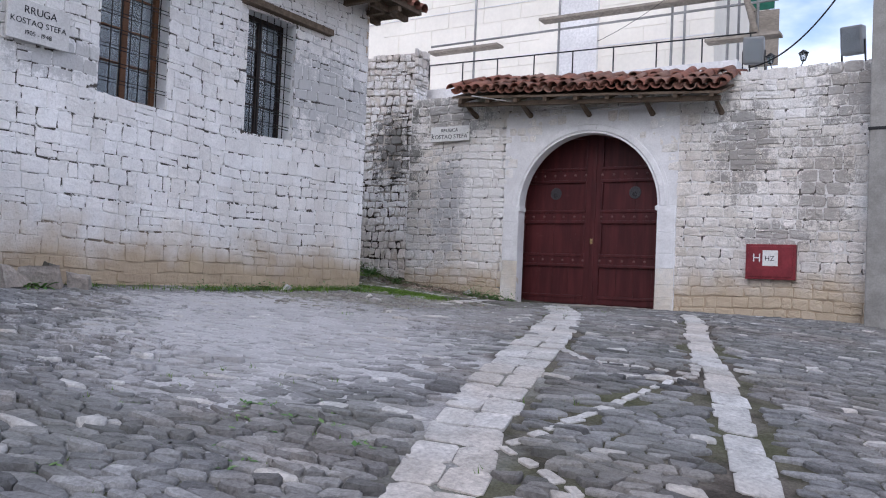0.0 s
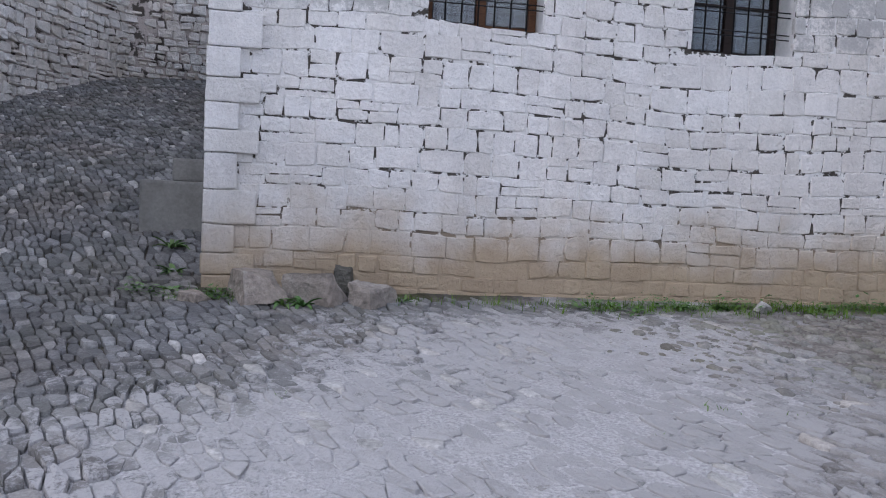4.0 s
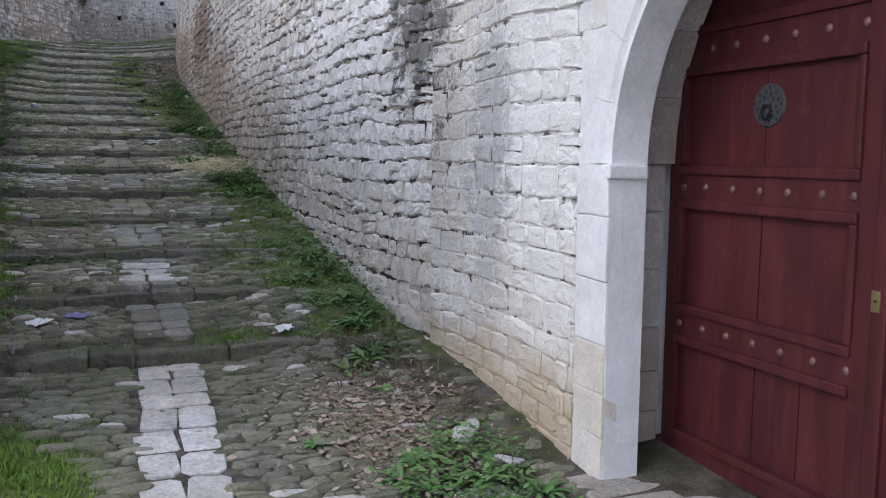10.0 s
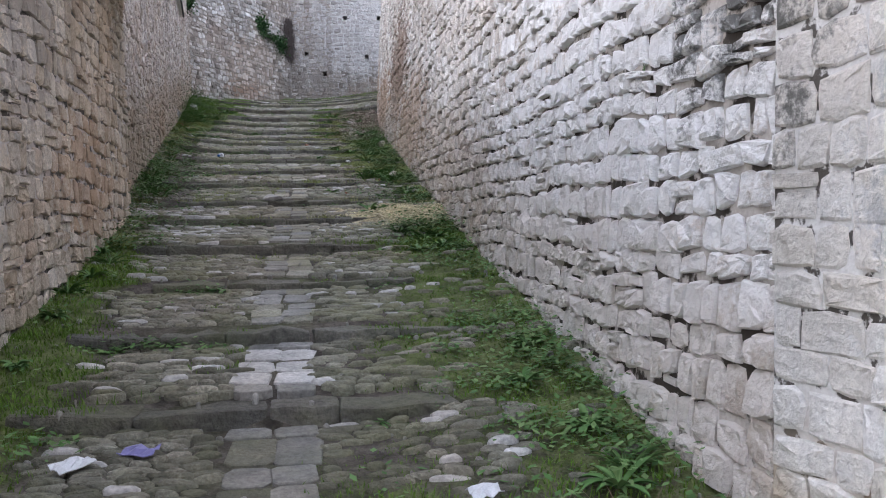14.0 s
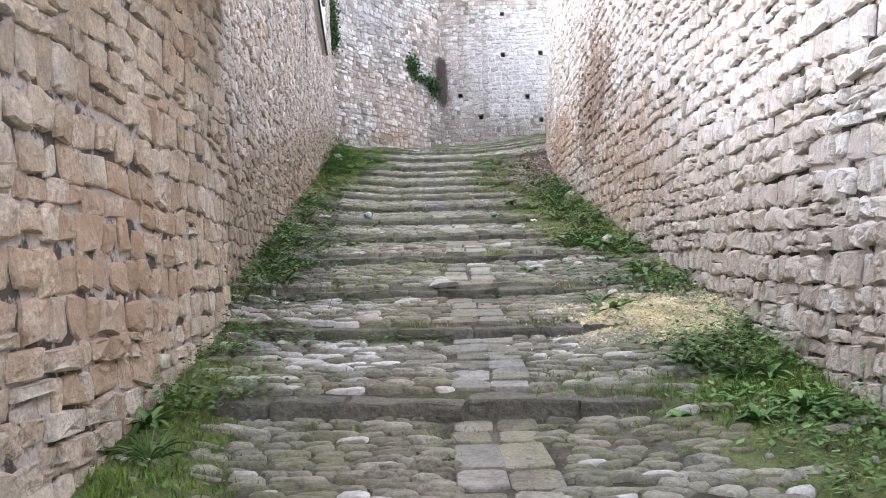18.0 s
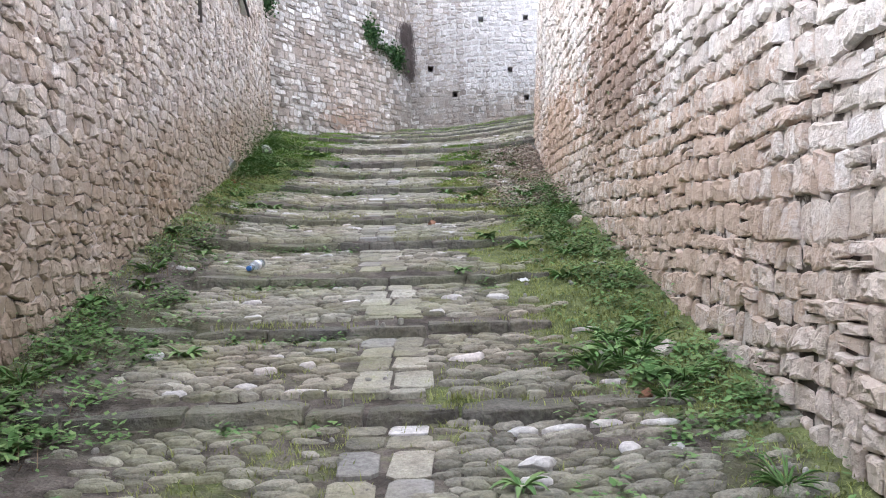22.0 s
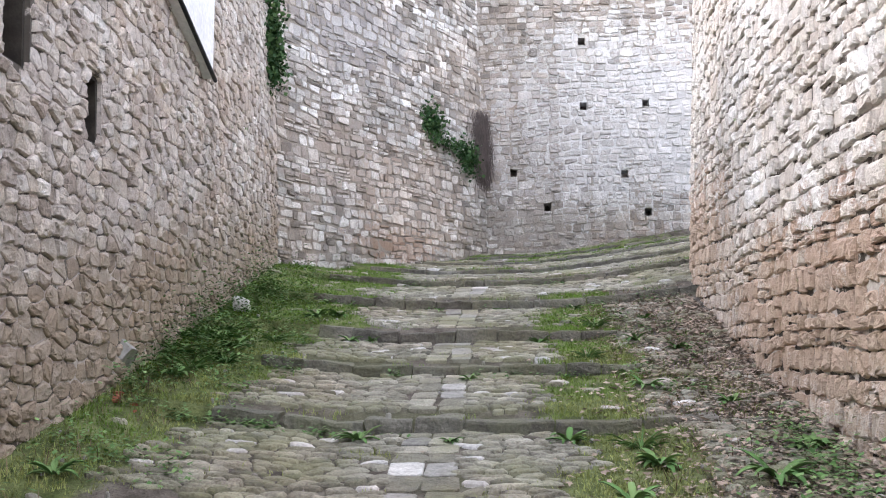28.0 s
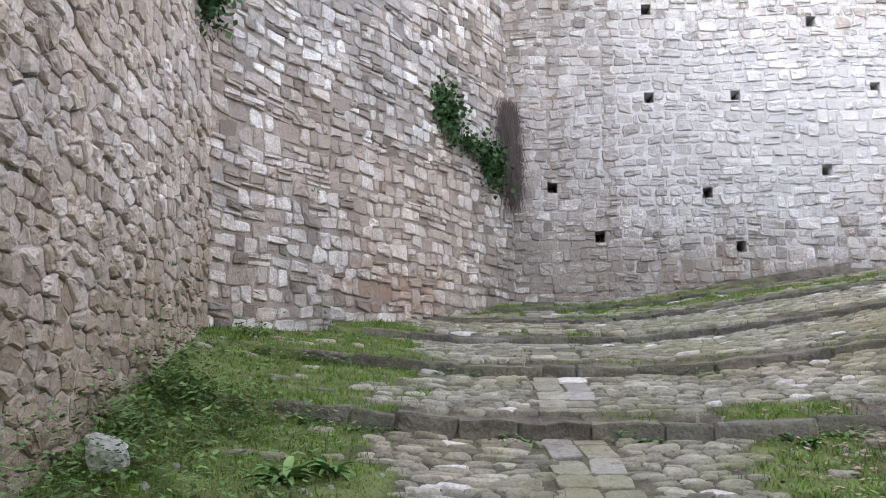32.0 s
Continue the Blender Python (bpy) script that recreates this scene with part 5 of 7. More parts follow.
# ---------------- gateway ----------------
def make_gate():
    surround = empty("gate_surround", (0.22, GC, 0), "whitewashed stone arch and jambs round the gateway", "archway", kind="structure")
    # flat whitewashed face round the opening
    bm = bmesh.new()
    ys = sorted(set([GC - GR - .31, GC - GR, GC + GR, GC + GR + .31] + [GC + GR * math.cos(k * math.pi / 40) for k in range(41)]))
    x0, x1 = 0.2185, 0.43
    for a, b in zip(ys, ys[1:]):
        m = (a + b) / 2
        inside = abs(m - GC) < GR
        f = lambda y: GZ + math.sqrt(max(0, GR * GR - (y - GC) ** 2)) if inside else -0.3
        za, zb = f(a), f(b)
        q = [(x0, b, zb), (x0, a, za), (x0, a, 3.3), (x0, b, 3.3)]
        k = [(x1, y, z) for _, y, z in q]
        fr, bk = [bm.verts.new(p) for p in q], [bm.verts.new(p) for p in k]
        bm.faces.new(fr)
        bm.faces.new(bk[::-1])
        for i in range(4):
            bm.faces.new((fr[(i + 1) % 4], fr[i], bk[i], bk[(i + 1) % 4]))
    under(part("arch_face", bm, m_white_paint), surround)
    r = random.Random(31)
    n = 13
    for k in range(n):
        a0, a1 = math.pi * k / n + .0012, math.pi * (k + 1) / n - .0012
        bm = bmesh.new()
        xa, ra, rb = 0.197 + r.uniform(-.002, .002), GR + .002, GR + .20
        ring = []
        for i in range(5):
            a = a0 + (a1 - a0) * i / 4
            ring.append([bm.verts.new((x, GC + rr * math.cos(a), GZ + rr * math.sin(a))) for x, rr in ((xa + .05, ra), (xa, ra + .05), (xa, rb - .07), (xa + .016, rb - .055), (xa + .012, rb), (.27, rb), (.27, ra))])
        for p, q in zip(ring, ring[1:]):
            for i in range(7):
                bm.faces.new((p[i], q[i], q[(i + 1) % 7], p[(i + 1) % 7]))
        bm.faces.new(ring[0])
        bm.faces.new(ring[-1][::-1])
        bmesh.ops.recalc_face_normals(bm, faces=bm.faces)
        under(part("voussoir", bm, m_white_paint), surround)
        # the rough, unpainted rebate behind the arch
        bm = bmesh.new()
        ring = [[bm.verts.new((x, GC + rr * math.cos(a), GZ + rr * math.sin(a))) for x, rr in ((.432, GR + .27), (.80, GR + .27), (.80, GR + .36), (.432, GR + .36))] for a in (a0, (a0 + a1) / 2, a1)]
        for p, q in zip(ring, ring[1:]):
            for i in range(4):
                bm.faces.new((p[i], q[i], q[(i + 1) % 4], p[(i + 1) % 4]))
        bm.faces.new(ring[0])
        bm.faces.new(ring[-1][::-1])
        bmesh.ops.recalc_face_normals(bm, faces=bm.faces)
        under(part("rebate_stone", bm, m_lime), surround)
    for s in (-1, 1):
        z = -0.05
        i = 0
        while z < GZ - .03:
            h = min(r.uniform(.20, .36), GZ - z)
            if GZ - z - h < .12:
                h = GZ - z
            w = .295 + r.uniform(-.004, .004)
            ya, yb = GC + s * GR, GC + s * (GR + w)
            bm = bmesh.new()
            add_box(bm, (0.203 + r.uniform(-.003, .003), min(ya, yb) + .001, z + .001), (.30, max(ya, yb) - .001, z + h - .001), .010)
            bmesh.ops.subdivide_edges(bm, edges=[e for e in bm.edges if e.calc_length() > .12], cuts=2, use_grid_fill=True)
            for v in bm.verts:
                v.co += .008 * noise.noise_vector(v.co * 6)
            under(part("jamb_stone", bm, m_jamb if z < .5 else m_white_paint), surround)
            ya, yb = GC + s * (GR + (.34 if s > 0 else .13) + r.uniform(-.012, .012)), GC + s * (GR + (.385 if s > 0 else .175))
            under(box_part("rebate_stone", (.432, min(ya, yb), z + .003), (.80, max(ya, yb), z + h - .003), m_lime, None, .012), surround)
            z += h
            i += 1
        bm = bmesh.new()
        add_box(bm, (0.188, min(GC + s * (GR - .03), GC + s * (GR + .02)), GZ - .075), (.42, max(GC + s * (GR - .03), GC + s * (GR + .02)), GZ + .0), .014)
        under(part("impost", bm, m_white_paint), surround)
    # leaves
    door = empty("gate_door", (0.82, 0, 0), "double-leaf oxblood-painted wooden gate with iron studs", "gate")
    for s in (-1, 1):
        ya, yb = (0.006, 1.42) if s > 0 else (-1.46, -0.006)
        leaf = under(box_part("gate_leaf", (.845, ya, .02), (.885, yb, 3.05), m_door, None, .003), door)
        inner, outer = (ya + .13, yb - .10) if s > 0 else (ya + .10, yb - .13)
        zs = [(.05, .155), (.72, .865), (1.465, 1.62), (2.17, 2.35), (2.93, 3.05)]
        for za, zb in zs:
            b = box_part("rail", (.806, inner, za), (.85, outer, zb), m_door, None, .006)
            under(b, door)
            if .3 < za < 2.6:
                for k in range(7):
                    y = inner + .02 + (outer - inner - .04) * k / 6 + r.uniform(-.012, .012)
                    bm = bmesh.new()
                    bmesh.ops.create_uvsphere(bm, u_segments=8, v_segments=5, radius=.022, matrix=Matrix.Translation((.805, y, (za + zb) / 2)) @ Matrix.Diagonal((.6, 1, 1, 1)))
                    under(part("stud", bm, m_stud, None, smooth=True), door)
        for y0, y1 in ((ya, inner), (outer, yb)):
            under(box_part("stile", (.803, y0, .02), (.85, y1, 3.05), m_door, None, .007), door)
        mids = [(zs[i][1], zs[i + 1][0]) for i in range(4)]
        for i, (za, zb) in enumerate(mids):
            count = 4 if i == 0 else 2 if i < 3 else 1
            w = (outer - inner) / count
            for k in range(count):
                y = inner + k * w
                gap = r.uniform(.001, .004)
                under(box_part("board", (.832 + r.uniform(-.003, .003), y + gap, za), (.848, y + w - gap, zb), m_door, None, .003), door)
            # bolection mouldings that frame the panel
            for y0, y1, z0, z1 in ((inner - .006, outer + .006, zb - .040, zb + .010), (inner - .006, outer + .006, za - .010, za + .040), (inner - .008, inner + .034, za + .04, zb - .04), (outer - .034, outer + .008, za + .04, zb - .04)):
                if i == 0 and z1 - z0 > .06:
                    continue
                bm = bmesh.new()
                add_box(bm, (.786, y0, z0), (.845, y1, z1), .011)
                under(part("moulding", bm, m_door), door)
        # pierced round knocker plate
        yc = .71 if s > 0 else -.73
        plate = bmesh.new()
        bmesh.ops.create_cone(plate, cap_ends=True, segments=28, radius1=.105, radius2=.099, depth=.010, matrix=Matrix.Translation((.826, yc, 1.95)) @ Euler((0, -math.pi / 2, 0)).to_matrix().to_4x4())
        kn = under(part("knocker_plate", plate, m_knocker, None, "dark grey pierced iron plate"), door)
        for k in range(22):
            a, d = k * 2.4, .09 * math.sqrt((k + 4) / 26)
            o = box_part("piercing", (.8185, yc + d * math.cos(a) - .006, 1.95 + d * math.sin(a) - .009), (.824, yc + d * math.cos(a) + .004, 1.95 + d * math.sin(a) + .009), m_ink, None, 0)
            o.parent = kn
        bm = bmesh.new()
        pts = [(.806, yc + .030 * math.sin(a), 1.92 + .034 * math.cos(a)) for a in [k * math.tau / 16 for k in range(17)]]
        tube(bm, pts, .006, 6)
        o = part("ring", bm, m_iron, None, smooth=True)
        o.parent = kn
        bm = bmesh.new()
        bmesh.ops.create_uvsphere(bm, u_segments=8, v_segments=6, radius=.015, matrix=Matrix.Translation((.815, yc, 1.955)))
        o = part("boss", bm, m_knocker, None, smooth=True)
        o.parent = kn
    under(box_part("cover_strip", (.782, -.05, .02), (.85, .03, 3.05), m_door, None, .012), door)
    lockp = under(box_part("lock_plate", (.774, -.022, 1.075), (.79, .022, 1.165), m_brass, None, .003, "small brass lock plate"), door)
    o = box_part("keyhole", (.771, -.008, 1.118), (.777, .008, 1.126), m_ink, None, 0)
    o.parent = lockp
    # threshold
    sill = empty("threshold", (0.3, 0, 0), "worn pale stone threshold slabs", "doorstep", kind="structure")
    y = -1.5
    while y < 1.5:
        w = r.uniform(.40, .75)
        bm = bmesh.new()
        add_box(bm, (0.10 + r.uniform(-.14, .08), y + .006, -.2), (.84, min(y + w, 1.33) - .006, .035 + r.uniform(-.012, .008)), .03)
        bmesh.ops.subdivide_edges(bm, edges=[e for e in bm.edges if e.calc_length() > .12], cuts=3, use_grid_fill=True)
        for v in bm.verts:
            v.co += .022 * noise.noise_vector(v.co * 4.5)
        under(part("slab", bm, m_sill), sill)
        y += w


def make_gate_roof():
    roof = empty("gate_roof", (0.1, -.1, 3.5), "small tiled canopy on timber brackets over the gate", "canopy roof")
    y0, y1 = -2.42, 2.18
    roof.location.z, roof.rotation_euler.x = 3.5, 0.0
    rise = lambda x: 3.70 + (x + .45) * .36
    bm = bmesh.new()
    for a, b in (((-.42, 3.655), (.70, 4.06)),):
        vs = [(a[0], y0, a[1]), (a[0], y1, a[1] + .04), (b[0], y1, b[1] + .04), (b[0], y0, b[1])]
        lo = [bm.verts.new((x, y, z - .035)) for x, y, z in vs]
        hi = [bm.verts.new(p) for p in vs]
        bm.faces.new(lo)
        bm.faces.new(hi[::-1])
        for i in range(4):
            bm.faces.new((lo[i], hi[i], hi[(i + 1) % 4], lo[(i + 1) % 4]))
    bmesh.ops.recalc_face_normals(bm, faces=bm.faces)
    under(part("decking", bm, m_wood), roof)
    r = random.Random(41)
    for k in range(9):
        y = y0 + .15 + k * (y1 - y0 - .3) / 8
        bm = bmesh.new()
        add_box(bm, (-.40, y - .035, 3.60), (.6, y + .035, 3.68), .006, Matrix.Translation((0, 0, 0)))
        for v in bm.verts:
            v.co.z += (v.co.x + .42) * .36 - .03
        under(part("rafter", bm, m_wood), roof)
        if k % 2 == 0:
            bm = bmesh.new()
            tube(bm, [(.22, y, 3.46), (.08, y, 3.50), (-.14, y, 3.585)], [.05, .045, .035], 6)
            under(part("bracket", bm, m_wood), roof)
    under(box_part("beam", (-.30, y0 + .05, 3.545), (-.22, y1 - .05, 3.62), m_wood, None, .008), roof)
    # half-round tiles, channel and cover
    tile_meshes = []
    for seed in range(4):
        bm = bmesh.new()
        segs, L, R = 7, .38, .085
        rows = []
        for x, rr in ((0, R * 1.08), (L, R * .9)):
            rows.append([(x, rr * math.cos(a), rr * math.sin(a)) for a in [math.pi * i / segs for i in range(segs + 1)]])
            rows.append([(x, (rr - .014) * math.cos(a), (rr - .014) * math.sin(a)) for a in [math.pi * i / segs for i in range(segs + 1)]])
        vr = [[bm.verts.new(p) for p in row] for row in rows]
        for i in range(segs):
            bm.faces.new((vr[0][i], vr[0][i + 1], vr[2][i + 1], vr[2][i]))
            bm.faces.new((vr[1][i + 1], vr[1][i], vr[3][i], vr[3][i + 1]))
            bm.faces.new((vr[0][i + 1], vr[0][i], vr[1][i], vr[1][i + 1]))
            bm.faces.new((vr[2][i], vr[2][i + 1], vr[3][i + 1], vr[3][i]))
        for a, b in ((0, 0), (segs, segs)):
            bm.faces.new((vr[0][a], vr[2][a], vr[3][a], vr[1][a]))
        me = bpy.data.meshes.new("roof_tile")
        for f in bm.faces:
            f.smooth = True
        bm.to_mesh(me)
        bm.free()
        me.materials.append(m_tile)
        tile_meshes.append(me)
    ang = math.degrees(math.atan(.36))
    n = 26
    for k in range(n + 1):
        y = y0 + k * (y1 - y0) / n
        for row in range(3):
            for cover in (0, 1):
                if cover == 0 and k == n:
                    continue
                yy = y + (0 if cover else (y1 - y0) / n / 2)
                x = -.49 + row * .34 + (r.uniform(-.03, .03))
                z = rise(x) + .012 + (.055 if cover else .075) + row * .012 + r.uniform(-.016, .022) + .04 * (yy - y0) / (y1 - y0)
                o = new("roof_tile", tile_meshes[r.randrange(4)])
                o.parent = roof
                o.matrix_parent_inverse = Matrix.Translation(roof.location).inverted()
                o.matrix_basis = pose(x, yy, z, 0 if cover else 180, -ang + r.uniform(-6, 6), r.uniform(-9, 9))

    # the canopy has sunk, more at its far end
    roof.location.z, roof.rotation_euler.x = 3.22, math.atan(.05)


def lettering(text, size, m, material, parent, name="letter", thick=0.0015):
    """Words as raised letters, each a piece of its own."""
    advance = 0.0
    made = []
    for ch in text:
        if ch == " ":
            advance += size * .30
            continue
        cu = bpy.data.curves.new(name, "FONT")
        cu.body, cu.size, cu.extrude, cu.align_x, cu.align_y = ch, size, thick, "LEFT", "CENTER"
        tmp = bpy.data.objects.new("tmp", cu)
        scene.collection.objects.link(tmp)
        me = bpy.data.meshes.new_from_object(tmp.evaluated_get(bpy.context.evaluated_depsgraph_get()))
        bpy.data.objects.remove(tmp)
        xs = [v.co.x for v in me.vertices]
        me.transform(Matrix.Translation((advance - min(xs), 0, 0)))
        advance += max(xs) - min(xs) + size * .085
        me.materials.clear()
        me.materials.append(material)
        made.append(me)
    for me in made:
        me.transform(m @ Matrix.Translation((-advance / 2, 0, 0)))
        new(name, me).parent = parent


FACE_WEST = Matrix(((0, 0, -1, 0), (-1, 0, 0, 0), (0, 1, 0, 0), (0, 0, 0, 1)))
FACE_SOUTH = Matrix(((1, 0, 0, 0), (0, 0, -1, 0), (0, 1, 0, 0), (0, 0, 0, 1)))


def make_signs():
    s = tagged(box_part("street_sign", (.148, 2.14, 2.865), (.165, 2.955, 3.135), m_plate, None, .003), "white enamel street sign on the stone wall", "street sign")
    lettering("RRUGICA", .085, Matrix.Translation((.146, 2.55, 3.06)) @ FACE_WEST, m_ink, s)
    lettering("KOSTAQ STEFA", .105, Matrix.Translation((.146, 2.55, 2.945)) @ FACE_WEST, m_ink, s)
    for y in (2.17, 2.925):
        bm = bmesh.new()
        bmesh.ops.create_uvsphere(bm, u_segments=8, v_segments=5, radius=.012, matrix=Matrix.Translation((.147, y, 3.0)))
        part("screw", bm, m_iron, s)
    s = tagged(box_part("name_plaque", (-8.50, 1.895, 2.395), (-7.87, 1.925, 2.775), m_grey_plate, None, .004), "grey marble street plaque with carved letters", "plaque")
    lettering("RRUGA", .10, Matrix.Translation((-8.17, 1.893, 2.685)) @ FACE_SOUTH, m_ink, s)
    lettering("KOSTAQ STEFA", .078, Matrix.Translation((-8.185, 1.893, 2.575)) @ FACE_SOUTH, m_ink, s)
    lettering("1905 - 1948", .062, Matrix.Translation((-8.185, 1.893, 2.475)) @ FACE_SOUTH, m_ink, s)
    h = tagged(box_part("hydrant_box", (.10, -3.40, .565), (.20, -2.71, 1.075), m_red, None, .008), "faded red hydrant cabinet set in the wall", "hydrant cabinet")
    box_part("door", (.085, -3.36, .60), (.105, -2.75, 1.04), m_red, h, .006)
    box_part("plate", (.078, -3.16, .76), (.088, -2.95, .985), m_plate, h, .002, "white plate with dark letters")
    lettering("HZ", .10, Matrix.Translation((.0765, -3.055, .865)) @ FACE_WEST, m_ink, h)
    lettering("H", .17, Matrix.Translation((.083, -2.875, .87)) @ FACE_WEST, m_plate, h)


# ---------------- house details ----------------
def make_window(name, label, rect, wood, bars_gap):
    x0, x1, z0, z1 = rect
    w = empty(name, ((x0 + x1) / 2, 2.05, z0), label, "window", kind="structure")
    y = 2.16
    fr = .055
    for a, b, c, d in ((x0, x0 + fr, z0, z1), (x1 - fr, x1, z0, z1), (x0 + fr, x1 - fr, z0, z0 + fr), (x0 + fr, x1 - fr, z1 - fr, z1), ((x0 + x1) / 2 - .035, (x0 + x1) / 2 + .035, z0 + fr, z1 - fr)):
        under(box_part("window_frame", (a, y - .03, c), (b, y + .03, d), wood, None, .004), w)
    for k in (0, 1):
        xa = x0 + fr if k == 0 else (x0 + x1) / 2 + .035
        xb = (x0 + x1) / 2 - .035 if k == 0 else x1 - fr
        n = 4
        for i in range(n):
            za, zb = z0 + fr + (z1 - z0 - 2 * fr) * i / n, z0 + fr + (z1 - z0 - 2 * fr) * (i + 1) / n
            p = under(box_part("pane", (xa + .012, y - .004, za + .012), (xb - .012, y + .004, zb - .012), m_glass, None, 0), w)
            p.visible_shadow = False
            if i:
                under(box_part("glazing_bar", (xa, y - .018, za - .012), (xb, y + .018, za + .012), wood, None, .003), w)
    yb = 1.955
    n = round((x1 - x0) / bars_gap)
    for i in range(1, n):
        x = x0 + (x1 - x0) * i / n
        under(tube_part("bar", [(x, yb, z0), (x, yb, z1)], .007, m_iron, None, 6), w)
    k = round((z1 - z0) / .17)
    for i in range(1, k):
        z = z0 + (z1 - z0) * i / k
        for dz in (-.018, .018):
            under(tube_part("cross_bar", [(x0, yb, z + dz), (x1, yb, z + dz)], .005, m_iron, None, 6), w)
    # dark sheet behind the panes, its colour standing in for the room's shade
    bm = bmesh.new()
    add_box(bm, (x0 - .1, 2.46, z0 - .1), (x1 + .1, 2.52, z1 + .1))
    under(part("curtain", bm, m_room_shade, None, "dark sheet that stands in for the unlit room"), w)


def make_house():
    make_window("window_1", "tall barred window with brown wooden frame", WIN_1, m_frame1, .12)
    make_window("window_2", "tall barred window with dark wooden frame", WIN_2, m_frame2, .12)
    for x0, x1 in ((-5.62, -4.05), (-7.62, -6.5)):
        z = 3.57 if x0 > -6 else 3.68
        tagged(box_part("lintel", (x0, 1.80, z), (x1, 1.98, z + .085), m_wood, None, .008), "weathered timber lintel let into the stone", "lintel")
    roof = empty("house_roof", (-6, 2, 4.35), "tiled house roof with dark timber eaves", "roof")
    bm = bmesh.new()
    ex0, ex1, ey0, ey1 = -9.5, -2.75, 1.28, 11.6
    ridge = [(-6.1, 5.2, 5.75), (-6.1, 8.2, 5.75)]
    corners = [(ex0, ey0, 4.16), (ex1, ey0, 4.16), (ex1, ey1, 4.36), (ex0, ey1, 4.36)]
    for off in (0, .09):
        c = [bm.verts.new((x, y, z + off)) for x, y, z in corners]
        rg = [bm.verts.new((x, y, z + off)) for x, y, z in ridge]
        fs = [(c[0], c[1], rg[0]), (c[1], c[2], rg[1], rg[0]), (c[2], c[3], rg[1]), (c[3], c[0], rg[0], rg[1])]
        for f in fs:
            bm.faces.new(f if off else f[::-1])
        if off == 0:
            low = c
        else:
            for i in range(4):
                bm.faces.new((low[i], low[(i + 1) % 4], c[(i + 1) % 4], c[i]))
    bmesh.ops.recalc_face_normals(bm, faces=bm.faces)
    under(part("roof_deck", bm, m_wood), roof)
    r = random.Random(43)
    for k in range(int((ex1 - ex0) / .5)):
        x = ex0 + .25 + k * .5
        bm = bmesh.new()
        add_box(bm, (x - .04, ey0 + .03, 4.085), (x + .04, 2.0, 4.155), .005)
        under(part("rafter_end", bm, m_wood), roof)
    for k in range(int((ey1 - ey0) / .5)):
        y = ey0 + .25 + k * .5
        bm = bmesh.new()
        add_box(bm, (-3.6, y - .04, 4.085 + .02 * k / 2), (ex1 - .03, y + .04, 4.155 + .02 * k / 2), .005)
        under(part("rafter_end", bm, m_wood), roof)
    bm = bmesh.new()
    bmesh.ops.create_cone(bm, cap_ends=False, segments=10, radius1=.095, radius2=.085, depth=.42, matrix=Euler((math.pi / 2, 0, 0)).to_matrix().to_4x4())
    bmesh.ops.delete(bm, geom=[v for v in bm.verts if v.co.z < -.03], context="VERTS")
    me = bpy.data.meshes.new("eave_tile")
    bm.to_mesh(me)
    bm.free()
    me.materials.append(m_tile)
    for k in range(34):
        o = new("eave_tile", me)
        o.parent = roof
        o.matrix_parent_inverse = Matrix.Translation(roof.location).inverted()
        o.matrix_basis = pose(ex0 + .1 + k * .2, ey0 + .12, 4.29, 20, 0, r.uniform(-3, 3))
    for k in range(50):
        o = new("eave_tile", me)
        o.parent = roof
        o.matrix_parent_inverse = Matrix.Translation(roof.location).inverted()
        o.matrix_basis = pose(ex1 - .1, ey0 + .15 + k * .2, 4.30 + .004 * k, 0, 20, 90 + r.uniform(-3, 3))
    tagged(box_part("ceiling", (-8.5, 2.4, 4.0), (-3.8, 10.8, 4.08), m_plaster, None, 0), "plain ceiling of the house", "ceiling", kind="structure")
    tagged(box_part("wall_house_back", (-9.4, 10.5, -.3), (-3.9, 10.9, 4.3), m_mortar, None, 0), "plain back wall of the house", "wall", kind="structure")


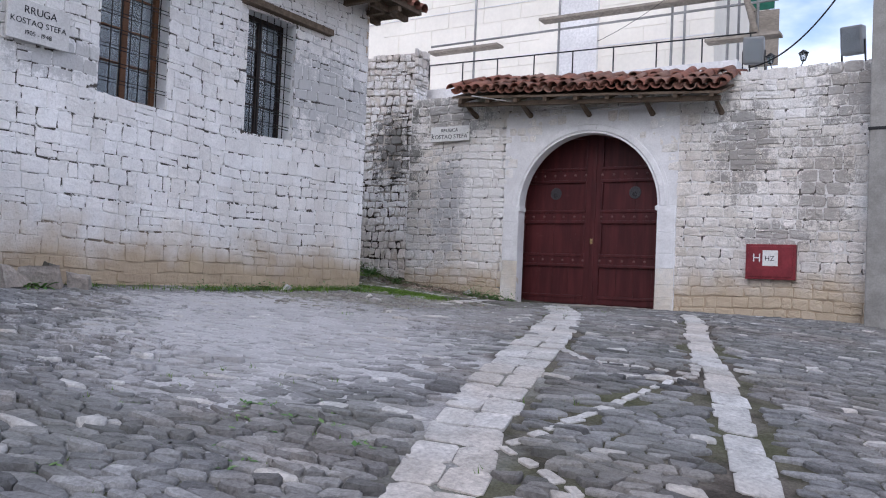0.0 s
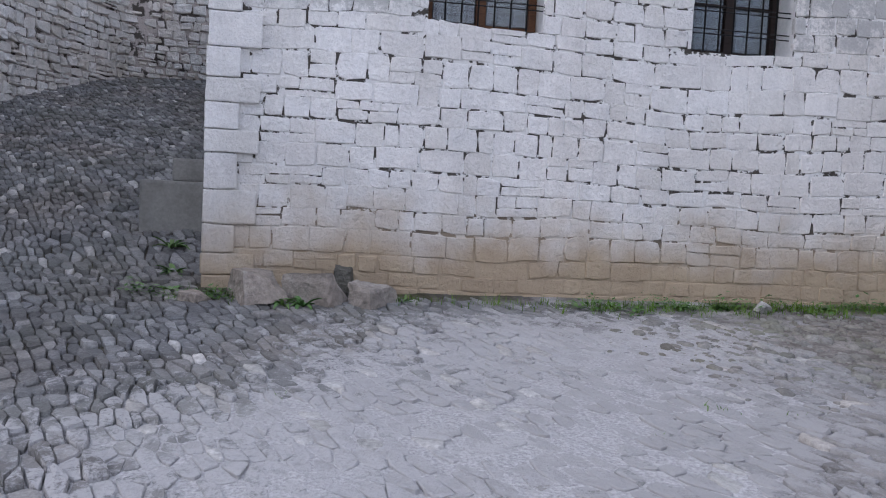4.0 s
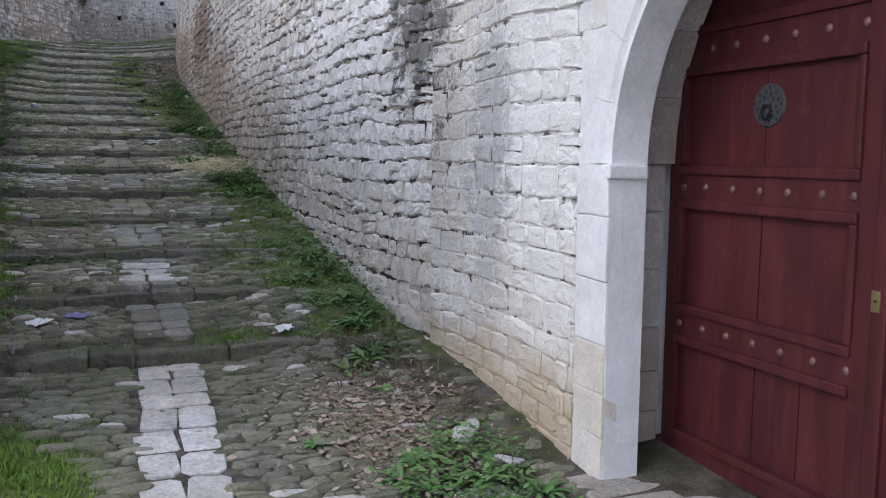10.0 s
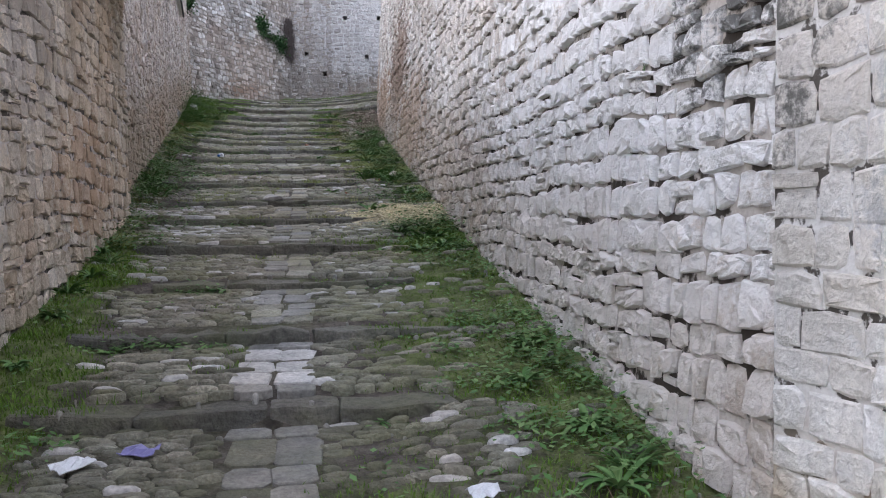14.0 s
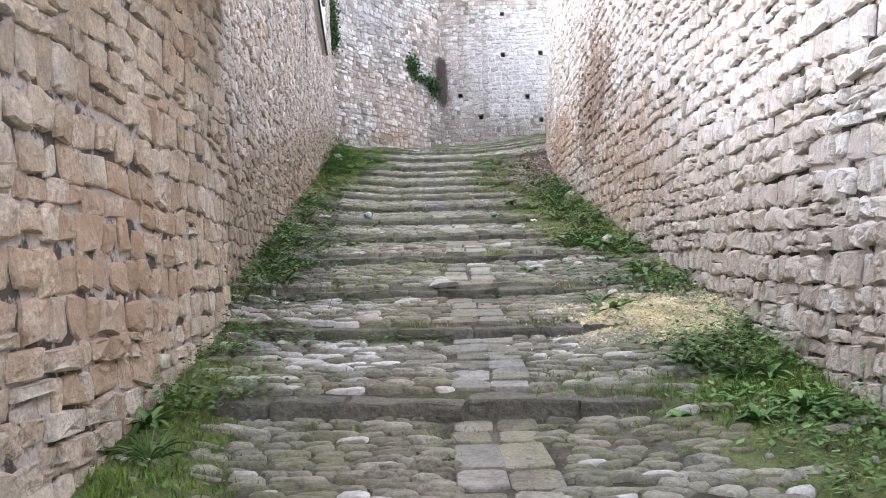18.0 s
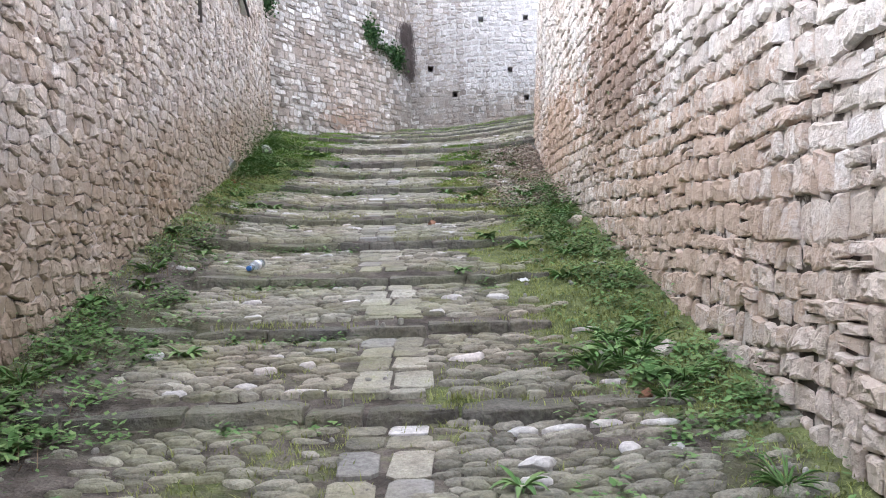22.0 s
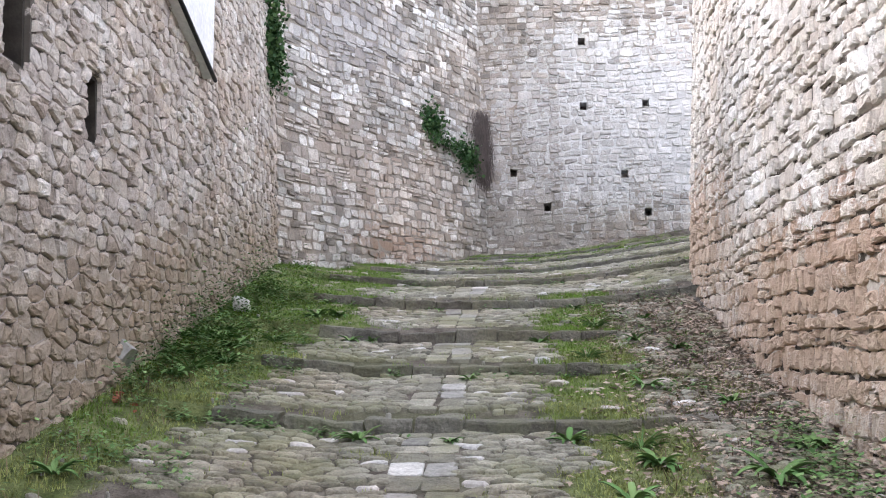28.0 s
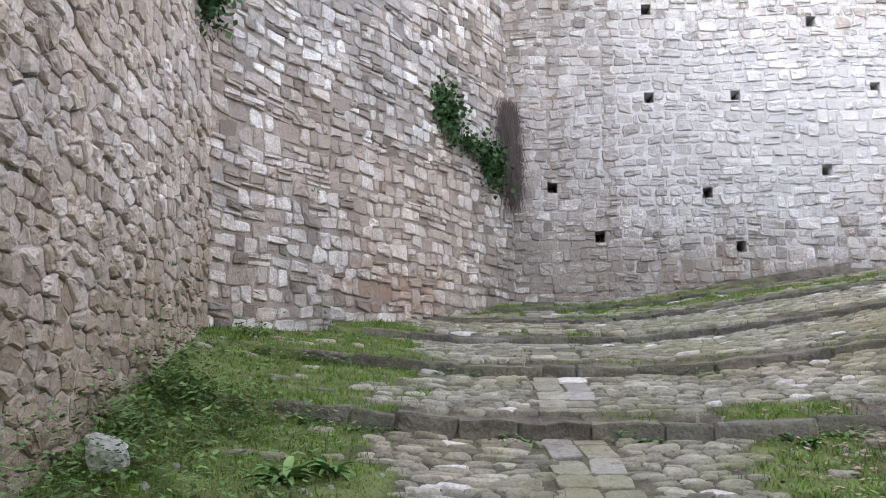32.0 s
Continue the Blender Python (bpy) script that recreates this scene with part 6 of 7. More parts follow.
# ---------------- beyond the gate wall ----------------
def make_building():
    house = b = empty("plastered_building", (7, 3, 0), "cream plastered building under repair behind the wall", "building")
    under(box_part("wall", (6.5, -.4, 0), (12, 14, 13), m_plaster, None, .02), b)
    under(box_part("pier", (6.38, 2.4, 0), (6.52, 3.4, 13), m_plaster_white, None, .01), b)
    for z in (6.2, 7.6, 9.0):
        under(box_part("string_course", (6.46, -.4, z), (6.52, 14, z + .025), m_plaster_white, None, .004), b)
    # large cladding slabs on the facade
    z, row = 4.1, 0
    while z < 10.4:
        y = -.38 - (.55 if row % 2 else 0)
        while y < 9:
            ya, yb = max(y, -.39), min(y + 1.09, 9)
            if yb - ya > .2 and not (ya < 3.42 and yb > 2.38):
                under(box_part("cladding_panel", (6.484, ya, z), (6.503, yb - .012, z + .608), m_plaster, None, .003), house)
            y += 1.1
        z += .62
        row += 1
    under(box_part("roof", (6.2, -.8, 13), (12.3, 14.4, 13.3), m_tile, None, .02), b)
    t = tagged(box_part("terrace", (.9, -2.3, -.5), (6.5, 14, 4.05), m_plaster_white, None, .01), "pale terrace behind the gate wall", "terrace", kind="structure")
    # railing on the terrace
    rail = empty("terrace_railing", (2.6, 1, 4.05), "thin dark metal railing along the terrace", "railing")
    for z in (4.25, 4.95):
        under(tube_part("rail", [(2.6, 6.5, z + .12), (2.6, -2.2, z)], .014, m_iron, None, 6), rail)
    for k in range(11):
        y = 6.4 - k * .85
        under(tube_part("post", [(2.6, y, 4.05), (2.6, y, 4.95 + .12 * (y + 2.2) / 8.7)], .014, m_iron, None, 6), rail)
    sc = empty("scaffold", (5.6, 1.5, 4.05), "tube scaffold with weathered planks", "scaffold")
    for y in (5.2, 2.9, .2, -1.0, -1.6):
        for x in (5.3, 6.2) if y < 2 else (5.3,):
            under(tube_part("standard", [(x, y, 4.05), (x, y, 11)], .03, m_galv, None, 8), sc)
    for z in (6.35, 8.2):
        under(tube_part("ledger", [(5.3, 6.5, z), (5.3, -2.0, z + .05)], .028, m_galv, None, 8), sc)
    for k, (ya, yb, z) in enumerate(((3.3, -1.1, 6.55), (6.4, 4.4, 6.1), (-.6, -2.1, 5.6))):
        under(box_part("plank", (5.0, yb, z), (5.35, ya, z + .06), m_plank, None, .006), sc)
    under(tube_part("brace", [(5.25, -1.0, 7.9), (5.25, -1.75, 5.1)], .07, m_plank, None, 6), sc)
    under(tube_part("brace", [(5.25, -.6, 7.6), (5.25, -1.55, 6.2)], .05, m_plank, None, 6), sc)
    bm = bmesh.new()
    add_box(bm, (5.9, -1.9, 5.2), (5.94, -1.3, 6.4))
    under(part("board", bm, m_plank), sc)
    bm = bmesh.new()
    add_box(bm, (6.15, -1.75, 6.5), (6.17, -1.2, 7.4))
    under(part("netting", bm, m_net), sc)


def make_lamps():
    for y, turn in ((-2.66, 8), (-4.04, -12)):
        f = empty("floodlight", (.45, y, 3.66), "grey floodlight on the wall top", "floodlight", "floodlights on the wall")
        box_part("housing", (-.10, -.15, .16), (.10, .15, .56), m_lamp_case, f, .025)
        box_part("lens", (-.112, -.12, .20), (-.098, .12, .52), m_glass, f, .004)
        for s in (-1, 1):
            box_part("bracket", (-.02, s * .16 - .008, .0), (.02, s * .16 + .008, .36), m_iron, f, .002)
        box_part("foot", (-.05, -.17, -.02), (.05, .17, .012), m_iron, f, .003)
        f.rotation_euler = (0, radians(-8), radians(turn))
    lamp = empty("twin_lantern", (.4, -3.14, 3.66), "pair of black lanterns on a curved bracket", "lantern")
    tube_part("arm", [(0, .34, .22), (0, .30, .10), (0, .14, .05), (0, -.14, .05), (0, -.30, .10), (0, -.34, .22)], .013, m_iron, lamp, 6)
    tube_part("stem", [(0, 0, -.03), (0, 0, .06)], .02, m_iron, lamp, 8)
    for s in (-1, 1):
        bm = bmesh.new()
        bmesh.ops.create_cone(bm, cap_ends=True, segments=6, radius1=.05, radius2=.095, depth=.18, matrix=Matrix.Translation((0, s * .34, .32)))
        h = part("lantern_glass", bm, m_glass, lamp)
        bm = bmesh.new()
        bmesh.ops.create_cone(bm, cap_ends=True, segments=6, radius1=.115, radius2=.025, depth=.08, matrix=Matrix.Translation((0, s * .34, .45)))
        part("cap", bm, m_iron, h)
        bm = bmesh.new()
        bmesh.ops.create_cone(bm, cap_ends=True, segments=6, radius1=.03, radius2=.055, depth=.03, matrix=Matrix.Translation((0, s * .34, .225)))
        part("collar", bm, m_iron, h)
        for k in range(6):
            a = k * math.tau / 6
            tube_part("rib", [(.05 * math.cos(a), s * .34 + .05 * math.sin(a), .23), (.096 * math.cos(a), s * .34 + .096 * math.sin(a), .41)], .006, m_iron, h, 5)
    lamp.scale = (.68, .68, .60)


def sag(a, b, drop, n=18):
    a, b = Vector(a), Vector(b)
    return [a.lerp(b, i / n) - Vector((0, 0, drop * 4 * (i / n) * (1 - i / n))) for i in range(n + 1)]


def make_pole():
    p = empty("utility_pole", (-.12, -4.49, 0), "square grey concrete utility pole beside the wall", "pole")
    bm = bmesh.new()
    add_box(bm, (-.16, -.16, -.4), (.16, .16, 8.0), .02)
    for v in bm.verts:
        v.co.x *= 1 - .02 * max(0, v.co.z)
        v.co.y *= 1 - .02 * max(0, v.co.z)
    part("shaft", bm, m_concrete, p)
    for z in (2.6, 5.2):
        box_part("strap", (-.165, -.165, z), (.165, .165, z + .04), m_iron, p, .004)
    cab = tagged(tube_part("hanging_cable", sag((-.1, -4.3, 5.2), (.45, -2.6, 3.78), .35), .012, m_cable, None, 6), "black cable slung from pole to wall", "cable")
    tagged(tube_part("canopy_cable", [(-.46, 1.75, 3.50), (-.38, 1.3, 3.42), (-.2, .8, 3.34), (0, .35, 3.28), (.13, 0, 3.26), (.15, -.6, 3.25), (.15, -1.4, 3.29), (.14, -2.1, 3.36), (.12, -2.8, 3.46)], .011, m_white_cable, None, 6), "pale slack cable hung under the canopy edge", "cable")
    tagged(tube_part("overhead_wire", sag((-.1, -4.5, 7.4), (7, 3, 6.4), .5), .006, m_cable, None, 5), "thin black overhead wire", "cable")

# ---------------- loose stones and litter ----------------
def rock(name, x, y, size, material, label, seed, category="stone", squash=(1, 1, .7), sink=.25):
    bm = bmesh.new()
    bmesh.ops.create_icosphere(bm, subdivisions=3 if size > .12 else 2, radius=1)
    r = random.Random(seed)
    cuts = [Vector((r.uniform(-1, 1), r.uniform(-1, 1), r.uniform(-.6, 1))).normalized() for _ in range(9)]
    if category == "boulder":
        cuts = [(Vector(a) + Vector((r.uniform(-.2, .2), r.uniform(-.2, .2), r.uniform(-.2, .2)))).normalized() for a in ((1, 0, 0), (-1, 0, 0), (0, 1, 0), (0, -1, 0), (0, 0, 1), (0, 0, -1), (.7, .3, .6))]
    for v in bm.verts:
        p = v.co.copy()
        for c in cuts:
            over = p.dot(c) - .50
            if over > 0:
                p -= c * over
        p *= 1 + .12 * noise.noise(p * 2.1 + Vector((seed, 0, 0))) + .07 * noise.noise(p * 5.3 + Vector((0, seed, 0)))
        v.co = Vector((p.x * size * squash[0], p.y * size * squash[1], p.z * size * squash[2]))
    bmesh.ops.rotate(bm, verts=bm.verts, matrix=Matrix.Rotation(r.uniform(0, 6.28), 3, "Z"))
    low = min(v.co.z for v in bm.verts)
    ob = part(name, bm, material)
    ob.location = (x, y, ground_z(x, y) - low * (1 - sink) - .005)
    return tagged(ob, label, category)


def make_stones():
    for i, (x, y, s, sq) in enumerate([(-8.62, 1.60, .34, (1.1, .7, .60)), (-8.20, 1.58, .29, (1.1, .75, .66)), (-7.84, 1.55, .27, (1.1, .7, .6)), (-8.02, 1.76, .24, (.9, .5, .95)), (-8.98, 1.5, .13, (1, 1, .6))]):
        rock("boulder", x, y, s, m_boulder if i != 3 else m_kerb, "rough pale boulder against the house wall", 50 + i, "boulder", sq)
    rock("loose_block", -4.28, .81, .075, m_white_slab, "small squared white stone on the dirt", 61, squash=(1, .8, .7))
    rock("loose_stone", -4.81, .35, .11, m_white_slab, "pale loose stone on the dirt", 62, squash=(1.1, .8, .6))
    rock("loose_stone", -4.95, 1.58, .09, m_white_slab, "pale stone by the house wall", 63)
    rock("foot_stone", -.25, 1.78, .11, m_white_slab, "pale broken stone at the wall's foot", 64, squash=(.9, 1.2, .7))
    rock("foot_stone", -.15, 1.42, .09, m_white_slab, "pale broken stone at the wall's foot", 65, squash=(1.2, .8, .5))
    rock("foot_stone", -.5, .95, .08, m_white_slab, "pale broken stone near the gate", 66, squash=(1.3, .8, .4))
    rock("boulder", -.22, 18.52, .13, m_lime, "round pale boulder among weeds", 67, "rock")
    rock("brown_stone", -1.78, 19.27, .11, m_brown_stone, "smooth brown stone on a step", 68, squash=(1.2, .7, .5))
    for k, (x, y, q) in enumerate(((-4.85, 22.36, .06), (-4.74, 22.42, .035), (-4.9, 22.5, .04), (-4.68, 22.3, .025))):
        rock("brick_piece", x, y, q, m_brick_red, "broken red brick at the lane's edge", 84 + k, "brick", (1.2, .8, .6), .05)
    rock("brick_piece", -1.15, 12.5, .045, m_brick_red, "small piece of red brick among cobbles", 70, "brick")
    rock("brown_stone", -.62, 13.6, .10, m_brown_stone, "flat brown stone on a step", 71, squash=(1.3, .6, .5))
    rock("white_rock", -5.03, 25.75, .17, m_white_slab, "white rock in the grass", 72, "rock")
    rock("grey_slab", -5.15, 22.9, .26, m_concrete, "leaning grey slab by the wall", 73, "slab", (.5, 1, 1.1))
    rock("white_rock", -.35, 14.3, .10, m_lime, "white rock among weeds by the wall", 74, "rock")
    rock("white_rock", -3.05, 4.35, .12, m_white_slab, "pale stone on the kerb", 75, "rock")
    rock("white_rock", -3.15, 3.75, .15, m_white_slab, "pale stone on the kerb", 76, "rock", (1.2, .8, .6))
    rock("white_rock", -3.45, 10.75, .09, m_white_slab, "broken white stone at the lane's edge", 78, "rock", (1.2, .8, .6))
    rock("white_rock", -3.2, 10.3, .09, m_white_slab, "broken white stone at the lane's edge", 79, "rock", (1.3, .8, .4))
    rock("white_rock", -1.25, 12.9, .10, m_white_slab, "rough white stone among cobbles", 80, "rock", (1.3, .8, .5))
    rock("white_rock", -2.15, 11.95, .12, m_white_slab, "rough white stone in a cobbled step", 81, "rock", (1.5, .7, .4))
    # gravel scattered over the dirt
    r = random.Random(82)
    bits = []
    for _ in range(1000):
        x, y = r.gauss(-4.4, .75), r.gauss(.5, .65)
        if y > 1.7 and x > -9 or x > -3 and y > 1.6:
            continue
        s = r.uniform(.005, .017)
        bits.append(cobble(x, y, s, s * .8, r.uniform(0, 3), s, r, 5, .6))
    for _ in range(900):
        y = r.uniform(2, 30)
        x = r.uniform(left_edge(y) + .1, 0)
        s = r.uniform(.007, .022)
        bits.append(cobble(x, y, s, s * .8, r.uniform(0, 3), s * 1.1, r, 5, .6))
    for _ in range(1500):
        x, y = r.uniform(-7.6, -3.5), r.uniform(-1.6, 1.45)
        if math.hypot(x + 4.5, y - .4) > 1.7 + r.uniform(-.6, .5):
            continue
        s = r.uniform(.015, .03) + (r.uniform(0, .04) if r.random() < .3 else 0)
        bits.append(cobble(x, y, s * 1.25, s * .8, r.uniform(0, 3), s * r.uniform(.2, .55), r, 6, .7, 2.5))
    pour("gravel", bits, m_paver, None)
    tagged(bpy.data.objects["gravel"], "pale gravel scattered over dirt and cobbles", "gravel", kind="stuff")


def make_sticks():
    r = random.Random(83)
    for x, y, L, turn in ((-4.35, .05, .34, 20), (-3.6, -.35, .28, 75), (-3.95, .55, .22, -35), (-4.9, 1.1, .20, 8), (-3.35, -.1, .3, 60)):
        a = radians(turn)
        pts = []
        for k in range(6):
            d = (k / 5 - .5) * L
            px, py = x + d * math.cos(a) + r.uniform(-.006, .006), y + d * math.sin(a) + r.uniform(-.006, .006)
            pts.append((px, py, ground_z(px, py) + .014))
        tagged(tube_part("stick", pts, [.006, .008, .008, .007, .006, .003], m_plank, None, 6), "pale dry stick lying on the dirt", "stick")


def crumpled(name, x, y, w, d, material, label, seed, turn=0):
    r = random.Random(seed)
    bm = bmesh.new()
    bmesh.ops.create_grid(bm, x_segments=5, y_segments=4, size=.5)
    for v in bm.verts:
        v.co = Vector((v.co.x * w, v.co.y * d, .02 + r.uniform(0, .028)))
    ext = bmesh.ops.extrude_face_region(bm, geom=bm.faces[:])
    bmesh.ops.translate(bm, verts=[g for g in ext["geom"] if isinstance(g, bmesh.types.BMVert)], vec=(0, 0, .004))
    ob = part(name, bm, material)
    ob.matrix_world = pose(x, y, ground_z(x, y) + .012, 6, -4, turn)
    return tagged(ob, label, "litter")


def make_litter():
    crumpled("paper_scrap", -.90, 3.72, .13, .10, m_paper, "white paper scrap on the kerb", 91, 10)
    crumpled("paper_scrap", -2.58, 4.18, .16, .11, m_paper, "crumpled white paper on mossy cobbles", 92, 40)
    w = crumpled("sweet_wrapper", -2.33, 4.30, .16, .10, m_purple, "crumpled purple wrapper on mossy cobbles", 93, -20)
    crumpled("paper_scrap", -1.0, 16.22, .09, .06, m_paper, "small white scrap on a grassy step", 94, 15)
    b = empty("plastic_bottle", (-3.32, 16.98, ground_z(-3.32, 16.9) + .065), "discarded clear plastic bottle with blue cap", "bottle")
    bm = bmesh.new()
    prof = [(0, .024), (.004, .030), (.05, .031), (.06, .028), (.07, .031), (.10, .031), (.11, .028), (.12, .031), (.16, .029), (.19, .016), (.205, .0125), (.215, .0125)]
    tube(bm, [(x, 0, 0) for x, _ in prof], [q for _, q in prof], 14)
    body = part("body", bm, m_pet, b, smooth=True)
    tube_part("cap", [(.212, 0, 0), (.216, 0, 0), (.236, 0, 0), (.238, 0, 0)], [.012, .0165, .0165, .014], m_blue_cap, b, 12, "blue screw cap")
    tube_part("label_band", [(.07, 0, 0), (.072, 0, 0), (.115, 0, 0), (.117, 0, 0)], [.030, .0318, .0318, .030], m_paper, b, 14, "pale paper label")
    b.rotation_euler, b.scale = (0, 0.1, radians(-97)), (1.4, 1.4, 1.4)


# ---------------- plants ----------------
def blade(verts, faces, x, y, z, high, lean, turn, wide):
    o = len(verts)
    c, s = math.cos(turn), math.sin(turn)
    for f, w in ((0, 1), (.55, .75), (1, .08)):
        d = lean * f * f
        for k in (-1, 1):
            px, py = d, k * wide * w / 2
            verts.append((x + px * c - py * s, y + px * s + py * c, z + high * f * (1 - .25 * f * min(1, lean / max(high, .01)))))
    faces += [(o, o + 1, o + 3, o + 2), (o + 2, o + 3, o + 5, o + 4)]


def make_grass():
    r = random.Random(101)
    verts, faces = [], []
    tuft = 0
    while tuft < 43000:
        y = r.uniform(1.2, 34.0)
        le = left_edge(max(y, 1.9))
        x = r.uniform(le, (-.02 if y < 27.5 else 2.5))
        if r.random() > lush(x, y) ** 1.1 or (math.hypot((x + .62) / .6, (y - 10.75) / .6) < 1 and r.random() < .85):
            continue
        tuft += 1
        if abs(x - strip_x(y)) < .2 and r.random() < .85:
            continue
        z = ground_z(x, y) - .01
        tall = r.uniform(.018, .055) * (1.0 + .9 * max(0, wob(x, y, 6, .9))) * (.55 if 4 < y < 8.4 and x > -2 else .7 if 13 < y < 20 and x > -2 else 1.25 if 8.6 < y < 10.2 and x > -2 else 1)
        for _ in range(r.randrange(3, 7)):
            h = tall * r.uniform(.5, 1.2)
            blade(verts, faces, x + r.gauss(0, .03), y + r.gauss(0, .03), z, h, h * r.uniform(.2, 1.0), r.uniform(0, 6.28), r.uniform(.004, .008))
    # the green corner between the house and the pale strip
    for _ in range(3600):
        x, y = r.uniform(-3.8, -2.1), r.uniform(.5, 2.8)
        if r.random() > lush(x, y) or abs(x - strip_x(y)) < .22 or off_line(x, y, STRIP_C) < .2 or (y > 1.7 and x < left_edge(y) + .02) or (x < -3.2 and y > 1.66):
            continue
        z = ground_z(x, y) - .01
        for _ in range(r.randrange(3, 7)):
            h = r.uniform(.02, .055) * (1.0 + .6 * max(0, wob(x, y, 6, .9)))
            blade(verts, faces, x + r.gauss(0, .03), y + r.gauss(0, .03), z, h, h * r.uniform(.3, 1.0), r.uniform(0, 6.28), r.uniform(.004, .008))
    # along the house wall, between yard stones
    for _ in range(700):
        k = r.random()
        if k < .45:
            x, y = r.uniform(-6.3, -3.2), 1.72 - abs(r.gauss(0, .16))
        elif k < .6:
            x, y = r.uniform(-9.2, -6.4), 1.72 - abs(r.gauss(0, .10))
        elif k < .85:
            x, y = r.gauss(-4.0, 1.2), r.gauss(-1.0, .5)
        else:
            x, y = r.gauss(-10.0, .8), r.gauss(-2.4, .8)
        z = ground_z(x, y) - .01
        for _ in range(r.randrange(3, 7)):
            h = r.uniform(.02, .07) * (1.5 if k < .6 else .8)
            blade(verts, faces, x + r.gauss(0, .025), y + r.gauss(0, .025), z, h, h * r.uniform(.2, 1), r.uniform(0, 6.28), r.uniform(.004, .008))
    tagged(mesh_part("grass", verts, faces, m_grass), "short green grass and moss on the steps", "grass", kind="stuff")


def leaf_blade(bm, length, wide, lift, droop, turn, segs=5, base=.0, z0=.0):
    """One arching leaf with a folded midrib."""
    c, s = math.cos(turn), math.sin(turn)
    prev = None
    for i in range(segs + 1):
        f = i / segs
        d = base + length * f
        w = wide * math.sin(math.pi * min(1, .12 + .88 * f)) ** .8 * (1 if i < segs else .05)
        z = z0 + lift * f - droop * f * f
        row = []
        for k, dz in ((-.5, .012), (0, 0), (.5, .012)):
            py = k * w
            row.append(bm.verts.new((d * c - py * s, d * s + py * c, z + dz * (w / max(wide, 1e-3)))))
        if prev:
            for a in (0, 1):
                bm.faces.new((prev[a], prev[a + 1], row[a + 1], row[a]))
        prev = row


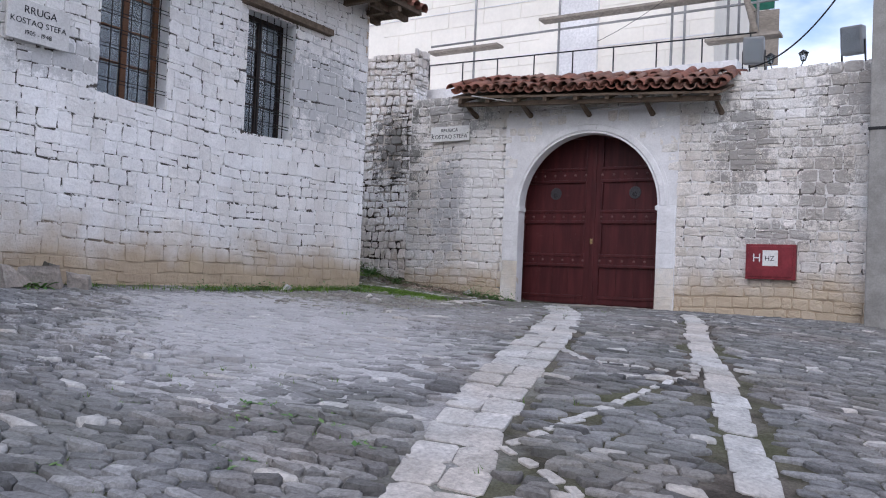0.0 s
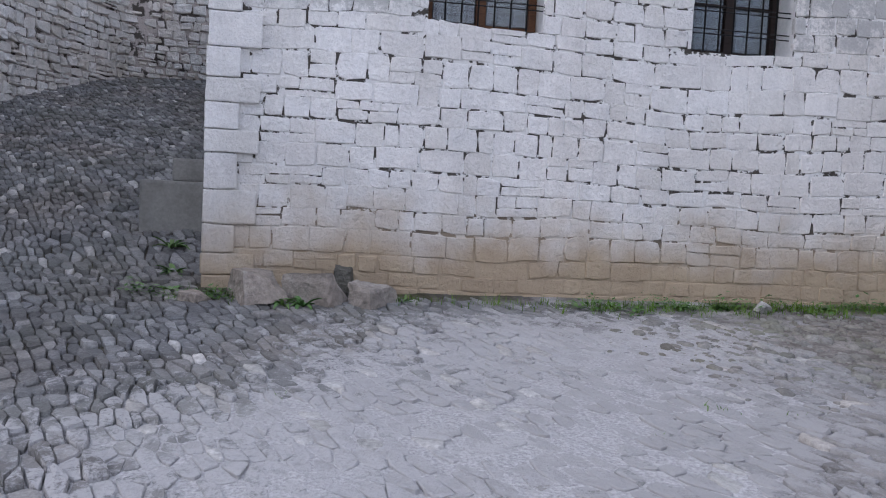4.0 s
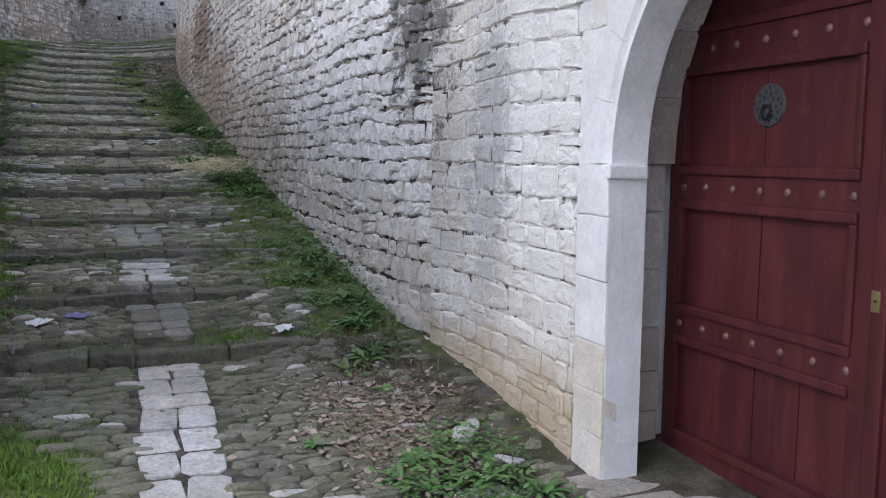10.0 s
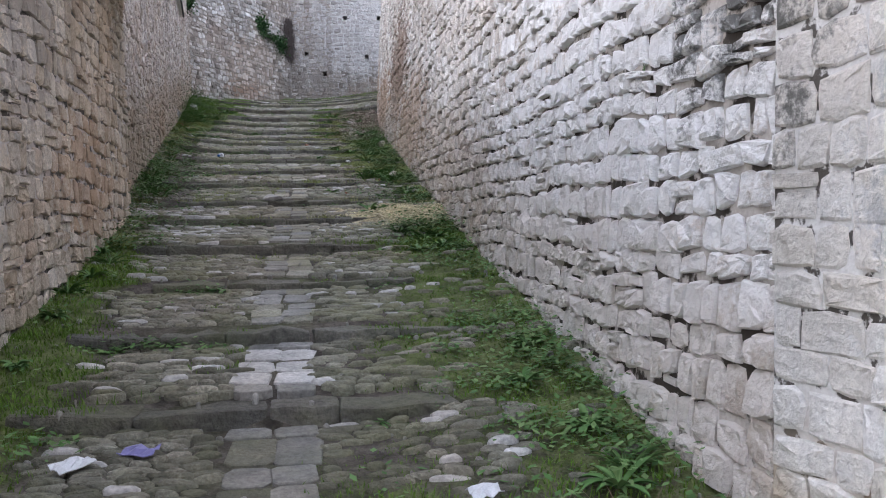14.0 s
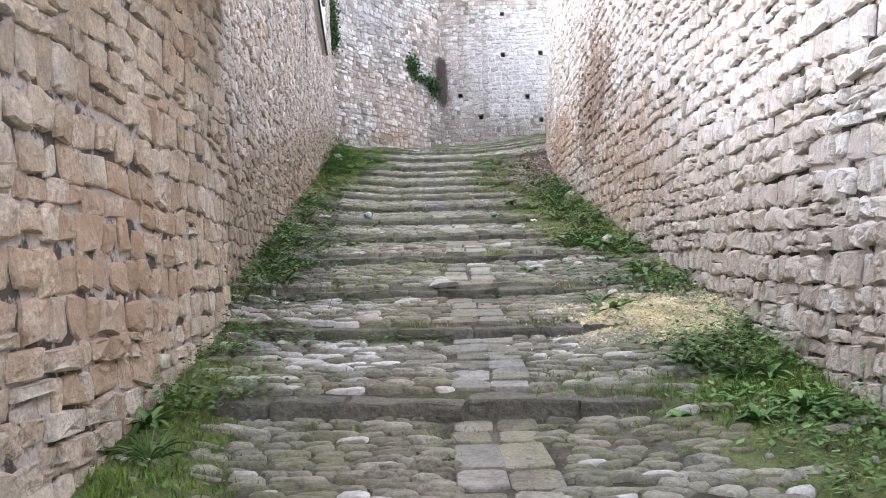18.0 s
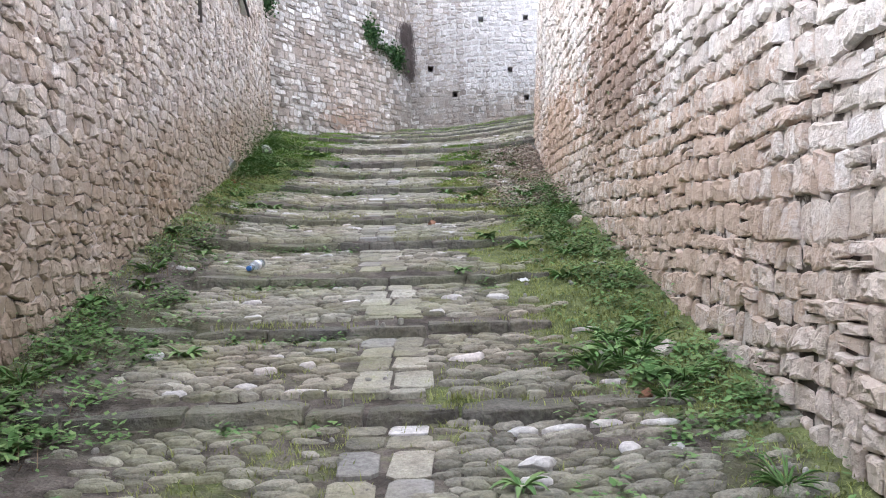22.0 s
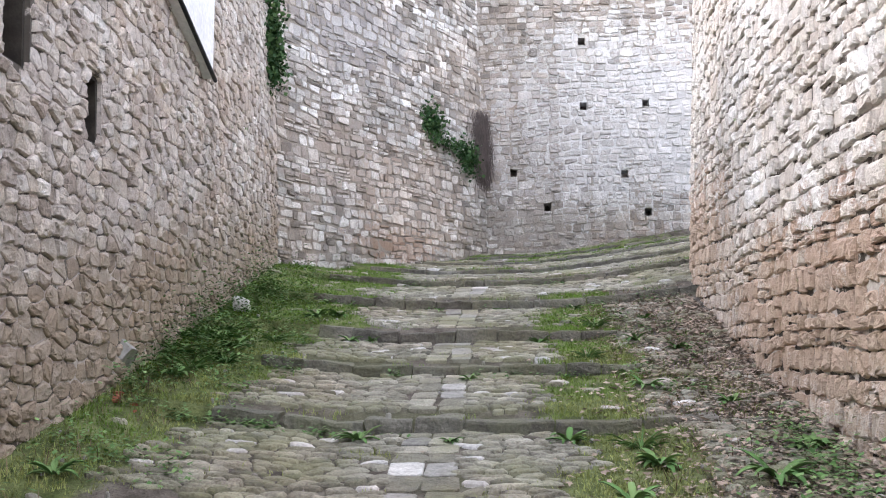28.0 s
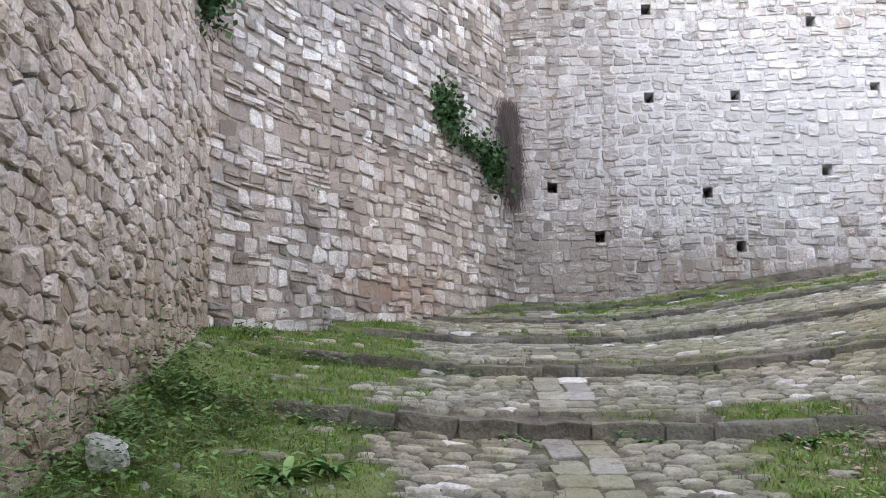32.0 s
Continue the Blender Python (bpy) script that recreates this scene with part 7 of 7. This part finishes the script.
def make_weeds():
    r = random.Random(111)
    kinds = []
    for kind in range(4):
        root = empty("weed", (0, 0, -40), "green leafy weed rosette at the wall's foot", "weed", "weeds along the lane")
        n = (14, 18, 16, 20)[kind]
        for k in range(n):
            bm = bmesh.new()
            L = r.uniform(.09, .20) * (1, .85, 1.1, .75)[kind]
            leaf_blade(bm, L, L * (.26, .34, .22, .46)[kind], L * r.uniform(.35, .9), L * r.uniform(.3, .7), k * math.tau / n * 1.62 + r.uniform(-.25, .25), 5, .01, .0)
            part("leaf", bm, m_weed, root, smooth=True)
        kinds.append(root)
    # taller tufts of long narrow leaves
    for kind in range(2):
        root = empty("grass_tuft", (0, 0, -40), "tall tuft of long green grass leaves", "grass tuft", "weeds along the lane")
        for k in range(40):
            bm = bmesh.new()
            L = r.uniform(.08, .22)
            leaf_blade(bm, L, r.uniform(.007, .013), L * r.uniform(.6, 1.4), L * r.uniform(.4, 1.0), r.uniform(0, 6.28), 5, r.uniform(0, .05), .0)
            part("leaf", bm, m_weed, root, smooth=True)
        kinds.append(root)
    tufts = [(-.62, 14.2, 1.2), (-.8, 14.05, 1.0), (-.45, 14.4, 1.2), (-.6, 14.6, 1.0), (-.35, 13.85, 1.0), (-.5, 13.6, .9), (-.9, 11.35, .7), (-.3, 12.6, .8), (-.35, 3.3, .9), (-.25, 3.9, .8), (-.45, 9.3, .9), (-.7, 9.6, .8), (-.5, 17.9, .9), (-.25, 19.4, 1.1), (-1.15, 22.0, 1.0), (-1.3, 24.3, .9), (-1.1, 25.6, 1.0),
             (-3.85, 12.6, 1.0), (-4.05, 14.0, 1.1), (-4.2, 16.6, .9), (-4.75, 23.5, 1.2), (-4.6, 24.0, 1.1), (-4.85, 24.6, 1.2), (-4.4, 24.9, .9), (-3.4, 7.1, .9), (-3.35, 8.2, .9), (-.2, 1.3, .8)]
    for i, (x, y, s) in enumerate(tufts):
        o = copy_thing(kinds[4 + i % 2], pose(x, y, ground_z(x, y) - .005, 0, 0, r.uniform(0, 360)))
        o.scale = (s, s, s * .9)
    spots = [(-.42, 3.15, 1.25), (-.62, 3.0, 1.0), (-.34, 3.75, 1.1), (-.5, 2.55, .8), (-.3, 4.3, 1.0), (-.45, 4.9, .9), (-.28, 5.5, .9), (-.62, 1.55, 1.1), (-.38, 1.25, 1.2), (-.8, 1.35, .9), (-.15, 1.05, .9), (-1.1, 1.85, .7),
             (-.35, 8.7, 1.2), (-.6, 8.6, .9), (-.3, 9.3, 1.0), (-.95, 8.7, .7), (-.9, 10.9, 1.5), (-.7, 11.1, 1.2), (-.35, 12.3, 1.1), (-.5, 13.9, 1.5), (-.75, 14.2, 1.3), (-.4, 14.8, 1.2), (-1.35, 12.7, .8), (-1.5, 16.5, .9), (-.65, 16.3, 1.2), (-.9, 17.6, 1.3), (-.5, 17.2, 1.0),
             (-1.2, 18.0, 1.2), (-1.35, 20.9, 1.2), (-1.1, 21.6, 1.3), (-.5, 21.3, 1.5), (-.15, 21.8, 1.4), (-1.6, 22.2, 1.1), (-.35, 22.9, 1.0), (-3.05, 22.25, 1.1), (-2.4, 22.2, .7), (-2.35, 23.85, .7), (-3.4, 19.2, .8), (-3.9, 20.4, 1.2), (-4.2, 20.5, 1.2), (-4.5, 20.9, 1.0),
             (-3.75, 9.8, 1.2), (-3.6, 12.2, 1.2), (-3.9, 12.9, 1.2), (-4.0, 13.6, 1.3), (-3.9, 14.4, 1.1), (-3.3, 14.6, .9), (-4.3, 15.6, 1.2), (-4.1, 16.2, 1.1), (-3.7, 13.2, 1.2), (-4.0, 17.5, 1.0), (-4.5, 18.2, 1.1), (-4.2, 25.9, 1.3), (-4.0, 26.1, 1.1), (-4.6, 24.3, 1.2), (-4.9, 24.9, 1.2), (-3.7, 25.3, .9), (-3.5, 25.4, .9),
             (-1.7, 25.3, .9), (-1.2, 26.9, .8), (-.75, 25.0, 1.0), (-.4, 24.6, 1.1), (-.9, 23.4, 1.1), (-.5, 26.0, 1.1), (-5.0, 23.8, 1.3), (-5.1, 24.4, 1.3), (-4.75, 23.2, 1.2), (-2.2, 27.0, .6), (-2.9, 26.95, .6), (-3.3, 6.4, .9), (-3.35, 7.6, .9), (-3.2, 5.4, .9), (-3.5, 8.6, 1.0),
             (-9.2, 2.3, 1.0), (-9.3, 2.9, 1.0), (-9.15, 1.75, .8), (-8.42, 1.45, .8), (-5.3, 1.62, .7), (-5.6, 1.6, .6), (-4.4, 1.6, .6), (-8.3, 1.42, .9), (-3.9, 1.62, .6), (-7.6, 1.66, .5)]
    for i, (x, y, s) in enumerate(spots):
        o = copy_thing(kinds[i % 4], pose(x, y, ground_z(x, y) + .005, 0, 0, r.uniform(0, 360)))
        o.scale = (s * .85, s * .85, s)
    for k in kinds:
        for c in list(k.children):
            bpy.data.objects.remove(c)
        bpy.data.objects.remove(k)
    # low creeping weeds: clouds of small leaves
    verts, faces = [], []

    def sprig(x, y, z, n, spread, high):
        for _ in range(n):
            px, py, pz = x + r.gauss(0, spread), y + r.gauss(0, spread), z + abs(r.gauss(0, high))
            s, t, p = r.uniform(.012, .030), r.uniform(0, 6.28), r.uniform(-.45, .45)
            c, q = math.cos(t), math.sin(t)
            o = len(verts)
            for a, b in ((-1, 0), (0, -.55), (1, 0), (0, .55)):
                verts.append((px + s * (a * c - b * q), py + s * (a * q + b * c), pz + s * a * p))
            faces.append((o, o + 1, o + 2, o + 3))
    for _ in range(420):
        y = r.uniform(2.4, 27.0)
        if r.random() < .68:
            x = -.05 - abs(r.gauss(0, .35))
            if not (3 < y < 27) or y > 20.3 and x > -.95:
                continue
        else:
            x = left_edge(y) + .08 + abs(r.gauss(0, .28))
        if r.random() < .35 and wob(x, y, 8, .8) < 0:
            continue
        sprig(x, y, ground_z(x, y), r.randrange(14, 34), r.uniform(.04, .10), r.uniform(.03, .09))
    # leafy clumps: y from and to, distance from the wall, height, number; the first lot by the left wall, the others by the right
    for y0, y1, reach, tall, count, left in ((11.2, 18.5, .42, .09, 84, 1), (19.5, 21.5, .45, .10, 18, 1), (22.3, 24.0, .40, .14, 26, 1), (23.6, 27.2, .38, .24, 95, 1), (28.5, 33, .3, .07, 20, 1), (3.0, 6.2, .30, .07, 22, 0), (7.8, 9.6, .35, .08, 12, 0), (9.4, 10.1, .55, .10, 20, 0), (8.8, 10.6, .30, .09, 16, 1),
                                             (11.6, 19.0, .40, .08, 62, 0), (16.2, 19.4, .36, .11, 34, 0), (19.2, 20.9, .40, .16, 26, 0), (21.2, 22.2, .3, .10, 8, 0), (23, 24.5, .4, .10, 4, 0), (24.5, 27.2, .55, .10, 8, 0), (.9, 1.7, .35, .08, 14, 0)):
        for _ in range(count):
            y = r.uniform(y0, y1)
            x = left_edge(y) + .1 + abs(r.gauss(0, reach)) if left else -.12 - abs(r.gauss(0, reach))
            sprig(x, y, ground_z(x, y), r.randrange(50, 110), r.uniform(.06, .13), tall * r.uniform(.5, 1.3))
    # weeds in the angle under each step's edge
    for i, Y in enumerate(STEPS[:19]):
        for _ in range(r.randrange(14, 22) + (14 if Y > 17 else 0)):
            x = r.uniform(left_edge(Y) + .4, -.8) if r.random() < .6 else r.uniform(left_edge(Y) + .4, strip_x(Y) - .3)
            if abs(x - strip_x(Y)) < .25 or wob(x, Y, 7, 1.1) < -.05:
                continue
            y = Y + edge_bend(i, x) - r.uniform(.03, .09)
            sprig(x, y, ground_z(x, y - .02), r.randrange(18, 55), r.uniform(.03, .08), r.uniform(.015, .045))
    # by the foot of the house
    for _ in range(46):
        x = r.uniform(-6.4, -3.3) if r.random() < .75 else r.uniform(-9.4, -8.4)
        y = 1.72 - abs(r.gauss(0, .10))
        sprig(x, y, ground_z(x, y), r.randrange(20, 60), r.uniform(.05, .10), r.uniform(.02, .05))
    for _ in range(12):
        x, y = r.gauss(-9.9, .35), r.gauss(-2.7, .45)
        sprig(x, y, ground_z(x, y) + .005, r.randrange(8, 26), r.uniform(.03, .08), r.uniform(.006, .02))
    tagged(mesh_part("creeping_weeds", verts, faces, m_weed), "low creeping weeds along the walls", "weeds", kind="stuff")
    # dry stalks
    verts, faces = [], []
    for _ in range(1100):
        k = r.random()
        if k < .42:
            y = r.uniform(11, 24)
            x = left_edge(y) + .1 + abs(r.gauss(0, .3))
        elif k < .75:
            y = r.uniform(20.5, 27.2)
            x = r.uniform(-1.15, .1)
        else:
            y = r.uniform(1.4, 3.6)
            x = r.uniform(-.9, -.05)
        z = ground_z(x, y)
        for _ in range(r.randrange(2, 6)):
            h = r.uniform(.06, .22)
            blade(verts, faces, x + r.gauss(0, .05), y + r.gauss(0, .05), z, h * r.uniform(.3, 1), h * r.uniform(.6, 1.6), r.uniform(0, 6.28), r.uniform(.003, .006))
    tagged(mesh_part("dry_stalks", verts, faces, m_dry), "brown dry stalks and stems", "dry weeds", kind="stuff")
    # dead leaves heaped at the foot of the long wall
    verts, faces = [], []
    for _ in range(14000):
        y = r.uniform(20.3, 27.2)
        x = .2 - abs(r.gauss(0, .62))
        z = ground_z(x, y) + abs(r.gauss(0, .025))
        if _ % 6 == 0:
            x, y = r.gauss(-.65, .28), r.gauss(2.2, .45)
            z = ground_z(x, y) + .012 + abs(r.gauss(0, .012))
        s, t = r.uniform(.012, .035), r.uniform(0, 6.28)
        c, q = math.cos(t), math.sin(t)
        o = len(verts)
        for a, b in ((-1, 0), (0, -.5), (1, 0), (0, .5)):
            verts.append((x + s * (a * c - b * q), y + s * (a * q + b * c), z + s * r.uniform(-.4, .4)))
        faces.append((o, o + 1, o + 2, o + 3))
    tagged(mesh_part("dead_leaves", verts, faces, m_dead), "brown dead leaves heaped along the wall", "leaf litter", kind="stuff")


def make_straw():
    r = random.Random(121)
    cx, cy = -.55, 10.75

    def heap(x, y):
        d = math.hypot((x - cx) / .74, (y - cy) / .66) + .45 * wob(x, y, 2, 2.2) + .3 * wob(x, y, 5, 6)
        return .05 * max(0, 1 - d), d
    bm = bmesh.new()
    n = 40
    rows = []
    for i in range(n + 1):
        rows.append([])
        for j in range(n + 1):
            x, y = cx + (i / n - .5) * 1.6, cy + (j / n - .5) * 2.0
            h, d = heap(x, y)
            rows[-1].append(bm.verts.new((x, y, ground_z(x, y) + (h + .022 * wob(x, y, 1, 14) - .004 if d < .9 else -.04))))
    for a, b in zip(rows, rows[1:]):
        for k in range(n):
            bm.faces.new((a[k], b[k], b[k + 1], a[k + 1]))
    pile = tagged(part("straw_heap", bm, m_straw, None, smooth=True), "low heap of pale yellow straw and shavings by the wall", "straw")
    verts, faces = [], []
    for _ in range(30000):
        a, d = r.uniform(0, 6.28), abs(r.gauss(0, .72))
        x, y = cx + d * math.cos(a) * .74, cy + d * math.sin(a) * .80
        h, q = heap(x, y)
        if x > .0 or r.random() < min(.93, max(0, (q - .55) * 1.3)):
            continue
        z = ground_z(x, y) + h + .008
        s, t = r.uniform(.006, .016), r.uniform(0, 6.28)
        w0 = r.choice((.12, .25, .5))
        o = len(verts)
        for p, w in ((-1, w0), (1, w0), (1, -w0), (-1, -w0)):
            verts.append((x + s * (p * math.cos(t) - w * math.sin(t)), y + s * (p * math.sin(t) + w * math.cos(t)), z + r.uniform(0, .022)))
        faces.append((o, o + 1, o + 2, o + 3))
    mesh_part("shaving_scatter", verts, faces, m_straw, pile, kind="stuff")


def make_ivy():
    r = random.Random(131)

    def climber(name, label, run, blobs, n, material, size=(.02, .05)):
        verts, faces = [], []
        for u, v, su, sv, share in blobs:
            for _ in range(int(n * share)):
                p = Vector(run.at(u + r.gauss(0, su), v + r.gauss(0, sv), abs(r.gauss(0, .10)) + .02))
                s = r.uniform(*size)
                ax = Vector((r.gauss(0, 1), r.gauss(0, 1), r.gauss(0, 1))).normalized()
                bx = ax.cross(Vector((r.gauss(0, 1), r.gauss(0, 1), r.gauss(0, 1)))).normalized()
                o = len(verts)
                for a, b in ((-1, 0), (-.1, -.8), (1, 0), (-.1, .8)):
                    verts.append(tuple(p + ax * a * s + bx * b * s))
                faces.append((o, o + 1, o + 2, o + 3))
        ob = empty(name, run.at(blobs[0][0], blobs[0][1], 0), label, "climber")
        under(mesh_part("foliage", verts, faces, material), ob)
        for u, v, su, sv, share in blobs:
            bm = bmesh.new()
            tube(bm, [run.at(u, v + sv * 1.8, .02), run.at(u + su * .4, v, .05), run.at(u - su * .3, v - sv * 1.8, .03)], [.015, .012, .006], 5)
            under(part("stem", bm, m_wood), ob)
    climber("ivy", "dark ivy hanging down the old wall", old_run, [(old_run.length - .55, 8.95, .12, .34, .6), (old_run.length - .48, 8.42, .15, .19, .4)], 1400, m_ivy)
    L = skew_run.length
    climber("ivy", "dark green ivy patch in the corner of the walls", skew_run, [(L - 1.95, 8.52, .17, .17, .42), (L - 1.35, 8.16, .26, .08, .16), (L - .75, 8.02, .17, .19, .42)], 1500, m_ivy)
    verts, faces = [], []
    for _ in range(1600):
        u, v = L - .22 + r.gauss(0, .13), r.uniform(7.75, 9.1)
        p = Vector(skew_run.at(min(u, L - .02), v, .06 + abs(r.gauss(0, .08))))
        q = p + Vector((r.gauss(0, .06), r.gauss(0, .05), -r.uniform(.15, .5)))
        o = len(verts)
        verts += [tuple(p), (p.x + .008, p.y, p.z), (q.x + .004, q.y, q.z), tuple(q)]
        faces.append((o, o + 1, o + 2, o + 3))
    tagged(mesh_part("dry_creeper", verts, faces, m_creeper), "brown dry creeper hanging in the wall's corner", "creeper", kind="stuff")
    # tufts in the walls
    verts, faces = [], []
    for _ in range(26):
        run = r.choice((long_run, old_run, skew_run))
        u = r.uniform(1, run.length - 1)
        y = run.at(u, 0, 0)[1]
        v = line(y) + r.uniform(.3, 2.5)
        p = run.at(u, v, .02)
        for _ in range(9):
            blade(verts, faces, p[0] + r.gauss(0, .02), p[1] + r.gauss(0, .02), p[2], r.uniform(.02, .07), r.uniform(.03, .08), r.uniform(0, 6.28), .006)
    tagged(mesh_part("wall_tufts", verts, faces, m_weed), "small green tufts in the wall joints", "weeds", kind="stuff")


# ---------------- lane details ----------------
def make_lane_things():
    # white rendered projection with a sloping underside on the old wall
    p = empty("plaster_panel", (-5.15, 24.6, 7.2), "white plastered house wall with sloping dark edge above the old wall", "wall panel")
    bm = bmesh.new()
    out = [(23.0, 7.78), (25.12, 7.10), (25.22, 10.8), (23.0, 10.8)]
    a = [bm.verts.new((-5.02 - .082 * (y - 23), y, z)) for y, z in out]
    b = [bm.verts.new((-5.6, y, z)) for y, z in out]
    bm.faces.new(a)
    bm.faces.new(b[::-1])
    for i in range(4):
        bm.faces.new((a[i], b[i], b[(i + 1) % 4], a[(i + 1) % 4]))
    bmesh.ops.recalc_face_normals(bm, faces=bm.faces)
    under(part("plaster", bm, m_plaster_white), p)
    under(tube_part("edge_trim", [(-5.0, 22.98, 7.77), (-5.17, 25.14, 7.08)], .025, m_iron, None, 6), p)
    under(box_part("small_window", (-5.16, 24.0, 8.0), (-5.06, 24.3, 8.5), m_frame2, None, .004), p)
    # timber eave where the house roof ends over the lane
    e = empty("eave_end", (-3.5, 11.4, 4.4), "dark brown timber eave over the lane", "eave")
    for k, (y0, y1, z) in enumerate(((10.6, 11.25, 4.50), (10.9, 11.4, 4.62))):
        under(box_part("eave_board", (-3.9, y0, z), (-3.52 + .04 * k, y1, z + .07), m_frame1, None, .006), e)
    under(box_part("fascia", (-3.58, 10.5, 4.5), (-3.53, 11.4, 4.68), m_frame1, None, .006), e)
    # concrete block at the house corner, in the next lane
    blk = empty("concrete_block", (-9.6, 3.6, ground_z(-9.6, 3.6)), "rough concrete block step by the house corner", "block")
    under(box_part("base", (-9.62, 3.3, .1), (-9.06, 4.1, .86), m_concrete, None, .02), blk)
    under(box_part("upper_step", (-9.42, 3.75, .86), (-9.08, 4.5, 1.06), m_concrete, None, .02), blk)


def make_neighbours():
    # the lane to the other side of the house, closed by a rubble wall
    run = Run([(-13.6, -1.0), (-13.2, 3.0), (-12.3, 9.5), (-11.2, 12.2), (-9.2, 12.6)], batter=.03)
    w = backing("wall_next_lane", run, np.linspace(0, run.length, 14), lambda u: -2.0, lambda u: 4.2 + .2 * u, .5, m_mortar, "weathered rubble wall along the next lane")
    r = random.Random(141)
    q = lay(run, 0, run.length, lambda u: ground_z(*run.at(u, 0, 0)[:2]) - .1, lambda u: 4.2 + .2 * u, .14, .22, r, .014, wave=.06, ragged=.03)
    build_stones(w, run, q, m_gate_stone, r, (.012, .05), lambda x, y, z: abs(z - 1.2), 150)
    # plain houses that close the yard behind the walker
    for name, lo, hi in (("wall_yard_west_a", (-25, -14, -6), (-22, -4.7, 4.6)), ("wall_yard_west_b", (-25, -4.69, -6), (-22, -2.9, 4.2)), ("wall_yard_west_c", (-25, -2.89, -6), (-22, 9.5, 4.6)), ("wall_yard_south", (-22, -14, -6), (4, -12, 2.2))):
        tagged(box_part(name, lo, hi, m_plaster, None, .02), "plain plastered wall that closes the yard", "wall", kind="structure")


make_gate()
make_gate_roof()
make_signs()
make_house()
make_building()
make_lamps()
make_pole()
make_stones()
make_sticks()
make_litter()
make_lane_things()
make_neighbours()
make_ivy()
make_straw()
make_weeds()
make_grass()
dress()
pave()
